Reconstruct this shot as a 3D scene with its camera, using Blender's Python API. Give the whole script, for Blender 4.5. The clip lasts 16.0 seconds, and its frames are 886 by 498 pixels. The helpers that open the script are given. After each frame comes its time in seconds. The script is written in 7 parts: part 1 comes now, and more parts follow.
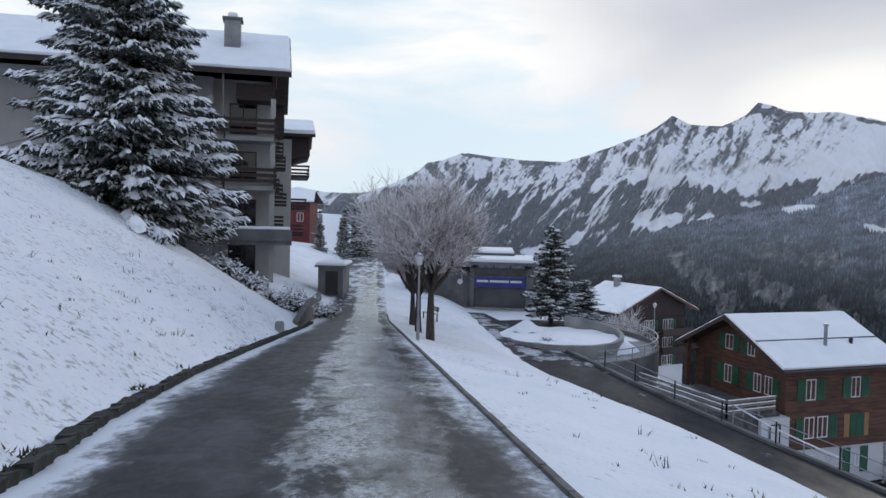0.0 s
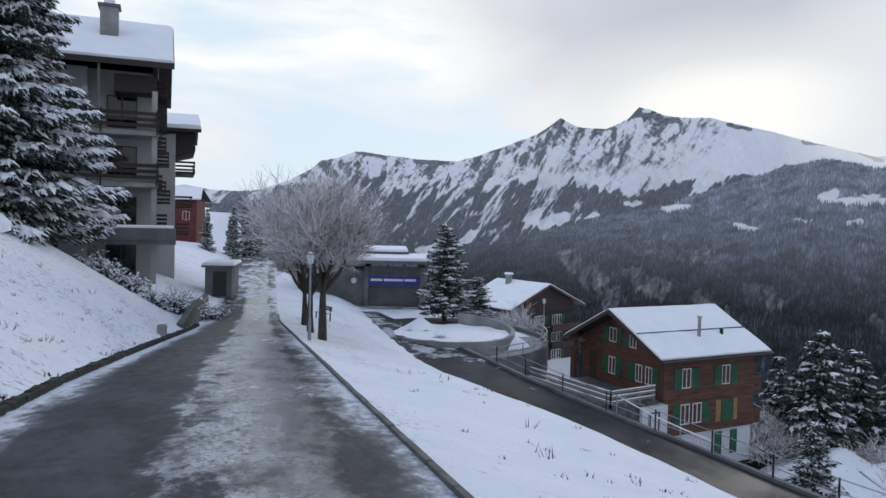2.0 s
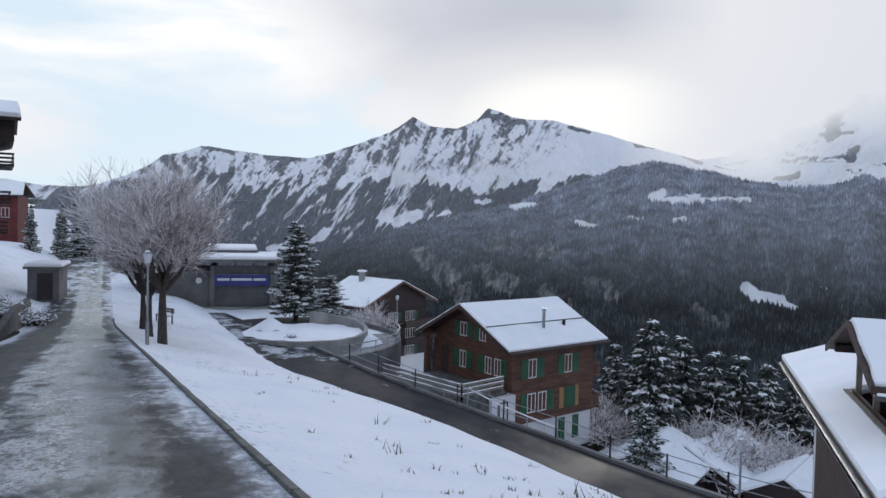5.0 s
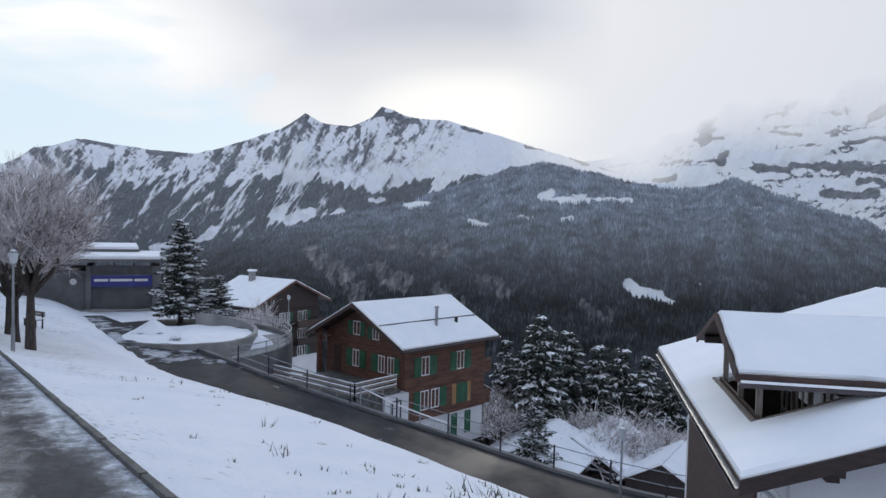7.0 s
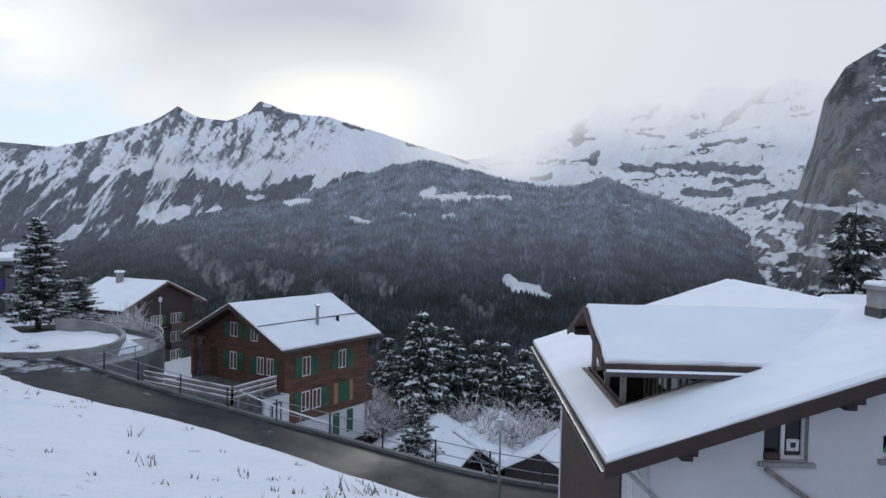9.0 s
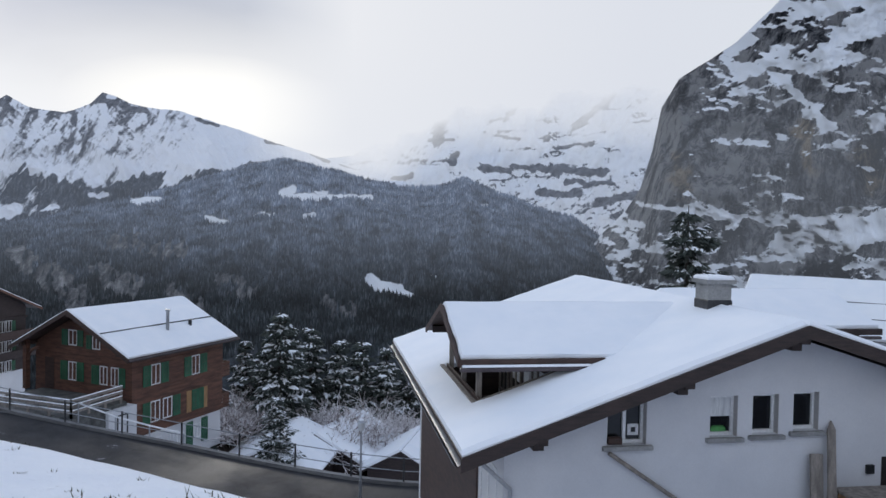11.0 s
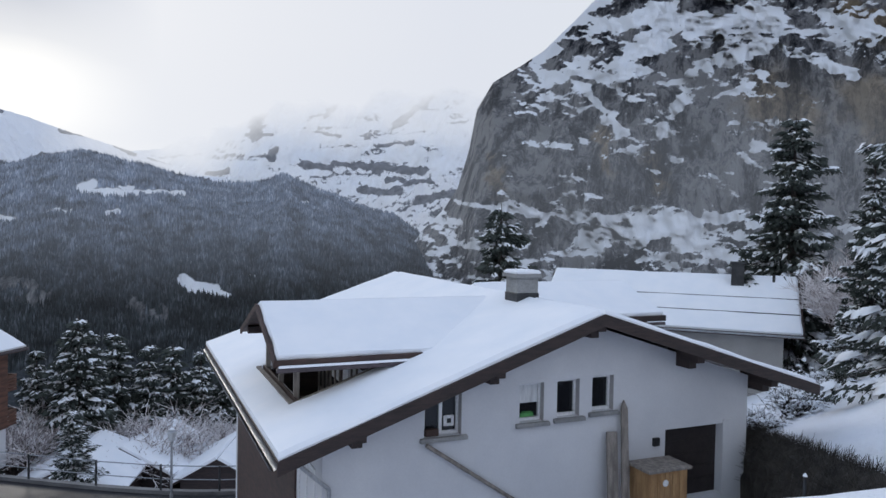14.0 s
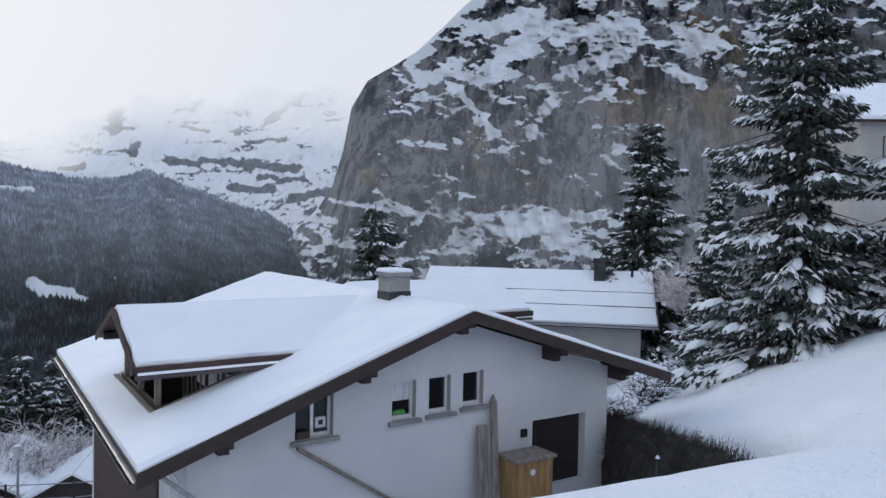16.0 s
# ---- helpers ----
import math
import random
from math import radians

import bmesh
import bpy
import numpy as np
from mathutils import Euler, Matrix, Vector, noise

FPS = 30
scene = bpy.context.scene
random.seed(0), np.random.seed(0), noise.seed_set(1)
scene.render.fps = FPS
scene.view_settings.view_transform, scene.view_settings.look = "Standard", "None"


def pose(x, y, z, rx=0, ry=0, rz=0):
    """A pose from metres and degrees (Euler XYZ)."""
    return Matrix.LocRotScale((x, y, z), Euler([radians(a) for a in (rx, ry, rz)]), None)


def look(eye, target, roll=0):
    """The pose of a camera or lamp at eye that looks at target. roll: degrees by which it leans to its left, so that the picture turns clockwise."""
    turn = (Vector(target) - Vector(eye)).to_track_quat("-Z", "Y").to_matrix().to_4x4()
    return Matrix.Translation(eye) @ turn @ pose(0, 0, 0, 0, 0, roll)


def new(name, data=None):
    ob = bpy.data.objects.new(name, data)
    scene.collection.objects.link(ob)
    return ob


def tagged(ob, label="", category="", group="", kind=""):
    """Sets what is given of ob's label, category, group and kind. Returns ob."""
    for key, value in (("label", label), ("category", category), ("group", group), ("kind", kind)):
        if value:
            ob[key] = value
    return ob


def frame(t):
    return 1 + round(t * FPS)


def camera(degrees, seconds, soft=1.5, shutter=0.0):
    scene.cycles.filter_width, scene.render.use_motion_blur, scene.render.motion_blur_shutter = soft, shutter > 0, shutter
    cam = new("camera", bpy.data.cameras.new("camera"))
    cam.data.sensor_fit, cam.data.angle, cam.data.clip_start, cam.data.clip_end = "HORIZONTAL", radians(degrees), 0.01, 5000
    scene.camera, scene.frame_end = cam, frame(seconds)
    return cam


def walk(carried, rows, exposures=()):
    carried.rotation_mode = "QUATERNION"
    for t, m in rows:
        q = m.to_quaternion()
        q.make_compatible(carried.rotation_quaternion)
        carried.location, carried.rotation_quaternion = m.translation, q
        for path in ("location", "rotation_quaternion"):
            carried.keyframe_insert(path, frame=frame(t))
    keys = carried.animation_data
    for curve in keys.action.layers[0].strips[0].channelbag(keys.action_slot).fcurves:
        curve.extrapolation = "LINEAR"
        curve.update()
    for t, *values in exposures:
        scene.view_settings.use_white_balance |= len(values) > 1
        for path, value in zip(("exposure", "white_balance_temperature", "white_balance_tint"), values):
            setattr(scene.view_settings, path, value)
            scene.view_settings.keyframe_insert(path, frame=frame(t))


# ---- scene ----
import collections

cam = camera(63.0, 16.0)
PATH = [
    (0, (0.017, 0.156, 1.866), (0.019, 2.393, 1.776), 1.4),
    (0.5, (0.048, 0.157, 1.857), (0.134, 2.393, 1.770), 1.4),
    (1, (0.074, 0.166, 1.857), (0.241, 2.398, 1.770), 1.4),
    (1.5, (0.093, 0.181, 1.858), (0.340, 2.406, 1.772), 1.4),
    (2, (0.120, 0.203, 1.848), (0.446, 2.417, 1.762), 1.4),
    (2.5, (0.144, 0.260, 1.836), (0.548, 2.462, 1.749), 1.4),
    (3, (0.178, 0.301, 1.816), (0.655, 2.489, 1.730), 1.4),
    (3.5, (0.196, 0.307, 1.814), (0.748, 2.476, 1.730), 1.4),
    (4, (0.226, 0.314, 1.810), (0.851, 2.463, 1.727), 1.4),
    (6.5, (0.335, 0.298, 1.802), (1.317, 2.309, 1.721), 1.4),
    (7, (0.356, 0.289, 1.795), (1.417, 2.260, 1.716), 1.5),
    (7.5, (0.366, 0.269, 1.802), (1.493, 2.203, 1.723), 1.4),
    (8, (0.354, 0.225, 1.812), (1.562, 2.110, 1.734), 1.4),
    (8.5, (0.361, 0.190, 1.823), (1.640, 2.027, 1.746), 1.4),
    (9, (0.420, 0.178, 1.816), (1.785, 1.952, 1.738), 1.3),
    (9.5, (0.438, 0.153, 1.819), (1.879, 1.867, 1.744), 1.2),
    (10, (0.477, 0.140, 1.818), (2.005, 1.775, 1.744), 1.2),
    (12.5, (0.617, 0.149, 1.810), (2.465, 1.412, 1.742), 1.1),
    (13, (0.647, 0.142, 1.809), (2.548, 1.325, 1.740), 1.1),
    (13.5, (0.665, 0.119, 1.810), (2.607, 1.234, 1.742), 1.1),
    (14, (0.659, 0.097, 1.808), (2.645, 1.130, 1.740), 1.1),
    (14.5, (0.656, 0.067, 1.812), (2.679, 1.027, 1.745), 1),
    (15, (0.646, 0.037, 1.820), (2.712, 0.904, 1.754), 1),
    (15.5, (0.661, 0.008, 1.814), (2.759, 0.791, 1.748), 1),
    (16, (0.691, 0.003, 1.814), (2.825, 0.682, 1.749), 1),
]
walk(cam, [(t, look(eye, target, roll)) for t, eye, target, roll in PATH], [(0.0, 0.0), (9.0, 0.03), (12.5, 0.06), (16.0, 0.12)])

# ---- sky, sun, exposure ----
scene.view_settings.exposure = 0.0
SUN_AZ, SUN_EL = 32.0, 16.0  # degrees to the right of +y, and up

world = bpy.data.worlds.new("winter_sky")
scene.world = world
world.use_nodes = True


def nodes_of(tree):
    tree.nodes.clear()

    def add(kind, **values):
        n = tree.nodes.new(kind)
        for key, v in values.items():
            if key in n.inputs:
                n.inputs[key].default_value = v
            else:
                setattr(n, key, v)
        return n

    return add, tree.links.new


def ramp(add, link, source, stops):
    r = add("ShaderNodeValToRGB")
    els = r.color_ramp.elements
    while len(els) < len(stops):
        els.new(0.5)
    for el, (at, c) in zip(els, stops):
        el.position = at
        el.color = (c, c, c, 1) if isinstance(c, (int, float)) else (*c, 1)
    link(source, r.inputs["Fac"])
    return r.outputs["Color"]


def mixed(add, link, fac, a, b, mode="MIX"):
    m = add("ShaderNodeMix", data_type="RGBA", blend_type=mode)
    for socket, v in ((m.inputs[0], fac), (m.inputs[6], a), (m.inputs[7], b)):
        if isinstance(v, (int, float)):
            socket.default_value = v
        elif isinstance(v, (tuple, list)):
            socket.default_value = (*v, 1)
        else:
            link(v, socket)
    return m.outputs[2]


def maths(add, link, op, a, b=0.0, clamp=False):
    m = add("ShaderNodeMath", operation=op, use_clamp=clamp)
    for socket, v in ((m.inputs[0], a), (m.inputs[1], b)):
        if isinstance(v, (int, float)):
            socket.default_value = v
        else:
            link(v, socket)
    return m.outputs[0]


def build_world():
    """Pale clear sky over the road, grey cloud to its right with the hidden sun's glow beneath it, even cloud beyond."""
    add, link = nodes_of(world.node_tree)
    sky = add("ShaderNodeTexSky", sky_type="NISHITA", sun_disc=False, sun_elevation=radians(SUN_EL), sun_rotation=radians(SUN_AZ),
              altitude=1600.0, air_density=1.0, dust_density=1.5)
    coord = add("ShaderNodeTexCoord")
    squash = add("ShaderNodeMapping")
    squash.inputs["Scale"].default_value = (1.0, 1.0, 3.0)
    link(coord.outputs["Generated"], squash.inputs["Vector"])
    cloud = add("ShaderNodeTexNoise", Scale=2.6, Detail=8.0, Roughness=0.52, Distortion=0.35)
    link(squash.outputs[0], cloud.inputs["Vector"])
    soft = add("ShaderNodeTexNoise", Scale=1.7, Detail=5.0, Roughness=0.5, Distortion=0.6)
    link(squash.outputs[0], soft.inputs["Vector"])
    axes = add("ShaderNodeSeparateXYZ")
    link(coord.outputs["Generated"], axes.inputs[0])
    az = maths(add, link, "ARCTAN2", axes.outputs[0], axes.outputs[1])
    turn = maths(add, link, "ADD", maths(add, link, "MULTIPLY", az, 0.5 / math.pi), 0.5)
    turn = maths(add, link, "ADD", turn, maths(add, link, "MULTIPLY", maths(add, link, "SUBTRACT", soft.outputs["Fac"], 0.5), 0.05))
    turn = maths(add, link, "ADD", turn, maths(add, link, "MULTIPLY", maths(add, link, "SUBTRACT", axes.outputs[2], 0.18), 0.16))
    deg = lambda a: a / 360 + 0.5
    shut = ramp(add, link, turn, [(deg(-150), 0.40), (deg(-70), 0.05), (deg(7), 0.0), (deg(17), 0.14), (deg(23), 0.5)])
    cover = maths(add, link, "ADD", cloud.outputs["Fac"], shut)
    mask = ramp(add, link, cover, [(0.46, 0.05), (0.60, 1.0)])
    grey = ramp(add, link, turn, [(deg(-150), (0.70, 0.73, 0.79)), (deg(-60), (0.97, 0.98, 1.0)), (deg(8), (1.0, 1.0, 1.0)), (deg(23), (0.64, 0.66, 0.73)), (deg(33), (0.55, 0.58, 0.66)), (deg(52), (0.61, 0.65, 0.735)), (deg(80), (0.67, 0.72, 0.80))])
    billow = ramp(add, link, cloud.outputs["Fac"], [(0.30, 0.93), (0.70, 1.07)])
    grey = mixed(add, link, 1.0, grey, billow, "MULTIPLY")
    # towards the horizon the cloud is thinner and paler
    low = ramp(add, link, maths(add, link, "ADD", axes.outputs[2], maths(add, link, "MULTIPLY", maths(add, link, "SUBTRACT", soft.outputs["Fac"], 0.5), 0.10)), [(0.13, 0.70), (0.20, 0.0)])
    grey = mixed(add, link, low, grey, (0.84, 0.86, 0.90))
    toward = add("ShaderNodeVectorMath", operation="DOT_PRODUCT")
    wob = add("ShaderNodeVectorMath", operation="SCALE", Scale=0.10)
    link(soft.outputs["Color"], wob.inputs[0])
    bent = add("ShaderNodeVectorMath", operation="ADD")
    link(squash.outputs[0], bent.inputs[0])
    link(wob.outputs[0], bent.inputs[1])
    norm = add("ShaderNodeVectorMath", operation="NORMALIZE")
    link(bent.outputs[0], norm.inputs[0])
    link(norm.outputs[0], toward.inputs[0])
    a, e = radians(SUN_AZ - 1.0), radians(8.2)
    aim = Vector((math.sin(a) * math.cos(e), math.cos(a) * math.cos(e), 3.0 * math.sin(e))) + Vector((0.05, 0.05, 0.05))
    toward.inputs[1].default_value = aim.normalized()
    glow = ramp(add, link, toward.outputs["Value"], [(0.963, 0.0), (0.988, 0.45), (0.998, 1.0)])
    lit = mixed(add, link, glow, grey, (1.06, 1.045, 1.01))
    thin = add("ShaderNodeVectorMath", operation="SCALE", Scale=0.06)
    link(sky.outputs["Color"], thin.inputs[0])
    pale = mixed(add, link, 0.82, thin.outputs[0], (0.80, 0.96, 1.08))
    both = mixed(add, link, mask, pale, lit)
    # the cloud is thickest overhead
    both = mixed(add, link, 1.0, both, ramp(add, link, axes.outputs[2], [(0.34, (1.0, 1.0, 1.0)), (0.80, (0.68, 0.79, 1.0))]), "MULTIPLY")
    back = add("ShaderNodeBackground", Strength=1.0)
    link(both, back.inputs["Color"])
    out = add("ShaderNodeOutputWorld")
    link(back.outputs[0], out.inputs["Surface"])


build_world()

sun = new("sun", bpy.data.lights.new("sun", "SUN"))
sun.data.energy, sun.data.angle, sun.data.color = 0.5, radians(14), (1.0, 0.95, 0.88)
sun.matrix_world = look((400 * math.sin(radians(SUN_AZ)), 400 * math.cos(radians(SUN_AZ)), 400 * math.tan(radians(SUN_EL))), (0, 0, 0))

# ---- materials ----
def surface(name, build, rough=0.6, metal=0.0, bump=None, spec=0.5):
    """A node material. build(add, link, place) gives the colour socket or a tuple; bump: (scale, strength, distance)."""
    m = bpy.data.materials.new(name)
    m.use_nodes = True
    add, link = nodes_of(m.node_tree)
    b = add("ShaderNodeBsdfPrincipled", Roughness=rough, Metallic=metal)
    b.inputs["Specular IOR Level"].default_value = spec
    place = add("ShaderNodeTexCoord").outputs["Object"]
    made = build(add, link, place, b)
    if made is not None:
        if isinstance(made, tuple):
            b.inputs["Base Color"].default_value = (*made, 1)
        else:
            link(made, b.inputs["Base Color"])
    if bump:
        height = None
        for scale, strength, far in bump:
            n = add("ShaderNodeTexNoise", Scale=scale, Detail=5.0, Roughness=0.6)
            link(place, n.inputs["Vector"])
            node = add("ShaderNodeBump", Strength=strength, Distance=far)
            link(n.outputs["Fac"], node.inputs["Height"])
            if height:
                link(height, node.inputs["Normal"])
            height = node.outputs[0]
        link(height, b.inputs["Normal"])
    out = add("ShaderNodeOutputMaterial")
    link(b.outputs[0], out.inputs["Surface"])
    return m


def noise_of(add, link, place, scale, detail=4.0, rough=0.55, stretch=None, distortion=0.0):
    if stretch:
        mp = add("ShaderNodeMapping")
        mp.inputs["Scale"].default_value = stretch
        link(place, mp.inputs["Vector"])
        place = mp.outputs[0]
    n = add("ShaderNodeTexNoise", Scale=scale, Detail=detail, Roughness=rough, Distortion=distortion)
    link(place, n.inputs["Vector"])
    return n.outputs["Fac"]


def mottled(a, b, scale, fine=None, stretch=None, lo=0.35, hi=0.65, grain=0.8):
    """Two colours in patches, with finer grain laid over."""
    def build(add, link, place, shader):
        f = ramp(add, link, noise_of(add, link, place, scale, 5.0, 0.6, stretch), [(lo, a), (hi, b)])
        g = ramp(add, link, noise_of(add, link, place, fine or scale * 9, 3.0, 0.6, stretch), [(0.3, 0.72), (0.7, 1.12)])
        return mixed(add, link, grain, f, g, "MULTIPLY")
    return build


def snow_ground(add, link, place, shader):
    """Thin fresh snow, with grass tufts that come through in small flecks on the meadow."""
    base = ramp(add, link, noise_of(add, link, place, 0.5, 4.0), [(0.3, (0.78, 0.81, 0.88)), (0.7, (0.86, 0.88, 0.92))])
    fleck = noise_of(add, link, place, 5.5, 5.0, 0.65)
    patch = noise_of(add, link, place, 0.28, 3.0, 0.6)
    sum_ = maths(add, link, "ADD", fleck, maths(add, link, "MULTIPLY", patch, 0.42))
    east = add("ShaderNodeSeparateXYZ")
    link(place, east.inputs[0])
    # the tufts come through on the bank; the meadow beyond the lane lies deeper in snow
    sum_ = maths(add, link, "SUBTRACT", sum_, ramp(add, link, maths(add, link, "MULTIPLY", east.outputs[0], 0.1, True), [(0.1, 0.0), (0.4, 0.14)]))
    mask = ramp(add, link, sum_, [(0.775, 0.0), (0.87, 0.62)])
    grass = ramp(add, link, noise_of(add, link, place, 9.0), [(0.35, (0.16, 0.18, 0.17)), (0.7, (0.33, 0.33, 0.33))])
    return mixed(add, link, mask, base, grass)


M = {}
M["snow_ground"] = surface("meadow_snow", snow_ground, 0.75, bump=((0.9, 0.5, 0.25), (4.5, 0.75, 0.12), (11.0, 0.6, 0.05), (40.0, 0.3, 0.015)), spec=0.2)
M["snow"] = surface("fresh_snow", mottled((0.82, 0.84, 0.89), (0.88, 0.89, 0.92), 0.8, 14.0, lo=0.3, hi=0.7, grain=0.15), 0.7, bump=((1.4, 0.25, 0.08), (18.0, 0.2, 0.015)), spec=0.2)


def plain_snow(add, link, place, shader):
    return ramp(add, link, noise_of(add, link, place, 0.9, 4.0), [(0.3, (0.80, 0.83, 0.88)), (0.7, (0.87, 0.88, 0.91))])


M["roof_snow"] = surface("roof_snow", plain_snow, 0.7, bump=((0.7, 0.25, 0.10), (9.0, 0.12, 0.02)), spec=0.2)
M["tree_snow"] = surface("snow_on_branches", plain_snow, 0.75, bump=((12.0, 0.4, 0.03),), spec=0.2)


def weighted_sum(add, link, *pairs):
    total = None
    for socket, w in pairs:
        term = maths(add, link, "MULTIPLY", socket, w)
        total = term if total is None else maths(add, link, "ADD", total, term)
    return total


def wet_road(add, link, place, shader):
    """Wet asphalt: dark wheel tracks, a pale grainy crown of thawing ice and painted sky sheen, slush along the edges.
    UV: across (0 to 1), along (m).
    """
    uv = add("ShaderNodeUVMap").outputs[0]
    split = add("ShaderNodeSeparateXYZ")
    link(uv, split.inputs[0])
    u, along = split.outputs[0], split.outputs[1]
    big = noise_of(add, link, place, 0.34, 5.0, 0.60, (1.0, 0.42, 1.0), 0.5)
    mid = noise_of(add, link, place, 1.3, 6.0, 0.65, (1.0, 0.5, 1.0), 0.3)
    fine = noise_of(add, link, place, 4.5, 9.0, 0.78, (1.0, 0.6, 1.0))
    grit = noise_of(add, link, place, 90.0, 2.0, 0.6)
    icy = noise_of(add, link, place, 15.0, 7.0, 0.72, (1.0, 0.7, 1.0))
    far = ramp(add, link, maths(add, link, "MULTIPLY", along, 0.01, True), [(0.20, 0.0), (0.48, 0.03)])
    crown = ramp(add, link, u, [(0.38, 0.0), (0.49, 0.17), (0.78, 0.17), (0.87, 0.06), (0.92, 0.10), (0.98, 0.05)])
    film = weighted_sum(add, link, (big, 0.42), (mid, 0.30), (fine, 0.26), (crown, 1.0), (far, 1.0))
    on = ramp(add, link, film, [(0.575, 0.0), (0.63, 1.0)])
    icy_sheen = ramp(add, link, weighted_sum(add, link, (icy, 0.6), (fine, 0.5)), [(0.50, 0.0), (0.55, 1.0)])
    stone = ramp(add, link, grit, [(0.3, (0.016, 0.016, 0.018)), (0.7, (0.046, 0.045, 0.049))])
    damp = mixed(add, link, ramp(add, link, mid, [(0.42, 0.0), (0.64, 1.0)]), stone, (0.068, 0.068, 0.076))
    across = maths(add, link, "ABSOLUTE", maths(add, link, "SUBTRACT", u, 0.5))
    across = maths(add, link, "ADD", across, ramp(add, link, u, [(0.0, 0.075), (0.35, 0.0)]))
    edge = weighted_sum(add, link, (across, 1.0), (maths(add, link, "SUBTRACT", fine, 0.5), 0.34), (maths(add, link, "SUBTRACT", big, 0.5), 0.26), (maths(add, link, "SUBTRACT", mid, 0.5), 0.16))
    slush = ramp(add, link, edge, [(0.395, 0.0), (0.445, 0.25), (0.505, 0.92)])
    # pale grain on the crown: ice flecks plus sky reflection painted into the colour
    colour = mixed(add, link, maths(add, link, "MULTIPLY", on, maths(add, link, "MULTIPLY", maths(add, link, "MULTIPLY", icy_sheen, ramp(add, link, mid, [(0.40, 0.25), (0.54, 1.0)])), ramp(add, link, u, [(0.60, 0.88), (0.76, 0.40)]))), damp, (0.42, 0.445, 0.475))
    colour = mixed(add, link, slush, colour, (0.66, 0.69, 0.75))
    lies = ramp(add, link, weighted_sum(add, link, (big, 0.5), (mid, 0.5), (ramp(add, link, maths(add, link, "MULTIPLY", along, 0.01, True), [(0.40, 0.0), (0.55, 0.10)]), 1.0)), [(0.60, 0.0), (0.64, 0.85)])
    slush = maths(add, link, "MAXIMUM", slush, lies)
    colour = mixed(add, link, lies, colour, (0.70, 0.73, 0.78))
    # standing water shines where the film is thickest; elsewhere the surface is only damp
    pool = ramp(add, link, weighted_sum(add, link, (film, 1.0), (ramp(add, link, u, [(0.55, 0.0), (0.66, 0.06), (0.84, 0.06), (0.92, 0.0)]), 1.0)), [(0.60, 0.0), (0.68, 1.0)])
    gloss = mixed(add, link, pool, ramp(add, link, fine, [(0.35, 0.40), (0.65, 0.60)]), ramp(add, link, icy, [(0.40, 0.10), (0.62, 0.30)]))
    link(mixed(add, link, slush, gloss, (0.75, 0.75, 0.75)), shader.inputs["Roughness"])
    link(mixed(add, link, pool, (0.14, 0.14, 0.14), (0.80, 0.80, 0.80)), shader.inputs["Specular IOR Level"])
    rough = add("ShaderNodeBump", Strength=0.42, Distance=0.016)
    link(weighted_sum(add, link, (fine, 1.0), (icy, 0.7), (grit, 0.3)), rough.inputs["Height"])
    link(rough.outputs[0], shader.inputs["Normal"])
    return colour


M["road"] = surface("wet_asphalt", wet_road, 0.3, spec=0.75)
def low_wet(add, link, place, shader):
    """The lower road: dark and wet, slush left in patches."""
    big = noise_of(add, link, place, 0.22, 5.0, 0.6, None, 0.6)
    mid = noise_of(add, link, place, 1.1, 7.0, 0.68, None, 0.3)
    grit = noise_of(add, link, place, 60.0, 2.0)
    stone = ramp(add, link, weighted_sum(add, link, (grit, 0.5), (mid, 0.5)), [(0.35, (0.018, 0.018, 0.020)), (0.65, (0.056, 0.056, 0.061))])
    link(ramp(add, link, big, [(0.42, 0.46), (0.60, 0.66)]), shader.inputs["Roughness"])
    axes = add("ShaderNodeSeparateXYZ")
    link(place, axes.inputs[0])
    north = ramp(add, link, maths(add, link, "MULTIPLY", axes.outputs[1], 0.01, True), [(0.40, 0.0), (0.47, 0.11)])
    lay = weighted_sum(add, link, (big, 0.55), (mid, 0.45), (north, 1.0))
    return mixed(add, link, ramp(add, link, lay, [(0.62, 0.0), (0.68, 0.8)]), stone, (0.60, 0.62, 0.67))


M["low_road"] = surface("damp_asphalt", low_wet, 0.5, bump=((9.0, 0.25, 0.01), (60.0, 0.3, 0.01)), spec=0.10)
M["kerb"] = surface("kerb_stone", mottled((0.045, 0.046, 0.044), (0.13, 0.13, 0.125), 2.0, 30.0), 0.7, bump=((14.0, 0.5, 0.02),))
M["moss_stone"] = surface("mossy_edging", mottled((0.014, 0.016, 0.012), (0.050, 0.050, 0.042), 2.5, 26.0), 0.85, bump=((14.0, 0.6, 0.03),))
M["concrete"] = surface("concrete", mottled((0.20, 0.20, 0.20), (0.34, 0.34, 0.335), 0.6, 18.0), 0.85, bump=((25.0, 0.3, 0.01),))
M["dark_concrete"] = surface("weathered_concrete", mottled((0.10, 0.10, 0.105), (0.19, 0.19, 0.195), 0.5, 14.0), 0.85, bump=((20.0, 0.35, 0.01),))
M["plaster"] = surface("white_plaster", mottled((0.535, 0.54, 0.565), (0.62, 0.622, 0.64), 0.35, 30.0, grain=0.15), 0.9, bump=((40.0, 0.2, 0.004),))
M["grey_plaster"] = surface("grey_plaster", mottled((0.33, 0.32, 0.31), (0.43, 0.42, 0.41), 0.4, 20.0, grain=0.3), 0.9, bump=((40.0, 0.3, 0.006),))
M["wood_dark"] = surface("dark_stained_wood", mottled((0.035, 0.020, 0.017), (0.075, 0.042, 0.034), 2.0, 16.0, (1, 1, 6)), 0.65, bump=((24.0, 0.35, 0.006),))
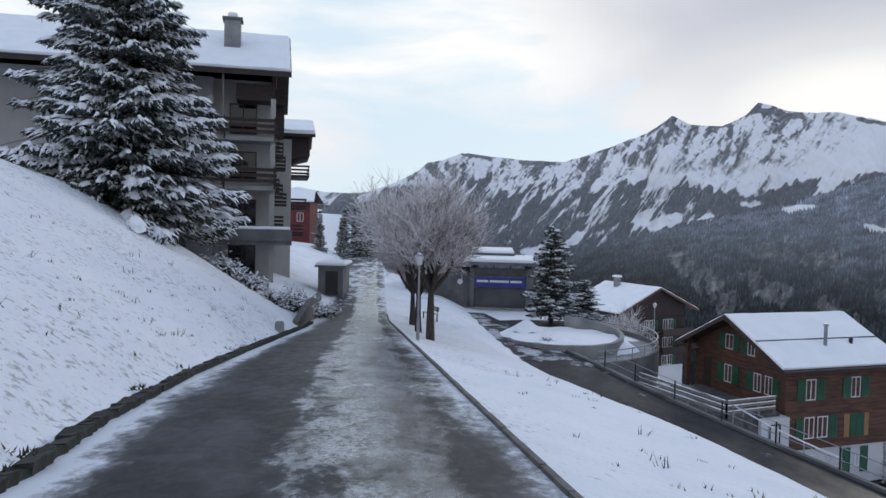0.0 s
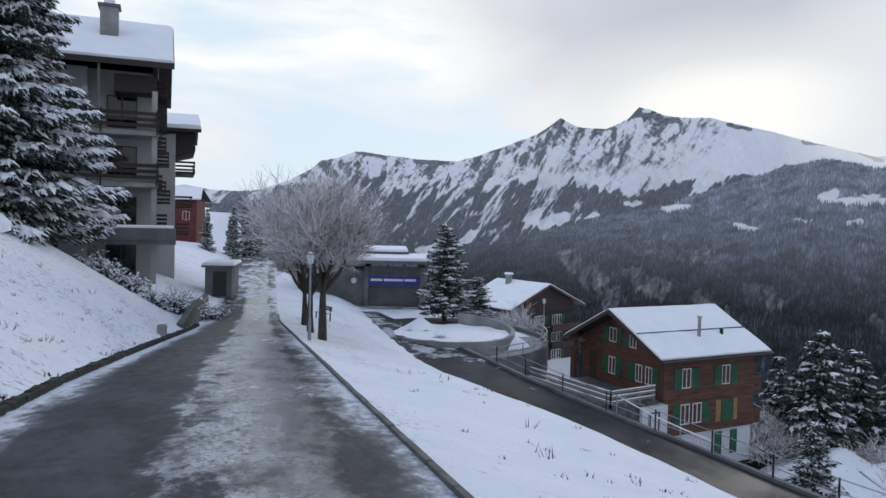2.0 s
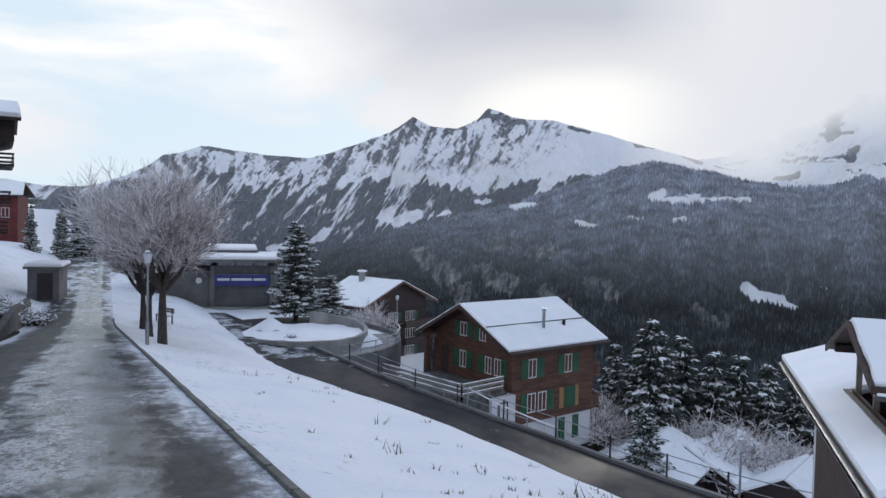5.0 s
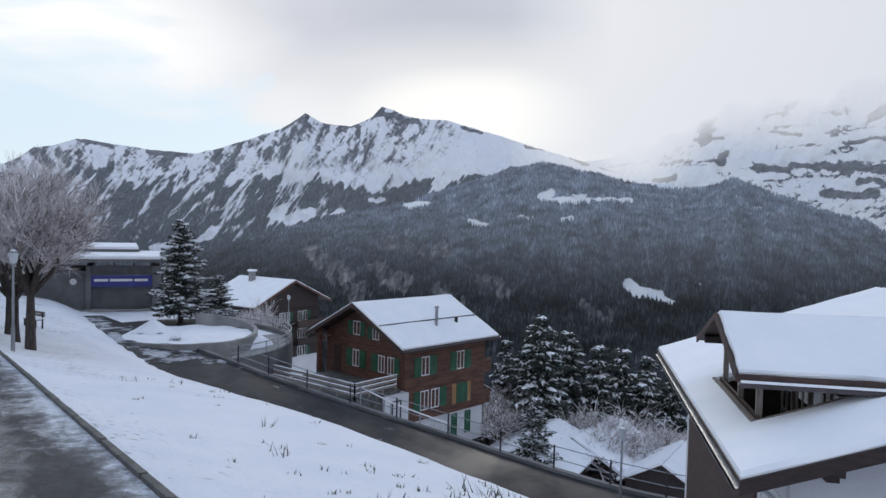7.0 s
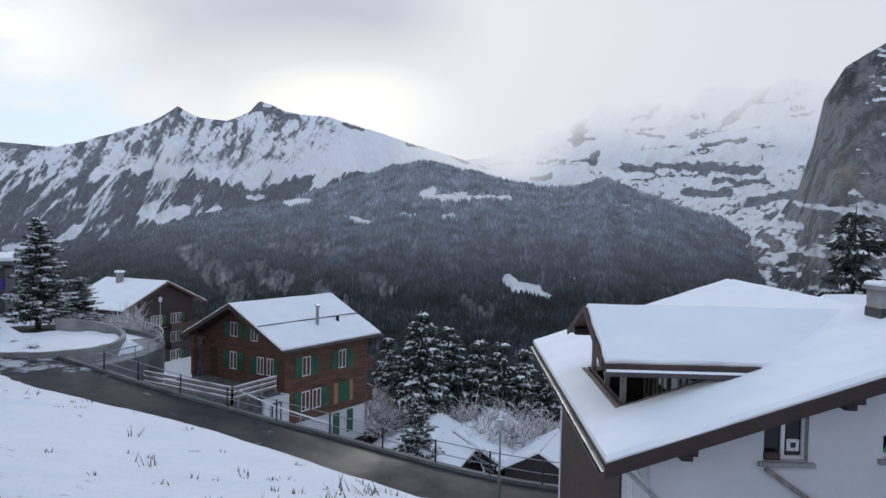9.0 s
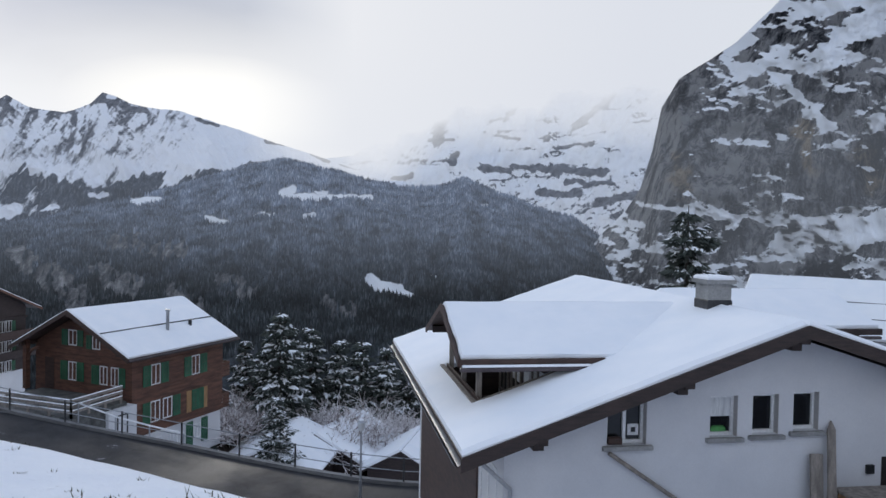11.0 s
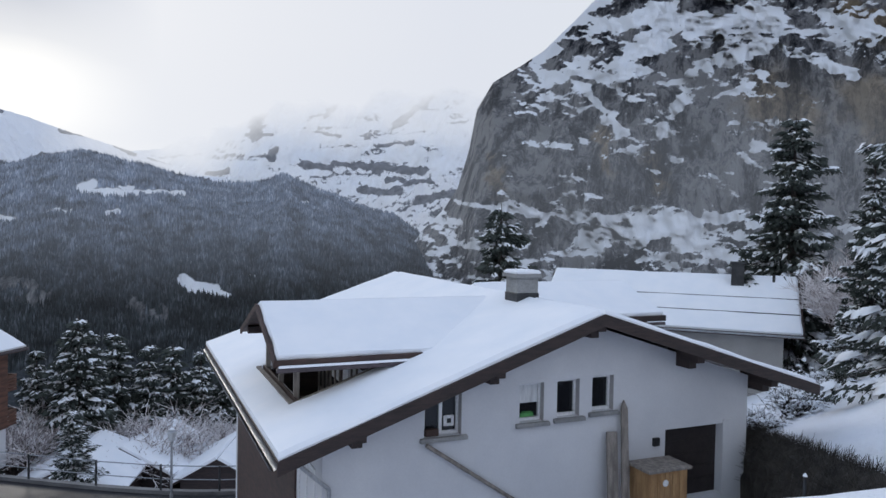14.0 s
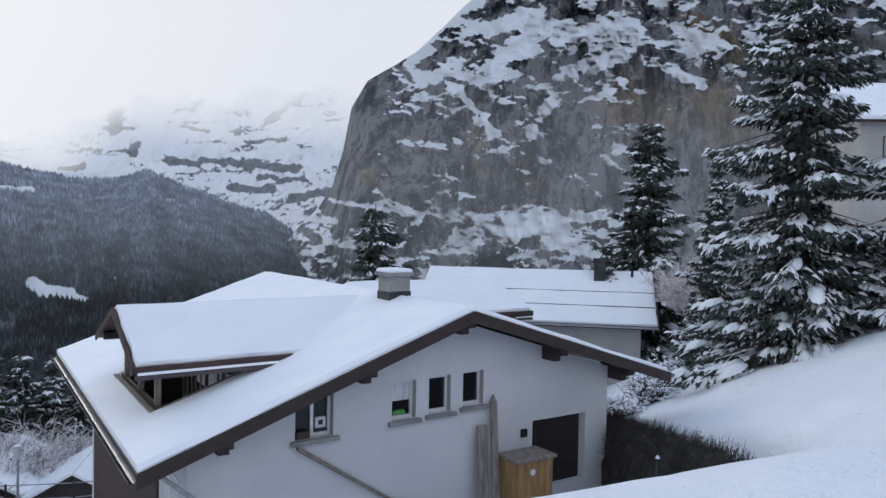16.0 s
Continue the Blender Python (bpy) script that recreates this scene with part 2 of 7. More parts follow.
M["wood_black"] = surface("black_brown_wood", mottled((0.022, 0.015, 0.014), (0.048, 0.030, 0.027), 2.0, 16.0, (1, 1, 6)), 0.7, bump=((24.0, 0.35, 0.006),))
M["wood_red"] = surface("red_brown_timber", mottled((0.070, 0.032, 0.023), (0.160, 0.074, 0.048), 0.9, 9.0, (1, 1, 5)), 0.7, bump=((20.0, 0.4, 0.008),))
M["wood_grey"] = surface("weathered_planks", mottled((0.15, 0.13, 0.115), (0.30, 0.265, 0.235), 1.5, 14.0, (6, 6, 1)), 0.8, bump=((24.0, 0.35, 0.006),))
M["wood_light"] = surface("orange_pine_boards", mottled((0.27, 0.15, 0.065), (0.42, 0.25, 0.115), 1.5, 14.0, (6, 6, 1)), 0.65, bump=((24.0, 0.25, 0.004),))
M["red_wall"] = surface("oxblood_boards", mottled((0.090, 0.016, 0.018), (0.15, 0.030, 0.030), 1.0, 12.0), 0.75)
M["green"] = surface("green_shutter_paint", mottled((0.018, 0.085, 0.045), (0.035, 0.140, 0.075), 1.2, 20.0), 0.55)
M["white_paint"] = surface("white_paint", mottled((0.66, 0.67, 0.68), (0.78, 0.78, 0.79), 1.0, 20.0), 0.5)
M["metal"] = surface("dull_zinc", mottled((0.28, 0.29, 0.31), (0.42, 0.43, 0.45), 1.5, 22.0), 0.42, 0.7)
M["iron"] = surface("dark_iron", mottled((0.030, 0.031, 0.034), (0.070, 0.072, 0.076), 2.0, 20.0), 0.5, 0.5)
M["flash"] = surface("brown_sheet_metal", mottled((0.050, 0.038, 0.042), (0.090, 0.072, 0.078), 1.0, 12.0), 0.4, 0.3)
M["door_dark"] = surface("black_brown_door", mottled((0.018, 0.014, 0.014), (0.034, 0.026, 0.026), 1.5, 12.0), 0.55)
M["screen"] = surface("grey_roller_shutter", mottled((0.075, 0.078, 0.085), (0.115, 0.118, 0.125), 0.8, 12.0), 0.5)
M["blue"] = surface("blue_sign_enamel", mottled((0.030, 0.032, 0.19), (0.045, 0.050, 0.26), 0.8, 10.0), 0.4)
M["curtain"] = surface("white_curtain", mottled((0.50, 0.51, 0.53), (0.68, 0.69, 0.70), 6.0, 30.0, (3, 3, 0.2)), 0.9)
M["lamp_glass"] = surface("opal_lamp_glass", mottled((0.55, 0.57, 0.60), (0.66, 0.68, 0.70), 3.0, 20.0), 0.3)
M["bark"] = surface("dark_bark", mottled((0.030, 0.024, 0.022), (0.080, 0.064, 0.056), 3.0, 20.0, (4, 4, 1)), 0.9, bump=((20.0, 0.6, 0.02),))
M["needles"] = surface("spruce_needles", mottled((0.020, 0.029, 0.025), (0.068, 0.082, 0.070), 1.2, 14.0), 0.75, bump=((30.0, 0.6, 0.03),))
M["hedge"] = surface("bare_hedge_twigs", mottled((0.020, 0.018, 0.016), (0.060, 0.052, 0.044), 2.0, 18.0), 0.9, bump=((18.0, 0.8, 0.05),))
M["grass"] = surface("withered_grass", mottled((0.055, 0.058, 0.030), (0.13, 0.12, 0.070), 3.0, 20.0), 0.9)
M["toy"] = surface("green_window_ornament", mottled((0.05, 0.22, 0.06), (0.10, 0.34, 0.10), 6.0, 30.0), 0.5)
M["red"] = surface("red_paint", mottled((0.22, 0.02, 0.03), (0.34, 0.04, 0.05), 1.0, 10.0), 0.45)


def frost_twigs(add, link, place, shader):
    """Brown twigs rimed white on the sides that look up."""
    geo = add("ShaderNodeNewGeometry")
    split = add("ShaderNodeSeparateXYZ")
    link(geo.outputs["Normal"], split.inputs[0])
    rime = maths(add, link, "ADD", maths(add, link, "MULTIPLY", split.outputs[2], 0.45), noise_of(add, link, place, 3.0, 3.0))
    return mixed(add, link, ramp(add, link, rime, [(0.18, 0.0), (0.60, 0.95)]), (0.17, 0.130, 0.122), (0.74, 0.71, 0.72))


M["twigs"] = surface("rimed_twigs", frost_twigs, 0.85)


def glass_pane(name):
    m = bpy.data.materials.new(name)
    m.use_nodes = True
    add, link = nodes_of(m.node_tree)
    b = add("ShaderNodeBsdfPrincipled", Roughness=0.05)
    b.inputs["Base Color"].default_value = (0.012, 0.013, 0.016, 1)
    n = add("ShaderNodeTexNoise", Scale=1.3)
    bump = add("ShaderNodeBump", Strength=0.04, Distance=0.02)
    link(n.outputs["Fac"], bump.inputs["Height"])
    link(bump.outputs[0], b.inputs["Normal"])
    out = add("ShaderNodeOutputMaterial")
    link(b.outputs[0], out.inputs["Surface"])
    return m


M["glass"] = glass_pane("dark_window_glass")


def up_part(add, link):
    geo = add("ShaderNodeNewGeometry")
    n, p = add("ShaderNodeSeparateXYZ"), add("ShaderNodeSeparateXYZ")
    link(geo.outputs["Normal"], n.inputs[0])
    link(geo.outputs["Position"], p.inputs[0])
    return n.outputs[2], p.outputs[2]


def fractal(add, link, uv, fu, fv, lean, detail=11.0, rough=0.66, warp=0.3):
    """Fractal noise over a mountainside: fu and fv cycles per kilometre across and up, the pattern leaning by lean."""
    split = add("ShaderNodeSeparateXYZ")
    link(uv, split.inputs[0])
    a = maths(add, link, "SUBTRACT", split.outputs[0], maths(add, link, "MULTIPLY", split.outputs[1], lean))
    join = add("ShaderNodeCombineXYZ")
    link(maths(add, link, "MULTIPLY", a, fu), join.inputs[0])
    link(maths(add, link, "MULTIPLY", split.outputs[1], fv), join.inputs[1])
    n = add("ShaderNodeTexNoise", Scale=1.0, Detail=detail, Roughness=rough, Distortion=warp)
    link(join.outputs[0], n.inputs["Vector"])
    return n.outputs["Fac"], split.outputs[1]


def relief_bump(add, link, height, shader, far, strength=0.8, flat=None):
    """Relief of a mountainside; flat: where snow lies on ledges that look more upwards than the face itself."""
    b = add("ShaderNodeBump", Strength=strength, Distance=far)
    link(height, b.inputs["Height"])
    way = b.outputs[0]
    if flat is not None:
        lift = add("ShaderNodeCombineXYZ")
        link(flat, lift.inputs[2])
        total = add("ShaderNodeVectorMath", operation="ADD")
        link(way, total.inputs[0])
        link(lift.outputs[0], total.inputs[1])
        unit = add("ShaderNodeVectorMath", operation="NORMALIZE")
        link(total.outputs[0], unit.inputs[0])
        way = unit.outputs[0]
    link(way, shader.inputs["Normal"])


def mask_of(add, link, name):
    return add("ShaderNodeAttribute", attribute_name=name).outputs["Fac"]


def ridge_face(add, link, place, shader):
    """Snow with rock ribs above, dusted woods below with snowed gullies between them."""
    uv = add("ShaderNodeUVMap").outputs[0]
    fine, v = fractal(add, link, uv, 46.0, 20.0, 0.7, 10.0, 0.75)
    dots, _ = fractal(add, link, uv, 120.0, 60.0, 0.2, 4.0, 0.7)
    wide, _ = fractal(add, link, uv, 2.2, 3.0, 0.3, 5.0, 0.6)
    rock = ramp(add, link, fine, [(0.40, (0.040, 0.045, 0.062)), (0.60, (0.19, 0.197, 0.225))])
    wood = ramp(add, link, weighted_sum(add, link, (fine, 0.5), (dots, 0.5)), [(0.40, (0.022, 0.030, 0.045)), (0.52, (0.060, 0.072, 0.095)), (0.64, (0.20, 0.22, 0.26))])
    snow = ramp(add, link, wide, [(0.3, (0.78, 0.81, 0.88)), (0.7, (0.87, 0.88, 0.92))])
    bare = mixed(add, link, mask_of(add, link, "wood"), rock, wood)
    lay = weighted_sum(add, link, (mask_of(add, link, "lying_snow"), 0.85), (fine, 0.75), (dots, 0.20))
    relief_bump(add, link, weighted_sum(add, link, (fine, 1.0), (mask_of(add, link, "lying_snow"), -0.6)), shader, 40.0, 0.55)
    return mixed(add, link, ramp(add, link, lay, [(0.78, 0.0), (0.99, 1.0)]), bare, snow)


M["ridge"] = surface("snowy_ridge", ridge_face, 0.9, spec=0.1)


def glacier_face(add, link, place, shader):
    """Broad snowfields with broken bands of rock lying across them."""
    uv = add("ShaderNodeUVMap").outputs[0]
    fine, v = fractal(add, link, uv, 26.0, 44.0, 0.15, 9.0, 0.72)
    wide, _ = fractal(add, link, uv, 2.0, 5.0, -0.2, 4.0, 0.6)
    rock = ramp(add, link, fine, [(0.35, (0.050, 0.056, 0.075)), (0.66, (0.20, 0.21, 0.24))])
    snow = ramp(add, link, wide, [(0.3, (0.78, 0.81, 0.87)), (0.7, (0.88, 0.89, 0.92))])
    lay = weighted_sum(add, link, (mask_of(add, link, "lying_snow"), 0.70), (fine, 0.85))
    relief_bump(add, link, weighted_sum(add, link, (fine, 1.0), (mask_of(add, link, "lying_snow"), -0.4)), shader, 40.0, 0.6)
    return mixed(add, link, ramp(add, link, lay, [(0.735, 0.0), (0.800, 1.0)]), rock, snow)


M["glacier"] = surface("glacier_slopes", glacier_face, 0.9, spec=0.1)


def wall_of_rock(add, link, place, shader):
    """Bare limestone, streaked downwards and ochre in places, with snow on ledges and in couloirs."""
    drip = noise_of(add, link, place, 0.034, 9.0, 0.70, (1.0, 1.0, 0.16), 0.4)
    crack = noise_of(add, link, place, 0.020, 13.0, 0.76, (1.0, 1.0, 0.7), 0.2)
    slab = noise_of(add, link, place, 0.0065, 6.0, 0.6, (1.0, 1.0, 0.5), 0.6)
    shelf = noise_of(add, link, place, 0.045, 10.0, 0.74, (0.7, 0.7, 1.7), 0.6)
    tone = weighted_sum(add, link, (drip, 0.34), (crack, 0.36), (slab, 0.30))
    grey = ramp(add, link, tone, [(0.440, (0.012, 0.014, 0.020)), (0.485, (0.115, 0.118, 0.135)), (0.535, (0.36, 0.358, 0.37))])
    ochre = ramp(add, link, tone, [(0.430, (0.040, 0.032, 0.027)), (0.485, (0.20, 0.160, 0.115)), (0.55, (0.42, 0.34, 0.25))])
    warm = mixed(add, link, mask_of(add, link, "ochre"), grey, ochre)
    lay = weighted_sum(add, link, (mask_of(add, link, "lying_snow"), 0.5), (crack, 0.42), (drip, 0.14), (shelf, 0.36))
    on = ramp(add, link, lay, [(0.652, 0.0), (0.680, 1.0)])
    relief_bump(add, link, weighted_sum(add, link, (crack, 1.0), (slab, 1.2), (drip, 0.6)), shader, 80.0, 1.0, maths(add, link, "MULTIPLY", on, 1.6))
    return mixed(add, link, on, warm, (0.84, 0.86, 0.90))


M["cliff"] = surface("limestone_wall", wall_of_rock, 0.9, spec=0.1)


def wooded(add, link, place, shader):
    """The floor of the fir wood, with bare crags low down and snowed clearings."""
    up, high = up_part(add, link)
    uv = add("ShaderNodeUVMap").outputs[0]
    crack, v = fractal(add, link, uv, 34.0, 20.0, 0.2, 10.0, 0.74, 0.2)
    grain = noise_of(add, link, place, 0.13, 4.0, 0.75)
    dark = ramp(add, link, grain, [(0.36, (0.016, 0.021, 0.027)), (0.70, (0.075, 0.085, 0.098))])
    dusted = ramp(add, link, grain, [(0.36, (0.12, 0.14, 0.17)), (0.70, (0.42, 0.44, 0.48))])
    h = add("ShaderNodeMapRange")
    h.inputs["From Min"].default_value, h.inputs["From Max"].default_value = -90, 90
    link(high, h.inputs["Value"])
    # higher up the floor pales: snow dust, with distance haze mixed into the colour
    wood = mixed(add, link, h.outputs[0], dark, dusted)
    stone = ramp(add, link, crack, [(0.38, (0.025, 0.027, 0.032)), (0.50, (0.120, 0.120, 0.124)), (0.64, (0.32, 0.315, 0.31))])
    both = mixed(add, link, mask_of(add, link, "crag"), wood, stone)
    relief_bump(add, link, crack, shader, 18.0, 0.8)
    return mixed(add, link, ramp(add, link, mask_of(add, link, "lying_snow"), [(0.35, 0.0), (0.55, 1.0)]), both, (0.82, 0.84, 0.88))


M["wooded"] = surface("fir_wood_slope", wooded, 0.95, spec=0.1)


def fir_tops(add, link, place, shader):
    """Far firs: near black low in the valley, paler and bluer higher up, from frost and from haze put into the colour;
    each tree differs a little.
    """
    up, high = up_part(add, link)
    geo = add("ShaderNodeNewGeometry")
    each = geo.outputs["Random Per Island"]
    wide = noise_of(add, link, place, 0.009, 6.0, 0.68)
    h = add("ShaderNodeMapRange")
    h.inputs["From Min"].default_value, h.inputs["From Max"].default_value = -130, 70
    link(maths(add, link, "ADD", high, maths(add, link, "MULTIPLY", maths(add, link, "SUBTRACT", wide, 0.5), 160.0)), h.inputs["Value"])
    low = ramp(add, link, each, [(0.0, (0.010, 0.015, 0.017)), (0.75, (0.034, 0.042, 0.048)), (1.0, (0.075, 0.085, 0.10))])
    # frosted tops, tinted blue so the colour also carries the haze
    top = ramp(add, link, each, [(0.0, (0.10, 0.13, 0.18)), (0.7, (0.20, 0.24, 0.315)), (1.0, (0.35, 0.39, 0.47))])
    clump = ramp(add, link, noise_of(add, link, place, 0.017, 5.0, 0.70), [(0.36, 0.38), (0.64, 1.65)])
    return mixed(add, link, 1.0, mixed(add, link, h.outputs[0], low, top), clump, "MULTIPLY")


M["far_firs"] = surface("far_dusted_hazy_firs", fir_tops, 0.95, spec=0.1)


def cloud_sheet(name, low, high):
    """A soft bank of cloud: thicker upwards, frayed at its lower edge."""
    m = bpy.data.materials.new(name)
    m.use_nodes = True
    add, link = nodes_of(m.node_tree)
    uv = add("ShaderNodeUVMap").outputs[0]
    split = add("ShaderNodeSeparateXYZ")
    link(uv, split.inputs[0])
    n = noise_of(add, link, uv, 5.0, 5.0, 0.55, (1.6, 1.0, 1.0))
    rise = maths(add, link, "ADD", split.outputs[1], maths(add, link, "MULTIPLY", maths(add, link, "SUBTRACT", n, 0.5), 0.25))
    # it hangs lower over the saddle than before the glacier
    rise = maths(add, link, "ADD", rise, ramp(add, link, split.outputs[0], [(0.08, 0.17), (0.24, 0.13), (0.32, 0.03), (0.45, 0.0), (0.62, -0.02)]))
    thick = ramp(add, link, rise, [(low, 0.0), (high, 1.0)])
    side = ramp(add, link, split.outputs[0], [(0.0, 0.0), (0.16, 1.0), (0.80, 1.0), (1.0, 0.0)])
    fac = maths(add, link, "MULTIPLY", thick, side)
    e = add("ShaderNodeEmission", Strength=1.0)
    top = ramp(add, link, split.outputs[1], [(0.55, 1.0), (1.0, 0.0)])
    fac = maths(add, link, "MULTIPLY", fac, top)
    link(ramp(add, link, split.outputs[0], [(0.0, (0.84, 0.85, 0.88)), (0.3, (0.76, 0.78, 0.83)), (0.6, (0.70, 0.73, 0.80)), (1.0, (0.68, 0.72, 0.79))]), e.inputs["Color"])
    t = add("ShaderNodeBsdfTransparent")
    mix = add("ShaderNodeMixShader")
    link(fac, mix.inputs[0])
    link(t.outputs[0], mix.inputs[1])
    link(e.outputs[0], mix.inputs[2])
    out = add("ShaderNodeOutputMaterial")
    link(mix.outputs[0], out.inputs["Surface"])
    return m


M["cloud"] = cloud_sheet("cloud_bank", 0.09, 0.25)


def thin_haze(name):
    """The valley air: an even bluish haze painted as a glowing sheet, thinning upwards."""
    m = bpy.data.materials.new(name)
    m.use_nodes = True
    add, link = nodes_of(m.node_tree)
    split = add("ShaderNodeSeparateXYZ")
    link(add("ShaderNodeUVMap").outputs[0], split.inputs[0])
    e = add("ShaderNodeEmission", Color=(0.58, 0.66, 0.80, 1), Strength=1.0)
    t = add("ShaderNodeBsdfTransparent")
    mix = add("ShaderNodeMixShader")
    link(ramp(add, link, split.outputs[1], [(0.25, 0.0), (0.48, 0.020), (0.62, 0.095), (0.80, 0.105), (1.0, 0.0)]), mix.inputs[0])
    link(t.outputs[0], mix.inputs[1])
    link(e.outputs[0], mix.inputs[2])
    out = add("ShaderNodeOutputMaterial")
    link(mix.outputs[0], out.inputs["Surface"])
    return m


M["haze"] = thin_haze("painted_valley_haze")

# ---- building helpers ----
class Build:
    """Gathers faces of one mesh, in metres, in the thing's own axes."""

    def __init__(self):
        self.v, self.f = [], []

    def add(self, verts, faces, m=None):
        k = len(self.v)
        self.v += [tuple(m @ Vector(p)) for p in verts] if m else [tuple(p) for p in verts]
        self.f += [tuple(k + i for i in f) for f in faces]
        return self

    def box(self, x0, y0, z0, x1, y1, z1, m=None, soft=0.0):
        """A box; soft takes the top edges in by that much."""
        s = soft
        v = [(x0, y0, z0), (x1, y0, z0), (x1, y1, z0), (x0, y1, z0)]
        if s:
            v += [(x0, y0, z1 - s), (x1, y0, z1 - s), (x1, y1, z1 - s), (x0, y1, z1 - s)]
        v += [(x0 + s, y0 + s, z1), (x1 - s, y0 + s, z1), (x1 - s, y1 - s, z1), (x0 + s, y1 - s, z1)]
        n = len(v) // 4
        f = [(3, 2, 1, 0), tuple(range(4 * n - 4, 4 * n))]
        for k in range(n - 1):
            f += [(4 * k + i, 4 * k + (i + 1) % 4, 4 * k + 4 + (i + 1) % 4, 4 * k + 4 + i) for i in range(4)]
        return self.add(v, f, m)

    def prism(self, outline, depth, m=None):
        """An outline in the x-z plane (anticlockwise seen from -y), pushed along +y."""
        n = len(outline)
        v = [(x, 0, z) for x, z in outline] + [(x, depth, z) for x, z in outline]
        f = [tuple(range(n)), tuple(range(2 * n - 1, n - 1, -1))] + [(i, n + i, n + (i + 1) % n, (i + 1) % n) for i in range(n)]
        return self.add(v, f, m)

    def tube(self, a, b, r0, r1=None, sides=8):
        a, b = Vector(a), Vector(b)
        r1 = r0 if r1 is None else r1
        way = (b - a).normalized()
        side = way.cross(Vector((0.3, 0.2, 1.0) if abs(way.z) < 0.9 else (1, 0, 0))).normalized()
        up = way.cross(side)
        v = []
        for p, r in ((a, r0), (b, r1)):
            v += [p + (side * math.cos(2 * math.pi * i / sides) + up * math.sin(2 * math.pi * i / sides)) * r for i in range(sides)]
        f = [(i, (i + 1) % sides, sides + (i + 1) % sides, sides + i) for i in range(sides)]
        f += [tuple(range(sides - 1, -1, -1)), tuple(range(sides, 2 * sides))]
        return self.add(v, f)

    def slab(self, quad, thick):
        """A plate under a four-sided top face, thick metres deep along its normal."""
        q = [Vector(p) for p in quad]
        n = (q[1] - q[0]).cross(q[3] - q[0]).normalized() * thick
        v = q + [p - n for p in q]
        return self.add(v, [(0, 1, 2, 3), (7, 6, 5, 4)] + [(i, i + 4, (i + 1) % 4 + 4, (i + 1) % 4) for i in range(4)])

    def mesh(self, name, material, smooth=False):
        me = bpy.data.meshes.new(name)
        me.from_pydata(self.v, [], self.f)
        me.materials.append(material)
        if smooth:
            me.shade_smooth()
        return me

    def welded(self):
        """Joins corners that lie on one another."""
        seen, order, verts = {}, [], []
        for p in self.v:
            key = tuple(round(c, 4) for c in p)
            if key not in seen:
                seen[key] = len(verts)
                verts.append(p)
            order.append(seen[key])
        self.v, self.f = verts, [tuple(order[i] for i in f) for f in self.f]
        return self


def part(name, build, material, parent, label="", smooth=False):
    ob = new(name, build.mesh(name, material, smooth) if isinstance(build, Build) else build)
    ob.parent = parent
    if label:
        ob["label"] = label
    return ob


def thing(name, m, label, category, group="", kind=""):
    ob = new(name)
    ob.empty_display_size = 0.2
    ob.matrix_world = m
    return tagged(ob, label, category, group, kind)


def sheet(name, xs, ys, zs, material, uv=None):
    """A grid mesh; xs, ys, zs are arrays of one shape."""
    rows, cols = xs.shape
    me = bpy.data.meshes.new(name)
    verts = np.stack([xs, ys, zs], -1).reshape(-1, 3)
    i = np.arange(rows * cols).reshape(rows, cols)
    faces = np.stack([i[:-1, :-1], i[:-1, 1:], i[1:, 1:], i[1:, :-1]], -1).reshape(-1, 4)
    me.vertices.add(len(verts))
    me.vertices.foreach_set("co", verts.ravel())
    me.loops.add(faces.size)
    me.loops.foreach_set("vertex_index", faces.ravel())
    me.polygons.add(len(faces))
    me.polygons.foreach_set("loop_start", np.arange(0, faces.size, 4))
    me.update(calc_edges=True)
    if uv is not None:
        layer = me.uv_layers.new(name="UVMap")
        layer.data.foreach_set("uv", np.stack(uv, -1).reshape(-1, 2)[faces.ravel()].ravel())
    me.materials.append(material)
    me.shade_smooth()
    return new(name, me)


def wave(x, y, scale, seed, octaves=4):
    """Smooth value noise, about -1 to 1, on arrays."""
    total, amp, norm = 0.0, 1.0, 0.0
    for o in range(octaves):
        rng = np.random.RandomState(seed + 17 * o)
        table = rng.rand(256, 256)
        u, v = x / scale * 2 ** o + 31.7 * o, y / scale * 2 ** o + 11.3 * o
        iu, iv = np.floor(u).astype(int), np.floor(v).astype(int)
        fu, fv = u - iu, v - iv
        fu, fv = fu * fu * (3 - 2 * fu), fv * fv * (3 - 2 * fv)
        a, b = table[iu % 256, iv % 256], table[(iu + 1) % 256, iv % 256]
        c, d = table[iu % 256, (iv + 1) % 256], table[(iu + 1) % 256, (iv + 1) % 256]
        total = total + amp * ((a * (1 - fu) + b * fu) * (1 - fv) + (c * (1 - fu) + d * fu) * fv)
        norm += amp
        amp *= 0.5
    return total / norm * 2 - 1


def blend(a, b, lo, hi, x):
    f = np.clip((x - lo) / (hi - lo), 0, 1)
    f = f * f * (3 - 2 * f)
    return a * (1 - f) + b * f


# ---- the lie of the land ----
def road_z(y):
    s = 0.08 - 0.101 * y
    return np.where(s > -4.1, s, -4.1 - 0.35 * (1 - np.exp(np.minimum(s + 4.1, 0) / 0.35)) - 0.004 * np.maximum(y - 42, 0))


def road_right(y):
    return 1.95 - 0.117 * y + 0.03 * np.maximum(y - 45, 0)


def road_left(y):
    return np.interp(y, [-40, 6.9, 9.4, 14.7, 21.6, 33, 48, 130], [0.5, -3.76, -4.28, -4.95, -5.5, -6.25, -7.6, -17.0])


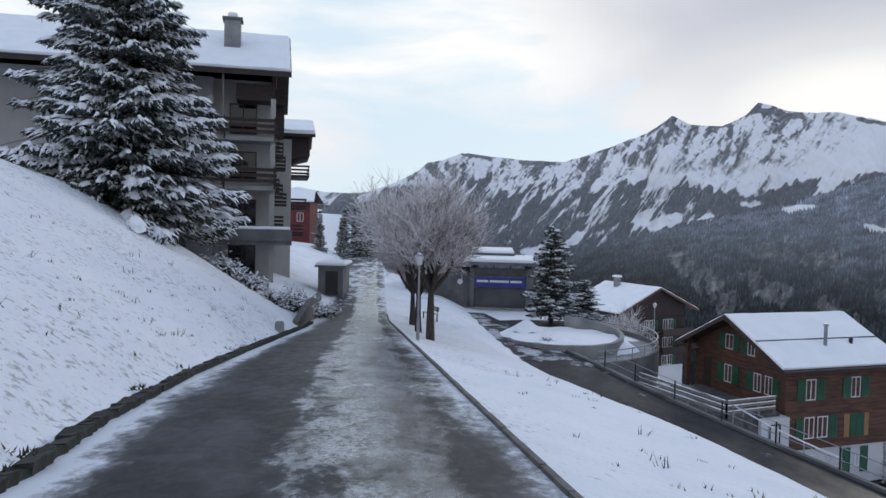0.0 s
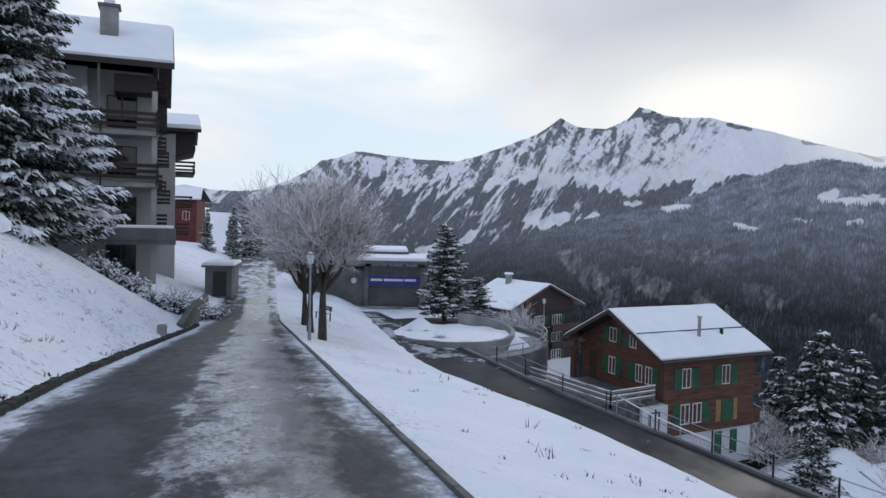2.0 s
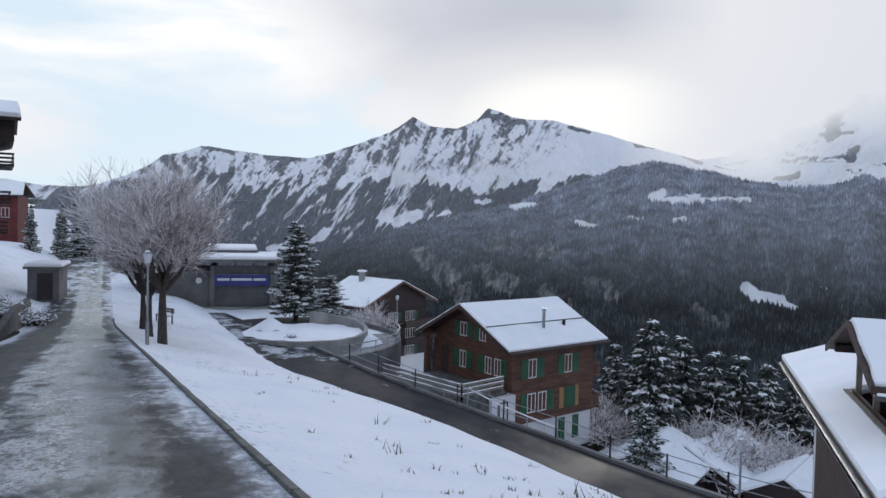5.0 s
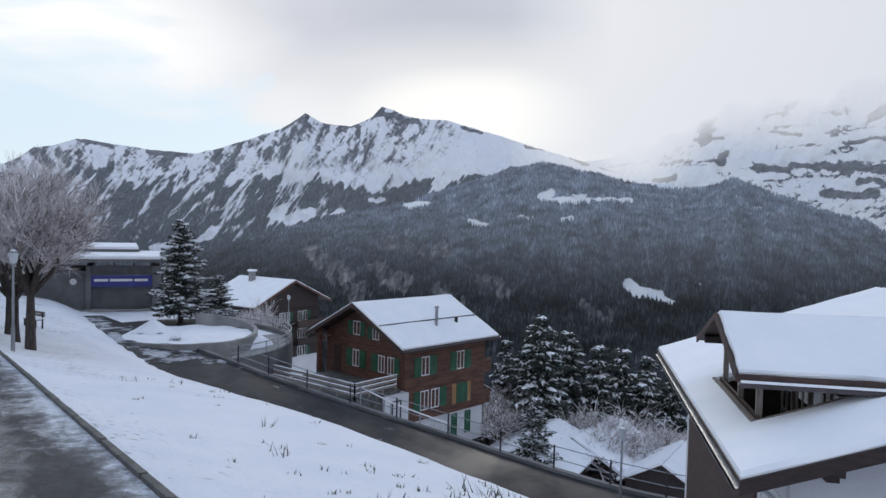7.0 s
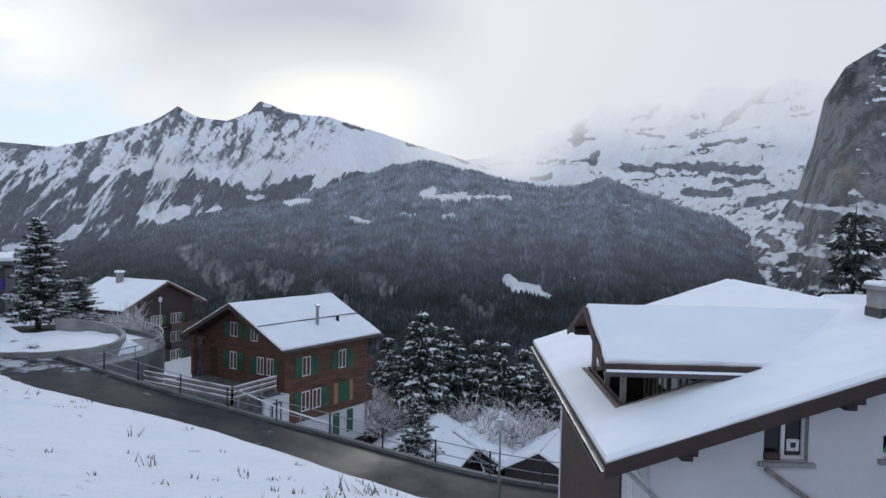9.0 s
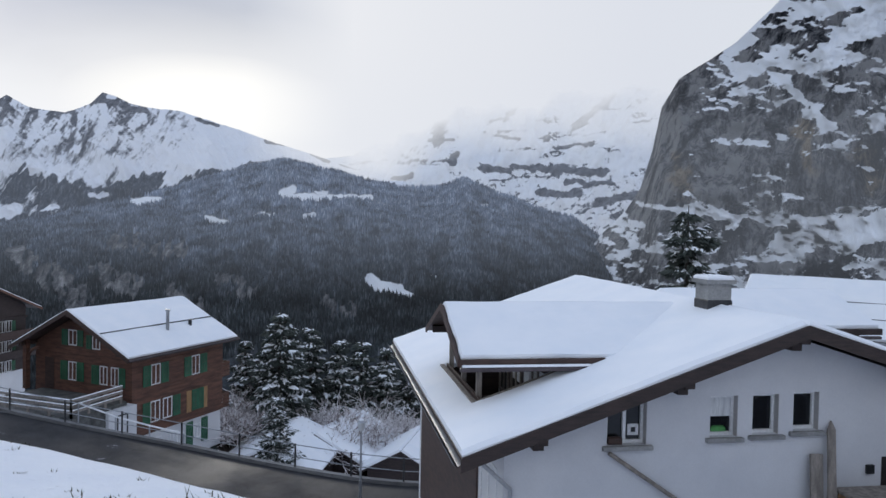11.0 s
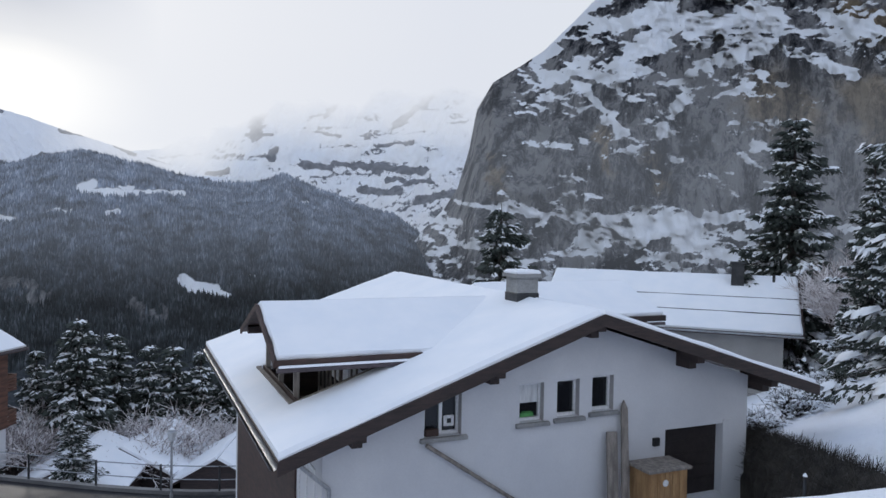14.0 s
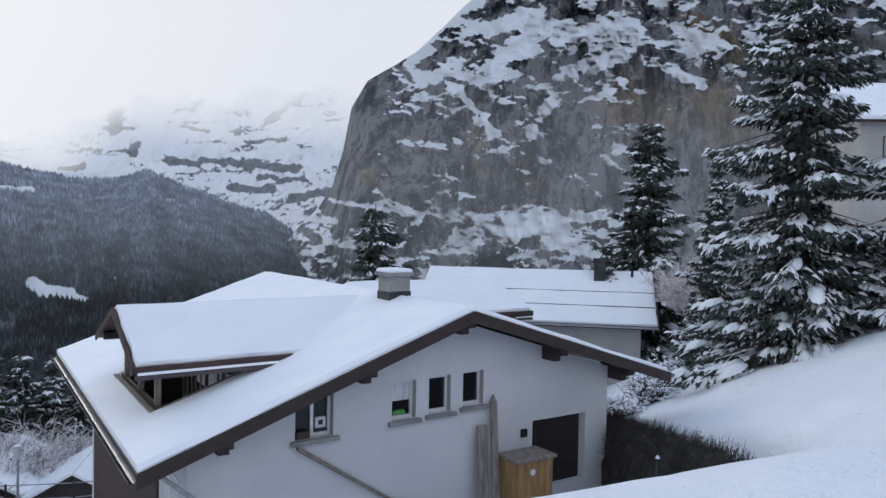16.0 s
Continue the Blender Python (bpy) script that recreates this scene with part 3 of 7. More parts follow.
LOW_LINE = [(1.5, 66.0, -6.6), (5.0, 52.0, -6.7), (8.6, 43.0, -7.4), (12.6, 37.2, -8.5), (16.2, 31.8, -9.3), (18.2, 26.8, -9.6), (20.4, 21.5, -9.7), (25.5, 16.5, -9.9), (36, 12, -10.4)]


def low_line(steps=90):
    """The middle of the lower road, evenly stepped: places and sideways directions."""
    p = np.array(LOW_LINE)
    s = np.concatenate([[0], np.cumsum(np.hypot(np.diff(p[:, 0]), np.diff(p[:, 1])))])
    t = np.linspace(0, s[-1], steps)
    q = np.stack([np.interp(t, s, p[:, k]) for k in range(3)], -1)
    for _ in range(14):
        q[1:-1] = (q[:-2] + 2 * q[1:-1] + q[2:]) / 4
    d = np.gradient(q[:, :2], axis=0)
    d /= np.linalg.norm(d, axis=1)[:, None]
    return q, np.stack([-d[:, 1], d[:, 0]], -1), t


LOW_Q, LOW_SIDE, LOW_T = low_line()


def land(x, y):
    x, y = np.asarray(x, float), np.asarray(y, float)
    rz, xr, xl = road_z(y), road_right(y), road_left(y)
    # the steep meadow above the road, which ends at the flats
    w = xl - x
    steep = np.where(w < 10, 0.62 * w, 6.2 + 0.28 * (w - 10)) + 0.10 * wave(x, y, 3.0, 5)
    flats = np.minimum(0.35 * w, 1.6 + 0.10 * w)
    up = rz - 0.03 + blend(steep, flats, 35.0, 40.5, y + 0.12 * np.maximum(w - 3, 0)) * np.clip(w, 0, 1)
    up = np.where(y > 40, np.minimum(up, np.maximum(-2.5 + 0.04 * (w - 4), rz)), up)
    # the bank below the road
    w = x - xr
    k = np.interp(y, [-20, 0, 9, 17, 30, 44], [0.05, 0.095, 0.235, 0.195, 0.215, 0.17])
    lip = 5.6
    fall = np.where(w < lip, k * w, k * lip + (w - lip) * np.interp(w, [5.6, 9, 14], [0.42, 0.52, 0.6]))
    down = rz - 0.03 - fall - 0.05 * np.clip(w, 0, 1)
    # the country lower down
    d2 = np.full(x.shape, 1e9)
    lz = np.zeros(x.shape)
    sgn = np.zeros(x.shape)
    for q, side in zip(LOW_Q, LOW_SIDE):
        d = (x - q[0]) ** 2 + (y - q[1]) ** 2
        near = d < d2
        d2 = np.where(near, d, d2)
        lz = np.where(near, q[2], lz)
        sgn = np.where(near, (x - q[0]) * side[0] + (y - q[1]) * side[1], sgn)
    dist = np.sqrt(d2)
    below = lz - 0.05 - np.where(sgn > 2.6, np.interp(dist, [2.6, 4.5, 12, 60, 200, 600], [0.0, 1.6, 5.0, 27, 110, 320]), 0.0)
    plaza = -6.75 + 0 * x
    far = np.hypot(x, y)
    low = np.where((x < 17) & (y > 47), np.maximum(below, blend(plaza - 8, plaza, 47, 52, y) - 1.2 * np.maximum(x - 14, 0)), below)
    low = np.where(y > 78, low - 0.22 * (y - 78), low)
    out = np.maximum(down, low)
    # the yard of the white house, and the snowed hill behind it
    yard = np.maximum(down, -4.95 - 4.8 * np.clip((y - 0.8 * (22 - x) + 1.0) / 7.0, 0, 1) * (x < 60))
    hill = -4.25 - 0.10 * (x - 22.6) - 0.46 * (y - 1.5) + 0.12 * wave(x, y, 5.0, 9)
    hill = np.minimum(hill, 4 + 0.1 * (x - 20))
    inside = (x > 9.5) & (x - 9.5 > -(y - 12)) & (y < 11)
    cut = (-0.41 * (x - 22.6) + (y - 1.5)) 
    yard = np.where(cut < 0.0, np.maximum(yard, blend(yard, hill, 0.0, 0.7, -cut)), yard)
    out = np.where((y < 13) & (w > lip - 0.5), np.maximum(down, np.where(y < 9, yard, blend(yard, low, 9, 13, y))), out)
    # a drift on the lip of the bank
    out = out + 0.45 * np.exp(-((x - 9.0) / 2.0) ** 2 / 2 - ((y + 2.0) / 1.5) ** 2 / 2) * (w > 0)
    valley = blend(out, -330 + 0 * x, 90, 620, far)
    z = np.where(w > 0, np.where(far > 90, valley, out), rz - 0.03)
    z = np.where(x < xl, blend(up, np.minimum(up, -330 + 0.9 * np.maximum(-x - 60, 0)), 120, 620, y + 0 * x), z)
    z = np.where((y > 110) & (x >= xl) & (w <= 0), blend(rz, -330 + 0 * x, 110, 620, y), z)
    return z + np.where((w > 1.0) | (x < xl - 1.0), 0.05 * wave(x, y, 1.7, 3), 0)


def stretched(fine, a, b, far):
    near = np.arange(a, b + 0.01, fine)
    lo = a - np.geomspace(fine * 1.6, far + a, 46)[::-1]
    hi = b + np.geomspace(fine * 1.6, far - b, 46)
    return np.concatenate([lo, near, hi])


gx, gy = np.meshgrid(stretched(0.42, -24, 46, 4600), stretched(0.42, -14, 66, 4600))
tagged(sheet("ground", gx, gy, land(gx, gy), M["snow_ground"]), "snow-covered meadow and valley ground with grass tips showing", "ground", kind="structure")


def ribbon(name, left, right, z, material, label, along):
    """A strip between two edges given as arrays of places, 7 points wide."""
    f = np.linspace(0, 1, 9)
    xs = left[:, :1] * (1 - f) + right[:, :1] * f
    ys = left[:, 1:2] * (1 - f) + right[:, 1:2] * f
    zs = z[:, None] + 0.05 * (1 - (2 * f - 1) ** 2)[None]
    uv = (np.broadcast_to(f, xs.shape), np.broadcast_to(along[:, None], xs.shape))
    return tagged(sheet(name, xs, ys, zs, material, uv), label, "road", kind="structure")


ry = np.concatenate([np.arange(-30, 60, 0.5), np.arange(60, 120, 2.0)])
ribbon("road", np.stack([road_left(ry) - 0.05, ry], -1), np.stack([road_right(ry) + 0.02, ry], -1), road_z(ry), M["road"], "wet asphalt lane with slush along its edges, sloping downhill", ry)
ribbon("lower_road", LOW_Q[:, :2] + LOW_SIDE * 2.5, LOW_Q[:, :2] - LOW_SIDE * 2.5, LOW_Q[:, 2], M["low_road"], "damp dark asphalt lane below the snowy bank", LOW_T)


# ---- mountains ----
def mountain(name, label, material, crest, r_foot, r_crest, z_foot, cols, rows, relief, ribs, seed, bulge=1.0, skew=0.5, rugged=0.0, paint=None):
    """A mountainside: crest gives (azimuth, elevation) knots of its skyline; ribs run down its face, leaning by skew.
    rugged breaks it into crags and ledges; paint gives what covers it: masks by name from azimuth, elevation and skyline."""
    az0, az1 = crest[0][0], crest[-1][0]
    az = np.linspace(az0, az1, cols)[None]
    v = np.linspace(0, 1.12, rows)[:, None]
    at = np.array(crest)
    profile = np.interp(az, at[:, 0], at[:, 1])
    top = np.tan(np.radians(profile)) * r_crest
    metres = np.radians(az) * r_crest
    top = top + relief * 0.22 * wave(metres, 0 * metres, 130, seed + 1, 5)
    vv = np.minimum(v, 1.0)
    z = z_foot + (top - z_foot) * vv ** bulge - np.maximum(v - 1, 0) * 900
    deep = (r_crest - r_foot)
    fade = np.sin(np.pi * np.clip(vv, 0, 1) ** 0.9) ** 0.55
    lean = metres + skew * deep * v
    rib = 1 - np.abs(wave(lean + 70 * wave(metres, v * 900, 300, seed + 4), v * deep * 0.35, ribs, seed + 2, 5))
    spur = 1 - np.abs(wave(lean, v * deep * 0.6, ribs * 0.33, seed + 9, 4))
    lumps = wave(metres, v * deep, 360, seed + 3, 5)
    detail = wave(metres, v * deep, 55, seed + 5, 4)
    z = z + fade * (relief * (rib - 0.75) * 1.6 + relief * 0.5 * lumps + relief * 0.6 * (spur - 0.75))
    r = r_foot + deep * v - fade * (relief * 1.0 * (rib - 0.7) + relief * 0.5 * (spur - 0.7) + relief * 0.30 * detail)
    if rugged:
        dip = z + 0.22 * metres + 40 * lumps
        beds = wave(metres * 0.32 + 20, dip, 46, seed + 6, 4)
        crags = 1 - np.abs(wave(metres + 0.5 * z, z * 0.6, 150, seed + 7, 5))
        chips = wave(metres * 0.8, dip * 1.3, 19, seed + 8, 3)
        patchy = np.clip(0.45 + 1.3 * wave(metres, z, 260, seed + 12, 3), 0.05, 1.2)
        big = 1 - np.abs(wave(metres - 0.35 * z, z * 0.5, 320, seed + 13, 4))
        r = r - fade * rugged * (1.5 * beds * patchy ** 2 + 2.2 * (crags - 0.75) + 4.2 * (big - 0.75) + 0.25 * chips)
    xs, ys = r * np.sin(np.radians(az)), r * np.cos(np.radians(az))
    ob = sheet(name, xs, ys, z, material, (np.broadcast_to(metres / 1000, z.shape), np.broadcast_to(v, z.shape)))
    el = np.degrees(np.arctan2(z - 1.8, np.hypot(xs, ys)))
    wide = np.broadcast_to(az, z.shape)
    masks = paint(wide, el, np.broadcast_to(profile, z.shape)) if paint else {}
    for mask, values in masks.items():
        ob.data.attributes.new(mask, "FLOAT", "POINT").data.foreach_set("value", np.ascontiguousarray(values, dtype=np.float32).ravel())
    tagged(ob, label, "mountain", kind="structure")
    return xs, ys, z, masks


def stroke(a, e, line):
    """A soft frayed streak on a mountainside, from (a0, e0) to (a1, e1) in degrees, with its half width."""
    a0, e0, a1, e1, half = line
    da, de = a1 - a0, e1 - e0
    f = np.clip(((a - a0) * da + (e - e0) * de) / (da * da + de * de + 1e-9), 0, 1)
    return np.exp(-(((a - a0 - f * da) ** 2 + (e - e0 - f * de) ** 2) / half ** 2))


def strokes(a, e, lines, seed, fray=0.35):
    """Many streaks, their edges frayed by noise."""
    wa = a + fray * wave(a, e, 0.9, seed, 4)
    we = e + fray * wave(a, e, 0.7, seed + 5, 4)
    total = np.zeros(a.shape)
    for line in lines:
        total = np.maximum(total, stroke(wa, we, line))
    return total


def slanted(a, e, angle, along, across, seed, octaves=5, warp=0.4):
    """Noise drawn out along a direction; angle in degrees above the horizontal."""
    c, s_ = math.cos(radians(angle)), math.sin(radians(angle))
    wa = a + warp * wave(a, e, 1.6, seed + 40, 3)
    we = e + warp * wave(a, e, 1.3, seed + 41, 3)
    return wave((wa * c + we * s_) / along, (we * c - wa * s_) / across, 1.0, seed, octaves)


def ridge_cover(a, e, crest):
    """Snow above a wavering tree line with ribs and teeth of rock; woods below with leaning gullies and a few fields."""
    deep = crest - e
    line = np.interp(a, [-14, 1, 10, 18, 22, 28, 34, 40], [0.8, 2.7, 3.1, 3.0, 2.4, 3.0, 4.6, 3.0]) + 1.3 * slanted(a, e, 58, 1.6, 0.6, 301, 4)
    above = np.clip((e - line) / 0.5 + 0.5, 0, 1)
    ribs = 1 - 2.2 * np.abs(slanted(a, e, 58, 2.6, 0.62, 302))
    teeth = slanted(a, e, 62, 0.9, 0.34, 303, 4)
    rocky = np.interp(a, [-8, 0, 6, 14, 18, 24, 27, 31, 50], [0.5, 0.45, 0.5, 0.62, 0.62, 0.72, 0.35, 0.05, 0.0]) * np.clip(1.25 - 0.22 * deep, 0.4, 1)
    high = 0.76 - 0.60 * rocky * ribs - 0.95 * rocky * np.clip(teeth, -0.2, 1) - 0.5 * rocky * np.clip(slanted(a, e, 40, 0.35, 0.16, 308, 4), 0, 1)
    crags = 1 - 2.4 * np.abs(slanted(a, e, -38, 0.75, 0.30, 309, 5, 0.3))
    high = high - 0.34 * rocky * crags + 0.10 * rocky
    edge = strokes(a, e, [(-1.2, 4.2, -0.2, 3.4, 0.25), (17.0, 7.8, 17.6, 7.3, 0.14), (22.7, 8.6, 24.0, 8.2, 0.16), (24.6, 8.1, 26.2, 7.9, 0.16), (20.4, 7.3, 21.2, 7.4, 0.16), (6.0, 4.75, 8.6, 4.6, 0.14),
                          (1.4, 5.2, 3.6, 4.85, 0.13), (29.5, 7.6, 31.0, 7.2, 0.12), (38.0, 5.3, 39.4, 4.9, 0.16), (40.3, 4.7, 41.8, 4.3, 0.15), (34.6, 6.2, 36.0, 5.9, 0.10)], 304, 0.22)
    high = high - 0.9 * edge
    gully = 1 - 2.8 * np.abs(slanted(a, e, 56, 4.4, 0.62, 305, 4, 0.3))
    low = 0.0 + 0.70 * gully * np.interp(e, [-3.5, -1.5, 0.5, 2.0], [0.0, 0.55, 0.9, 1.0]) * np.interp(a, [-6, 0, 14, 22, 30], [0.3, 1.0, 0.95, 0.65, 0.5]) + 0.40 * slanted(a, e, 54, 1.2, 0.26, 306) - 0.25 * np.clip((a - 19) / 4, 0, 1)
    field = strokes(a, e, [(16.0, -0.15, 17.9, 0.55, 0.34), (15.0, 0.3, 15.6, 0.8, 0.28), (19.4, 0.5, 20.4, 0.8, 0.13), (22.6, 1.55, 23.3, 1.75, 0.24), (6.4, -2.3, 9.2, -1.9, 0.30), (9.6, -1.8, 10.8, -1.1, 0.26), (11.9, -2.6, 12.6, -2.4, 0.14), (25.0, 1.2, 26.2, 1.3, 0.18)], 307, 0.3)
    low = low + 1.1 * field
    return {"lying_snow": low * (1 - above) + high * above, "wood": np.clip((line + 0.5 - e) / 0.7, 0, 1)}


def hills_cover(a, e, crest):
    return {"lying_snow": 0.55 - 0.9 * np.clip(slanted(a, e, 30, 1.6, 0.35, 311), -0.3, 1) - 0.5 * np.clip(1.0 - e, 0, 1), "wood": np.clip(1.2 - e, 0, 1)}


def glacier_cover(a, e, crest):
    """Clean snowfields; long thin bands of rock, a pinnacle half in cloud, broken ground low down by the great wall."""
    bands = slanted(a, e, 4, 2.2, 0.26, 321, 5, 0.25)
    lay = 0.66 - 0.50 * np.clip(bands - 0.12, 0, 1) - 0.5 * np.clip(slanted(a, e, 20, 0.8, 0.3, 322), 0, 1) * np.clip((4.8 - e) / 3, 0, 1)
    rock = strokes(a, e, [(48.05, 6.7, 48.05, 9.6, 0.42), (47.2, 6.75, 49.0, 6.75, 0.14), (49.15, 5.15, 49.2, 5.5, 0.30), (51.4, 4.7, 53.6, 4.45, 0.20), (53.8, 4.8, 55.0, 4.6, 0.16), (55.4, 4.6, 60.8, 4.4, 0.26), (58.6, 7.9, 61.4, 10.2, 0.26),
                          (56.0, 2.85, 59.0, 2.7, 0.22), (60.6, 2.1, 63.2, 2.7, 0.26), (53.2, 8.3, 54.4, 9.8, 0.20), (52.3, 7.0, 54.4, 6.95, 0.09), (57.0, 6.3, 60.0, 6.6, 0.10), (58.0, 3.6, 61.5, 3.6, 0.13), (44.5, 3.6, 46.0, 3.9, 0.16)], 323, 0.28)
    return {"lying_snow": lay - 0.72 * rock * np.clip(1.25 - 0.06 * e, 0.4, 1)}


def wood_cover(a, e, crest):
    """Snowed clearings and bare crags in the fir wood."""
    open_ = strokes(a, e, [(36.0, 2.1, 42.7, 2.05, 0.26), (36.0, 2.2, 36.7, 2.7, 0.40), (30.5, 0.2, 31.7, -0.05, 0.28), (37.7, 0.5, 38.3, 0.55, 0.28), (42.9, -4.3, 43.5, -4.9, 0.5), (43.6, -4.8, 45.2, -5.1, 0.5), (45.2, -5.1, 46.2, -5.5, 0.3), (51.3, 1.65, 51.9, 1.65, 0.16),
                           (33.6, 0.5, 35.2, 0.6, 0.14), (25.2, 1.3, 27.0, 1.5, 0.26), (38.5, 2.5, 39.3, 2.4, 0.12), (43.2, 1.7, 44.0, 1.4, 0.10), (47.0, -3.9, 48.0, -4.0, 0.10)], 331, 0.30)
    steep = strokes(a, e, [(20.2, -4.2, 21.6, -5.6, 0.9), (17.6, -2.4, 19.0, -3.4, 0.6), (24.5, -1.6, 28.5, -2.4, 0.7), (23.2, -3.6, 25.0, -5.0, 0.7), (31.5, -4.4, 33.5, -5.4, 0.6), (28.0, -5.0, 29.4, -6.2, 0.6), (39.5, -6.0, 41.5, -7.2, 0.5), (54.0, -1.6, 54.3, -4.0, 0.10)], 332, 0.8)
    crag = np.clip(2.4 * steep * (0.50 + 1.6 * slanted(a, e, 70, 0.7, 0.32, 333)), 0, 1)
    return {"lying_snow": open_, "crag": crag}


def wall_cover(a, e, crest):
    """Snow in slanting couloirs and on ledges high up, a bare band below them, a snowed bench at the foot; ochre where rock broke away."""
    down = slanted(a, e, -30, 2.3, 0.62, 341)
    rise = slanted(a, e, 22, 1.7, 0.50, 342)
    ledge = slanted(a, e, -6, 1.0, 0.20, 343, 4)
    amount = np.interp(e, [-8, -2.5, -0.5, 1.0, 2.2, 4.0, 7.5, 9.5, 12, 15, 20], [0.08, 0.06, 0.15, 0.15, -0.04, -0.16, -0.12, -0.02, 0.03, 0.08, 0.14])
    amount = amount - 0.22 * np.clip((a - 86) / 4, 0, 1) * np.clip((13.5 - e) / 3, 0, 1) - 0.25 * np.clip((68.5 - a) / 2, 0, 1) * np.clip((e - 2.5) / 1, 0, 1)
    couloir = strokes(a, e, [(69.6, 12.3, 72.8, 11.1, 0.30), (72.8, 11.1, 76.2, 7.6, 0.42), (71.7, 12.2, 75.9, 11.4, 0.30), (74.4, 15.3, 78.8, 15.8, 0.8), (76.0, 12.4, 78.6, 14.6, 0.8), (80.4, 15.1, 86.5, 15.2, 0.7), (81.3, 11.9, 86.3, 13.2, 0.5),
                             (87.1, 13.1, 91.8, 10.7, 0.28), (82.4, 9.9, 85.2, 10.6, 0.30), (78.8, 7.1, 80.6, 10.0, 0.34), (68.9, 6.4, 72.4, 6.6, 0.26), (63.2, 2.0, 74.8, 0.9, 0.30), (74.8, 0.9, 85.0, 1.0, 0.26), (77.6, -0.3, 81.4, 0.0, 0.8),
                             (74.2, -0.4, 76.0, -0.4, 0.45), (85.5, 6.6, 87.1, 6.0, 0.26), (69.8, 13.4, 74.6, 17.8, 0.55), (88.5, 15.5, 93.0, 13.6, 0.5)], 344, 0.45)
    bare = strokes(a, e, [(80.45, 15.8, 80.25, 11.8, 0.28), (91.3, 8.8, 91.5, 6.0, 0.5), (65.6, 4.0, 66.4, 10.6, 0.7), (72.0, 14.0, 75.0, 13.2, 0.35)], 345, 0.3)
    lay = 0.26 + amount + 0.48 * down + 0.40 * rise + 0.34 * ledge + 0.50 * couloir - 0.45 * bare
    ochre = strokes(a, e, [(86.2, 9.8, 88.2, 8.2, 1.5), (92.4, 9.6, 93.8, 7.4, 1.5), (74.7, 7.4, 74.9, 4.8, 0.5), (66.2, 5.0, 66.6, 3.0, 0.5), (91.0, 15.0, 94.0, 13.0, 0.8), (78.5, 5.5, 79.0, 3.5, 0.5)], 346, 0.9)
    return {"lying_snow": lay, "ochre": np.clip(1.6 * ochre, 0, 1)}


mountain("mountain_far", "distant snowy hills closing the valley", M["ridge"], [(-22, 1.4), (-14, 1.9), (-11.3, 2.3), (-9, 1.9), (-6.5, 2.0), (-3, 2.4), (3, 1.5)],
         3600, 4300, 60, 300, 70, 40, 200, 60, paint=hills_cover)
mountain("mountain_ridge", "long snowy mountain ridge with rock bands above dark woods", M["ridge"],
         [(-14, -2.0), (-10, 0.4), (-6.5, 1.9), (-3.8, 3.0), (-2.1, 3.8), (-1.3, 4.6), (1.3, 5.3), (4.8, 4.9), (9.4, 4.75), (12.7, 5.8), (15.6, 7.0), (17.3, 8.25), (18.6, 7.6), (20.8, 7.4), (22.4, 8.1),
          (23.2, 8.9), (25.2, 8.4), (28.7, 8.1), (31.4, 7.4), (35.4, 6.2), (39.8, 4.9), (44.1, 3.6), (50, 2.5)], 2150, 3500, -330, 1150, 270, 62, 230, 20, 1.25, 0.45, 5.5, ridge_cover)
mountain("mountain_glacier", "snowfields and glacier slopes rising into cloud", M["glacier"],
         [(36, 4.4), (41.3, 5.5), (45.5, 7.5), (48.5, 10.5), (54.2, 11), (58, 10.5), (61.2, 12.0), (66, 12.5), (76, 14)], 2450, 4000, -330, 560, 240, 60, 300, 44, 1.1, -0.3, 10.0, glacier_cover)
wooded_xs, wooded_ys, wooded_zs, wooded_masks = mountain("mountain_wooded", "dusted fir wood on a broad shoulder with crags below", M["wooded"],
         [(4, -6.0), (8, -3.6), (11.6, -2.3), (16.6, -0.6), (21.8, 0.7), (27.1, 2.1), (31.5, 3.7), (35.9, 4.95), (40.3, 4.1), (44.5, 3.0), (48.1, 3.1), (50.1, 3.9), (52.8, 2.6), (55.7, 1.6), (58.5, 1.0), (62, -1.5), (66, -4.5)],
         1050, 2350, -330, 760, 230, 30, 190, 31, 0.72, 0.3, 7.0, wood_cover)
mountain("mountain_cliff", "towering limestone wall with snow on its ledges", M["cliff"],
         [(56.5, -7), (58.5, -3.6), (60.5, -0.6), (62.6, 1.6), (63.6, 3.2), (64.4, 6.0), (65.0, 9.2), (66.2, 11.2), (67.5, 12.1), (70.1, 13.7), (73.6, 17.0), (77.1, 19.5), (86, 21), (95, 20), (104, 17), (113, 14)],
         1620, 2150, -330, 980, 390, 40, 170, 52, 0.80, 0.3, 22.0, wall_cover)


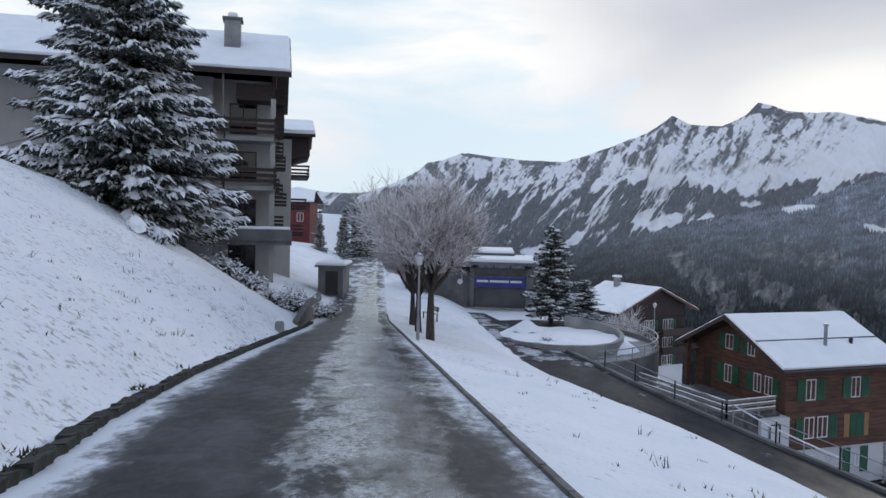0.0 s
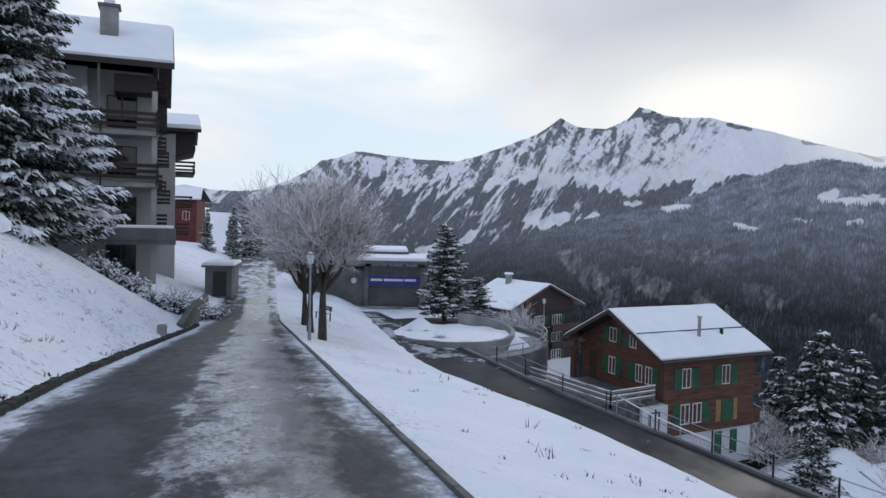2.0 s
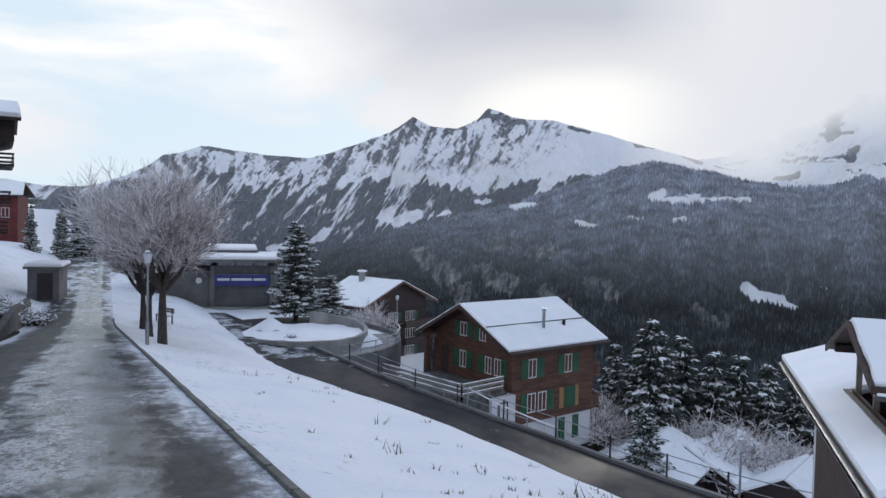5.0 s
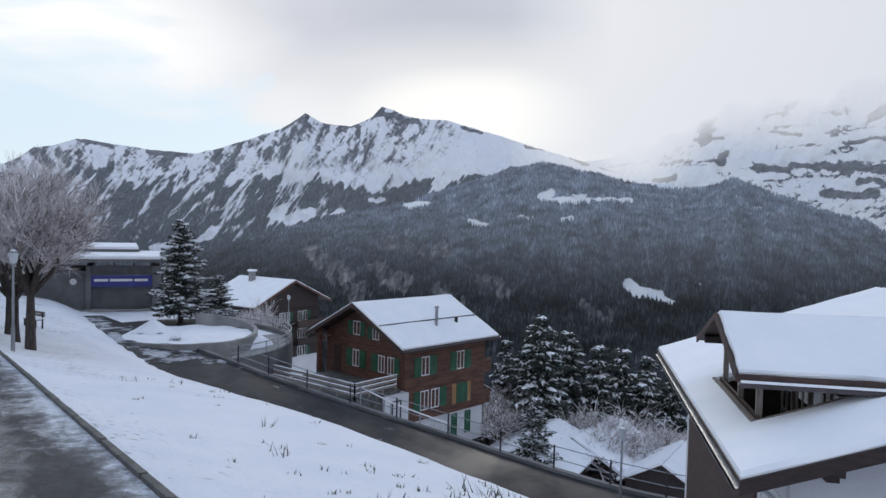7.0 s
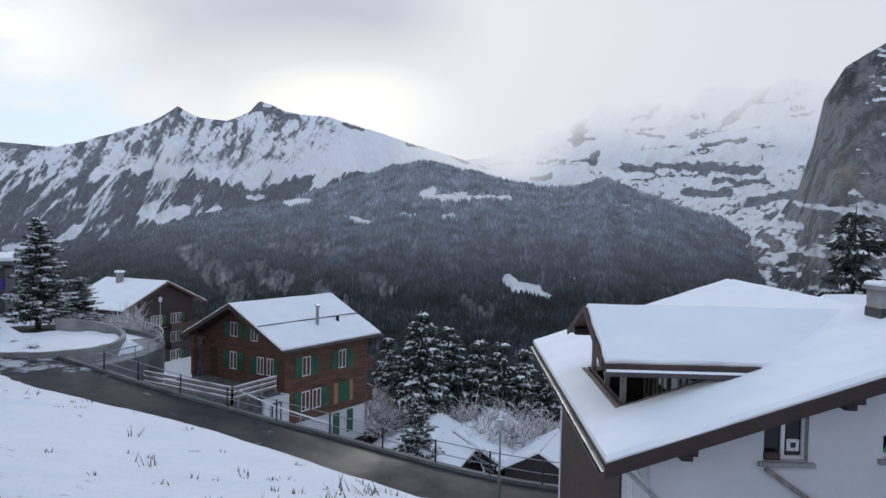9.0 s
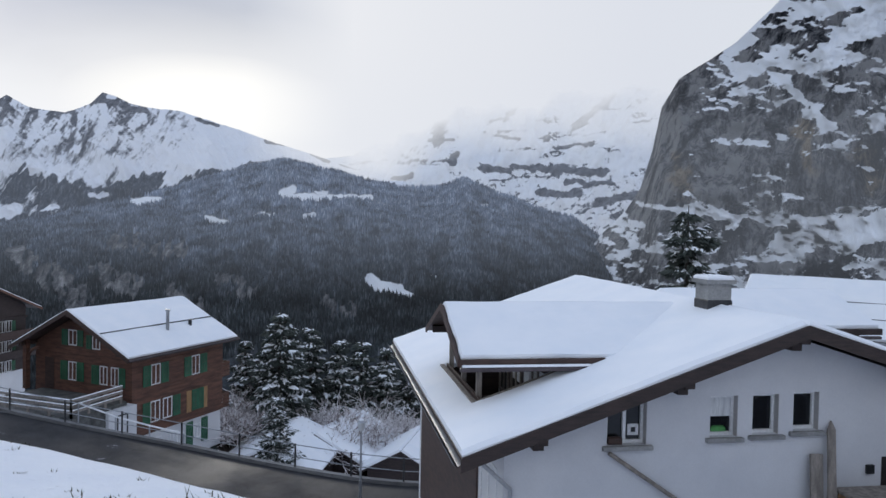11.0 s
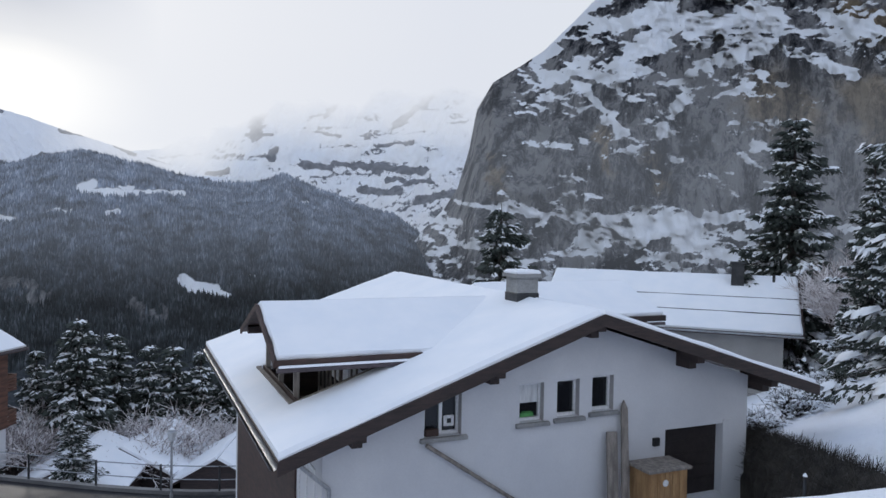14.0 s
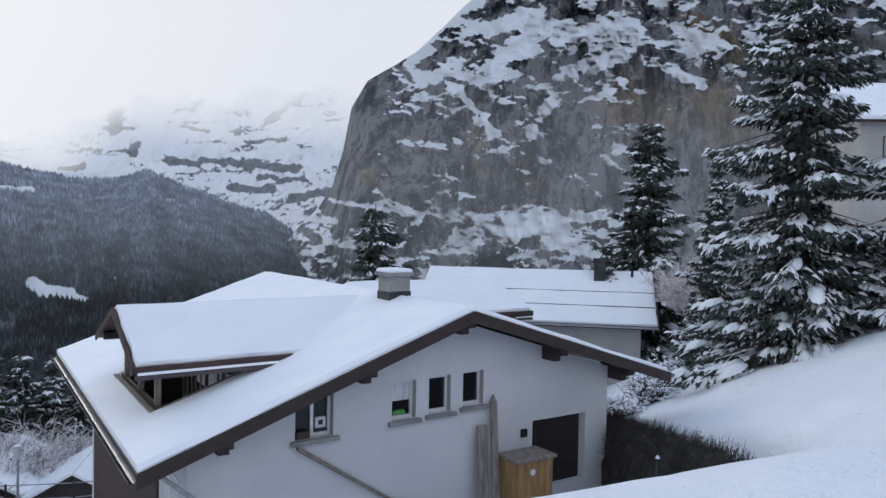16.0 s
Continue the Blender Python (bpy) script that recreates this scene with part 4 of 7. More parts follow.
def firs_on(name, label, material, xs, ys, zs, count, seed, rows, height, keep):
    """A far wood: small cones strewn over a mountainside."""
    rng = np.random.RandomState(seed)
    r = rng.randint(rows[0], rows[1], count * 2)
    c = rng.randint(1, xs.shape[1] - 2, count * 2)
    f, g = rng.rand(count * 2), rng.rand(count * 2)
    def at(a):
        return a[r, c] * (1 - f) * (1 - g) + a[r, c + 1] * f * (1 - g) + a[r + 1, c] * (1 - f) * g + a[r + 1, c + 1] * f * g
    x, y, z = at(xs), at(ys), at(zs)
    ok = at(keep) < 0.3
    x, y, z = x[ok][:count], y[ok][:count], z[ok][:count]
    n = len(x)
    h = height * (0.55 + 0.75 * rng.rand(n))
    turn = rng.rand(n) * 6.28
    v = np.zeros((n, 5, 3))
    for k in range(4):
        a = turn + k * math.pi / 2
        v[:, k] = np.stack([x + 0.22 * h * np.cos(a), y + 0.22 * h * np.sin(a), z - 0.12 * h], -1)
    v[:, 4] = np.stack([x, y, z + h], -1)
    base = (np.arange(n) * 5)[:, None, None]
    faces = (np.array([[0, 1, 4], [1, 2, 4], [2, 3, 4], [3, 0, 4]])[None] + base).reshape(-1, 3)
    me = bpy.data.meshes.new(name)
    me.from_pydata(v.reshape(-1, 3).tolist(), [], faces.tolist())
    me.materials.append(material)
    return tagged(new(name, me), label, "forest", kind="stuff")


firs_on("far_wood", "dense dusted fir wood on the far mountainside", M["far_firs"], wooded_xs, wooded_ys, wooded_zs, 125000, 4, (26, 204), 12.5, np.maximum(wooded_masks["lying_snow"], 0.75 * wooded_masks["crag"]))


def cloud_bank(name, az0, az1, r, el0, el1, material, label, category):
    az, v = np.meshgrid(np.radians(np.linspace(az0, az1, 40)), np.linspace(0, 1, 12))
    z = r * np.tan(np.radians(el0 + (el1 - el0) * v))
    ob = sheet(name, r * np.sin(az), r * np.cos(az), z, material, (np.broadcast_to(np.linspace(0, 1, 40), az.shape), v))
    ob.visible_shadow = False
    tagged(ob, label, category, kind="structure")


cloud_bank("backdrop", 33, 84, 2420, 3.5, 30, M["cloud"], "pale cloud bank hiding the mountain tops", "cloud")
# added sheet whose own glow gives the mountains their aerial haze
cloud_bank("backdrop_haze", -30, 140, 840, -24, 14, M["haze"], "glowing sheet painted as thin bluish haze over the valley", "haze")

# ---- houses ----
def window(parent, m, w, h, frame_mat, panes=2, deep=0.12, sill=None, curtain=False, name="window"):
    """A window set in a wall: m puts its lower left corner, x along the wall, z up, y into the wall."""
    t = 0.07
    win = part(name, Build().box(0, -0.01, 0, t, deep, h, m).box(w - t, -0.01, 0, w, deep, h, m).box(t, -0.01, 0, w - t, deep, t, m).box(t, -0.01, h - t, w - t, deep, h, m), frame_mat, parent)
    step = (w - t) / panes
    for i in range(panes):
        part("pane", Build().box(t + i * step, deep * 0.45, t, step * (i + 1), deep * 0.55, h - t, m), M["glass"], win)
        if i:
            part("mullion", Build().box(i * step, -0.012, t, i * step + t, deep, h - t, m), frame_mat, win)
    if sill:
        part("sill", Build().box(-0.10, -0.14, -0.09, w + 0.10, deep, -0.004, m, 0.015), sill, win)
    if curtain:
        part("curtain", Build().box(t, deep * 0.40, h * 0.45, w - t, deep * 0.44, h - t, m), M["curtain"], win, "white gathered curtain")
    return win


def shutter(parent, m, w, h, material):
    """A wooden shutter leaf with a frame and louvres, flat against the wall."""
    leaf = part("shutter", Build().box(0, -0.06, 0, 0.08, -0.015, h, m).box(w - 0.08, -0.06, 0, w, -0.015, h, m)
                .box(0.08, -0.06, 0, w - 0.08, -0.015, 0.08, m).box(0.08, -0.06, h - 0.08, w - 0.08, -0.015, h, m), material, parent)
    b = Build()
    n = max(4, int((h - 0.16) / 0.12))
    for i in range(n):
        z = 0.08 + (h - 0.16) * i / n
        b.box(0.08, -0.045, z, w - 0.08, -0.02, z + (h - 0.16) / n * 0.8, m)
    part("louvre", b, material, leaf)
    return leaf


def roof_side(parent, quad, thick, snow, material, name="roof", hole=None):
    """One slope of a roof, with its blanket of snow standing a little inside the edges; hole: (a0, c0, a1, c1) cut through it."""
    q = [Vector(p) for p in quad]
    at = lambda a, c: (q[0] * (1 - a) + q[1] * a) * (1 - c) + (q[3] * (1 - a) + q[2] * a) * c
    plate = Build()
    if hole:
        a0, c0, a1, c1 = hole
        for u0, v0, u1, v1 in ((0, 0, 1, c0), (0, c1, 1, 1), (0, c0, a0, c1), (a1, c0, 1, c1)):
            plate.slab([at(u0, v0), at(u1, v0), at(u1, v1), at(u0, v1)], thick)
    else:
        plate.slab(quad, thick)
    r = part(name, plate, material, parent)
    mid = sum(q, Vector()) / 4
    n = (q[1] - q[0]).cross(q[3] - q[0]).normalized()
    q = [p + (mid - p).normalized() * 0.05 for p in q]
    steps = [0.0, 0.006] + [i / 18 for i in range(1, 18)] + [0.994, 1.0]
    grid_a, grid_c = list(steps), list(steps)
    if hole:
        grid_a = sorted([v for v in steps if min(abs(v - a0), abs(v - a1)) > 0.012] + [a0 - 0.006, a0, a1, a1 + 0.006])
        grid_c = sorted([v for v in steps if min(abs(v - c0), abs(v - c1)) > 0.012] + [c0 - 0.006, c0, c1, c1 + 0.006])
    b = Build()
    cols = len(grid_a)
    for c in grid_c:
        for a in grid_a:
            p = at(a, c)
            rim = a in (0.0, 1.0) or c in (0.0, 1.0) or bool(hole and ((a in (a0, a1) and c0 <= c <= c1) or (c in (c0, c1) and a0 <= a <= a1)))
            lift = snow * (0.45 if rim else 1.0) + 0.035 * noise.noise(p * 0.6) + 0.014 * noise.noise(p * 3.1)
            if rim:
                p = p + (mid - p).normalized() * 0.03 * noise.noise(p * 2.3) if not hole else p
            b.v.append(tuple(p + n * lift))
    sides = collections.Counter()
    for j in range(len(grid_c) - 1):
        for i in range(cols - 1):
            if hole and a0 <= grid_a[i] < a1 and c0 <= grid_c[j] < c1:
                continue
            k = j * cols + i
            b.f.append((k, k + 1, k + 1 + cols, k + cols))
            sides.update([(k, k + 1), (k + 1, k + 1 + cols), (k + 1 + cols, k + cols), (k + cols, k)])
    skirt = {}
    for (v0, v1) in [e for e in sides if (e[1], e[0]) not in sides]:
        for v in (v0, v1):
            if v not in skirt:
                skirt[v] = len(b.v)
                b.v.append(tuple(Vector(b.v[v]) - n * (snow * 0.45 + 0.043)))
        b.f.append((v1, v0, skirt[v0], skirt[v1]))
    part("snow", b, M["roof_snow"], r, "smooth fresh snow")
    return r


def wall_with_holes(b, outline, holes, y0, y1):
    """A wall in the x-z plane between y0 and y1: cut into strips round rectangular holes (x0, z0, x1, z1).
    outline: function of x giving its (bottom, top); x range is (xa, xb)."""
    (xa, xb), low_high = outline
    cuts = sorted({xa, xb, *[h[0] for h in holes], *[h[2] for h in holes], *([0.0] if xa < 0 < xb else [])})
    for a, c in zip(cuts[:-1], cuts[1:]):
        mid = (a + c) / 2
        spans = sorted((h[1], h[3]) for h in holes if h[0] <= mid <= h[2])
        la, ha = low_high(a + 1e-6)
        lc, hc = low_high(c - 1e-6)
        levels = [(la, lc)]
        for z0, z1 in spans:
            levels += [(z0, z0), (z1, z1)]
        levels.append((ha, hc))
        for (p, q), (r, s) in zip(levels[::2], levels[1::2]):
            b.add([(a, y0, p), (c, y0, q), (c, y1, q), (a, y1, p), (a, y0, r), (c, y0, s), (c, y1, s), (a, y1, r)],
                  [(0, 1, 5, 4), (2, 3, 7, 6), (1, 2, 6, 5), (3, 0, 4, 7), (4, 5, 6, 7), (3, 2, 1, 0)])
    return b


def white_house():
    """The white gabled house below the lane. x runs along its gable, y along its ridge, z from the garage floor."""
    t = thing("white_house", pose(16.63, 4.28, -4.9, 0, 0, -39), "white plastered house with a dark-edged snow-covered gable roof and dormer", "house")
    top, sl, sr, el, er, deep = 4.80, 0.349, 0.303, -7.22, 6.83, 13.8
    roof_l = lambda x: top + sl * x
    roof_r = lambda x: top - sr * x
    yw = 0.85
    high = lambda x: (-5.0, min(roof_l(x), roof_r(x)) - 0.26)
    holes = [(-3.98, 2.20, -3.10, 3.17), (-1.66, 2.31, -1.02, 3.20), (-0.67, 2.34, -0.05, 3.22), (0.30, 2.40, 0.92, 3.25), (2.52, -0.06, 4.38, 1.76)]
    part("wall", wall_with_holes(Build(), ((-6.18, 5.22), high), holes, yw, yw + 0.32).welded(), M["plaster"], t)
    part("wall", Build().box(-6.18, yw + 0.322, -5.0, -5.86, deep - 0.8, roof_l(-6.18) - 0.3), M["plaster"], t)
    part("wall", Build().box(4.90, yw + 0.322, -5.0, 5.22, deep - 0.8, roof_r(5.22) - 0.3), M["plaster"], t)
    part("wall", Build().prism([(-6.18, -5.0), (5.22, -5.0), (5.22, roof_r(5.22) - 0.3), (0, top - 0.3), (-6.18, roof_l(-6.18) - 0.3)], 0.3, pose(0, deep - 0.798, 0)), M["plaster"], t)
    # windows and garage
    for i, (a, z0, b_, z1) in enumerate(holes[:4]):
        m = pose(a, yw + 0.16, z0)
        win = window(t, m, b_ - a, z1 - z0, M["white_paint"], 2 if i == 0 else 1, 0.10, None, i == 1)
        part("sill", Build().box(a - 0.10, yw - 0.10, z0 - 0.10, b_ + 0.12, yw + 0.158, z0 - 0.004, None, 0.015), M["concrete"], win)
        part("reveal", Build().box(b_ - 0.012, yw + 0.002, z0 + 0.003, b_ - 0.003, yw + 0.15, z1 - 0.003), M["grey_plaster"], win)
        if i == 0:
            part("vent_fan", Build().box(0.53, 0.005, 0.16, 0.77, 0.04, 0.40, m, 0.02), M["white_paint"], win, "small white window vent")
            part("vent_grille", Build().box(0.60, -0.004, 0.23, 0.70, 0.004, 0.33, m), M["iron"], win)
            part("flower_box", Build().box(0.06, -0.12, 0.0, 0.36, 0.0, 0.15, m, 0.02), M["wood_dark"], win)
        if i == 1:
            part("ornament", Build().box(0.12, 0.0, 0.08, 0.46, 0.045, 0.20, m, 0.05), M["toy"], win, "green window ornament")
    gate = part("garage_door", Build().box(2.52, yw + 0.22, -0.06, 4.38, yw + 0.27, 1.76), M["door_dark"], t, "dark brown garage door")
    for i in range(5):
        part("panel", Build().box(2.60, yw + 0.205, 0.02 + i * 0.345, 4.30, yw + 0.219, 0.02 + i * 0.345 + 0.31), M["door_dark"], gate)
    part("pier", Build().box(4.384, yw - 0.03, -0.10, 4.66, yw - 0.002, 1.86), M["plaster"], t)
    part("meter_box", Build().box(2.12, yw - 0.07, 1.40, 2.30, yw - 0.002, 1.60, None, 0.01), M["iron"], t, "small dark junction box")
    part("hand_rail", Build().tube((-3.95, yw - 0.08, 2.06), (-1.70, yw - 0.08, 0.54), 0.045).tube((-1.70, yw - 0.08, 0.54), (-0.9, yw - 0.08, 0.05), 0.045), M["wood_grey"], t, "weathered slanting wooden rail")
    # roof
    lx0, lx1, ly0, ly1 = -6.42, -4.75, 2.72, 7.1
    roof_side(t, [(el, 0, roof_l(el)), (0, 0, top), (0, deep, top), (el, deep, roof_l(el))], 0.10, 0.15, M["wood_dark"], hole=((lx0 - el) / -el, ly0 / deep, (lx1 - el) / -el, ly1 / deep))
    roof_side(t, [(0, 0, top), (er, 0, roof_r(er)), (er, deep, roof_r(er)), (0, deep, top)], 0.10, 0.13, M["wood_dark"])
    for y in (-0.02, deep - 0.03):
        for (x0, z0), (x1, z1) in (((el - 0.02, roof_l(el)), (0, top)), ((0, top), (er + 0.02, roof_r(er)))):
            barge = Build().add([(x0, y, z0 - 0.25), (x1, y, z1 - 0.25), (x1, y + 0.05, z1 - 0.25), (x0, y + 0.05, z0 - 0.25), (x0, y, z0 + 0.03), (x1, y, z1 + 0.03), (x1, y + 0.05, z1 + 0.03), (x0, y + 0.05, z0 + 0.03)],
                      [(0, 1, 5, 4), (2, 3, 7, 6), (1, 2, 6, 5), (3, 0, 4, 7), (4, 5, 6, 7), (3, 2, 1, 0)])
            part("bargeboard", barge, M["wood_black"], t)
    for x in (-5.6, -2.55, 0.0, 2.9, 5.35):
        zz = min(roof_l(x), roof_r(x)) - 0.12
        b = Build().box(x - 0.11, 0.10, zz - 0.26, x + 0.11, yw + 0.3, zz).box(x - 0.11, 0.38, zz - 0.44, x + 0.11, yw + 0.3, zz - 0.262)
        part("purlin", b, M["wood_black"], t)
    part("soffit", Build().slab([(-6.2, 0.06, roof_l(-6.2) - 0.112), (0, 0.06, top - 0.112), (0, yw, top - 0.112), (-6.2, yw, roof_l(-6.2) - 0.112)], 0.03)
         .slab([(0, 0.06, top - 0.112), (5.3, 0.06, roof_r(5.3) - 0.112), (5.3, yw, roof_r(5.3) - 0.112), (0, yw, top - 0.112)], 0.03), M["wood_dark"], t)
    for x, side, zz in ((el, -1, roof_l(el)), (er, 1, roof_r(er))):
        g = Build()
        for k in range(7):
            a0, a1 = math.pi * (1 + k / 7), math.pi * (1 + (k + 1) / 7)
            c = (x + side * 0.10, zz - 0.03)
            g.add([(c[0] + 0.09 * math.cos(a), y, c[1] + 0.10 * math.sin(a)) for a, y in ((a0, 0.0), (a1, 0.0), (a1, deep), (a0, deep))], [(0, 1, 2, 3), (3, 2, 1, 0)])
        part("gutter", g, M["metal"], t)
    part("downpipe", Build().tube((el + 0.35, yw - 0.05, roof_l(el) - 0.15), (-6.05, yw - 0.06, roof_l(el) - 0.9), 0.045).tube((-6.05, yw - 0.06, roof_l(el) - 0.9), (-6.05, yw - 0.06, -4.9), 0.045), M["metal"], t)
    # dormer across the left slope
    yr, zr, ye, ze, x0 = 4.9, 4.70, 2.4, 3.74, -6.85
    far = 2 * yr - ye
    meet = lambda z: (z - top) / sl
    roof_side(t, [(x0, ye, ze), (meet(ze) + 0.1, ye, ze), (meet(zr) - 0.02, yr, zr), (x0, yr, zr)], 0.07, 0.11, M["wood_dark"], "dormer_roof")
    roof_side(t, [(x0, yr, zr), (meet(zr) - 0.02, yr, zr), (meet(ze) + 0.1, far, ze), (x0, far, ze)], 0.07, 0.11, M["wood_dark"], "dormer_roof")
    part("dormer_fascia", Build().box(x0 - 0.03, ye - 0.05, ze - 0.14, meet(ze) + 0.30, ye - 0.002, ze + 0.01), M["wood_dark"], t)
    gut = part("dormer_gutter", Build().box(x0, ye - 0.19, ze - 0.24, -3.75, ye - 0.055, ze - 0.145, None, 0.03), M["flash"], t)
    part("snow", Build().box(x0 + 0.05, ye - 0.18, ze - 0.142, -3.8, ye - 0.065, ze - 0.10, None, 0.02), M["snow"], gut)
    for (ya, za), (yb, zb) in (((ye - 0.05, ze), (yr, zr)), ((yr, zr), (far + 0.05, ze))):
        part("dormer_barge", Build().add([(x, y, z) for x in (x0 - 0.05, x0 - 0.004) for y, z in ((ya, za - 0.13), (yb, zb - 0.13), (yb, zb + 0.03), (ya, za + 0.03))],
             [(3, 2, 1, 0), (4, 5, 6, 7), (0, 1, 5, 4), (1, 2, 6, 5), (2, 3, 7, 6), (3, 0, 4, 7)]), M["wood_dark"], t)
    # side walls of the dormer, standing on the main slope
    ya, yb, floor = ye + 0.42, far - 0.42, roof_l(lx0) - 0.75
    for y in (ya, yb - 0.12):
        part("dormer_wall", Build().prism([(lx1, roof_l(lx1) - 0.1), (meet(ze), ze - 0.09), (lx1, ze - 0.09)], 0.12, pose(0, y, 0)), M["wood_dark"], t)
    # the loggia let into the roof beneath the dormer's overhang
    log = part("loggia_floor", Build().box(lx0 - 0.02, ly0 - 0.02, floor - 0.1, lx1 + 0.1, ly1 + 0.02, floor), M["wood_dark"], t, "dark timber floor of the sunken loggia")
    part("lining", Build().box(lx0 - 0.06, ly0 - 0.06, floor, lx0 - 0.004, ly1 + 0.06, roof_l(lx0) - 0.02), M["wood_black"], log)
    for y in (ly0 - 0.06, ly1 + 0.004):
        part("lining", Build().prism([(lx0, floor), (lx1, floor), (lx1, roof_l(lx1) - 0.02), (lx0, roof_l(lx0) - 0.02)], 0.056, pose(0, y, 0)), M["wood_black"], log)
    gable = Build().prism([(ya, floor), (yb, floor), (yb, ze - 0.08), (yr, zr - 0.10), (ya, ze - 0.08)], 0.12, Matrix(((0, 1, 0, lx1 + 0.002), (1, 0, 0, 0), (0, 0, 1, 0), (0, 0, 0, 1))))
    part("dormer_gable", gable, M["wood_black"], t)
    facing = lambda y, z: Matrix.Translation((lx1 - 0.04, y, z)) @ Matrix.Rotation(radians(-90), 4, "Z")
    for y in (4.1, 5.6, 6.9):
        window(t, facing(y, floor + 0.25), 0.95, 1.35, M["wood_grey"], 2, 0.06, None, True)
    rim = part("loggia_rim", Build().box(lx0 - 0.07, ly0 - 0.07, roof_l(lx0) + 0.0, lx0 + 0.05, ly1 + 0.07, roof_l(lx0) + 0.17), M["wood_grey"], t, "weathered timber rim")
    part("rim_board", Build().slab([(lx0 + 0.052, ly0 - 0.07, roof_l(lx0) + 0.18), (lx1 + 0.9, ly0 - 0.07, roof_l(lx1 + 0.9) + 0.18), (lx1 + 0.9, ly0 + 0.03, roof_l(lx1 + 0.9) + 0.18), (lx0 + 0.052, ly0 + 0.03, roof_l(lx0) + 0.18)], 0.17), M["wood_grey"], rim)
    for y in (3.1, yr, far - 0.7):
        high = (zr if y == yr else ze + (zr - ze) * (min(y, 2 * yr - y) - ye) / (yr - ye)) - 0.12
        part("post", Build().box(lx0 + 0.12, y - 0.06, floor, lx0 + 0.24, y + 0.06, high), M["wood_grey"], t)
        part("bracket", Build().box(x0 + 0.05, y - 0.08, high - 0.16, lx1 - 0.01, y + 0.08, high + 0.02), M["wood_black"], t)
    part("loggia_rail", Build().box(lx0 + 0.10, ly0 + 0.05, floor + 0.82, lx0 + 0.16, ly1 - 0.05, floor + 0.96), M["wood_dark"], t)
    part("curtain", Build().box(lx1 - 0.30, 3.02, floor + 0.2, lx1 - 0.26, 3.45, ze - 0.25), M["curtain"], t, "pale curtain in the loggia")
    # right cross roof behind the ridge
    cy, cz, ce, xe, half = 7.6, 4.84, 3.95, 6.3, 2.2
    roof_side(t, [(0.4, cy, cz), (xe, cy, cz), (xe, cy + half, ce), (0.4, cy + half, ce)], 0.08, 0.12, M["wood_dark"], "wing_roof")
    roof_side(t, [(0.4, cy - half, ce), (xe, cy - half, ce), (xe, cy, cz), (0.4, cy, cz)], 0.08, 0.12, M["wood_dark"], "wing_roof")
    part("wing_fascia", Build().box(0.6, cy - half - 0.06, ce - 0.16, xe + 0.02, cy - half - 0.004, ce + 0.02), M["wood_black"], t)
    part("wing_gutter", Build().box(2.2, cy - half - 0.18, ce - 0.27, xe - 0.1, cy - half - 0.064, ce - 0.18, None, 0.02), M["flash"], t)
    part("wing_wall", Build().prism([((top - ce) / sr - 0.1, ce - 0.1), (5.9, roof_r(5.9) - 0.2), (5.9, ce - 0.1)], 0.1, pose(0, cy - half + 0.35, 0)), M["wood_dark"], t)
    part("wing_wall", Build().prism([(cy - 1.8, -4.9), (cy + 1.8, -4.9), (cy + 1.8, ce - 0.05), (cy, cz - 0.15), (cy - 1.8, ce - 0.05)], 0.65, Matrix(((0, 1, 0, 5.23), (1, 0, 0, 0), (0, 0, 1, 0), (0, 0, 0, 1)))), M["plaster"], t)
    # chimney
    cx, cyy = -0.15, 3.5
    ch = part("chimney", Build().box(cx - 0.31, cyy - 0.31, top - 0.5, cx + 0.31, cyy + 0.31, top + 0.62), M["concrete"], t, "grey chimney with a snow-topped slab")
    part("flashing", Build().box(cx - 0.33, cyy - 0.33, top - 0.4, cx + 0.33, cyy + 0.33, top + 0.22, None, 0.02), M["iron"], ch)
    part("cap", Build().box(cx - 0.39, cyy - 0.39, top + 0.624, cx + 0.39, cyy + 0.39, top + 0.72), M["concrete"], ch)
    part("snow", Build().box(cx - 0.36, cyy - 0.36, top + 0.722, cx + 0.36, cyy + 0.36, top + 0.82, None, 0.05), M["snow"], ch)
    # boarded side wall and a glazed door beneath the left eave
    part("side_cladding", Build().box(-6.23, 3.2, -3.2, -6.184, deep - 1.2, roof_l(-6.2) - 0.35), M["wood_dark"], t, "dark weathered boarding")
    window(t, Matrix.Translation((-6.19, 2.9, -0.6)) @ Matrix.Rotation(radians(-90), 4, "Z"), 1.5, 2.2, M["white_paint"], 2, 0.06)


white_house()


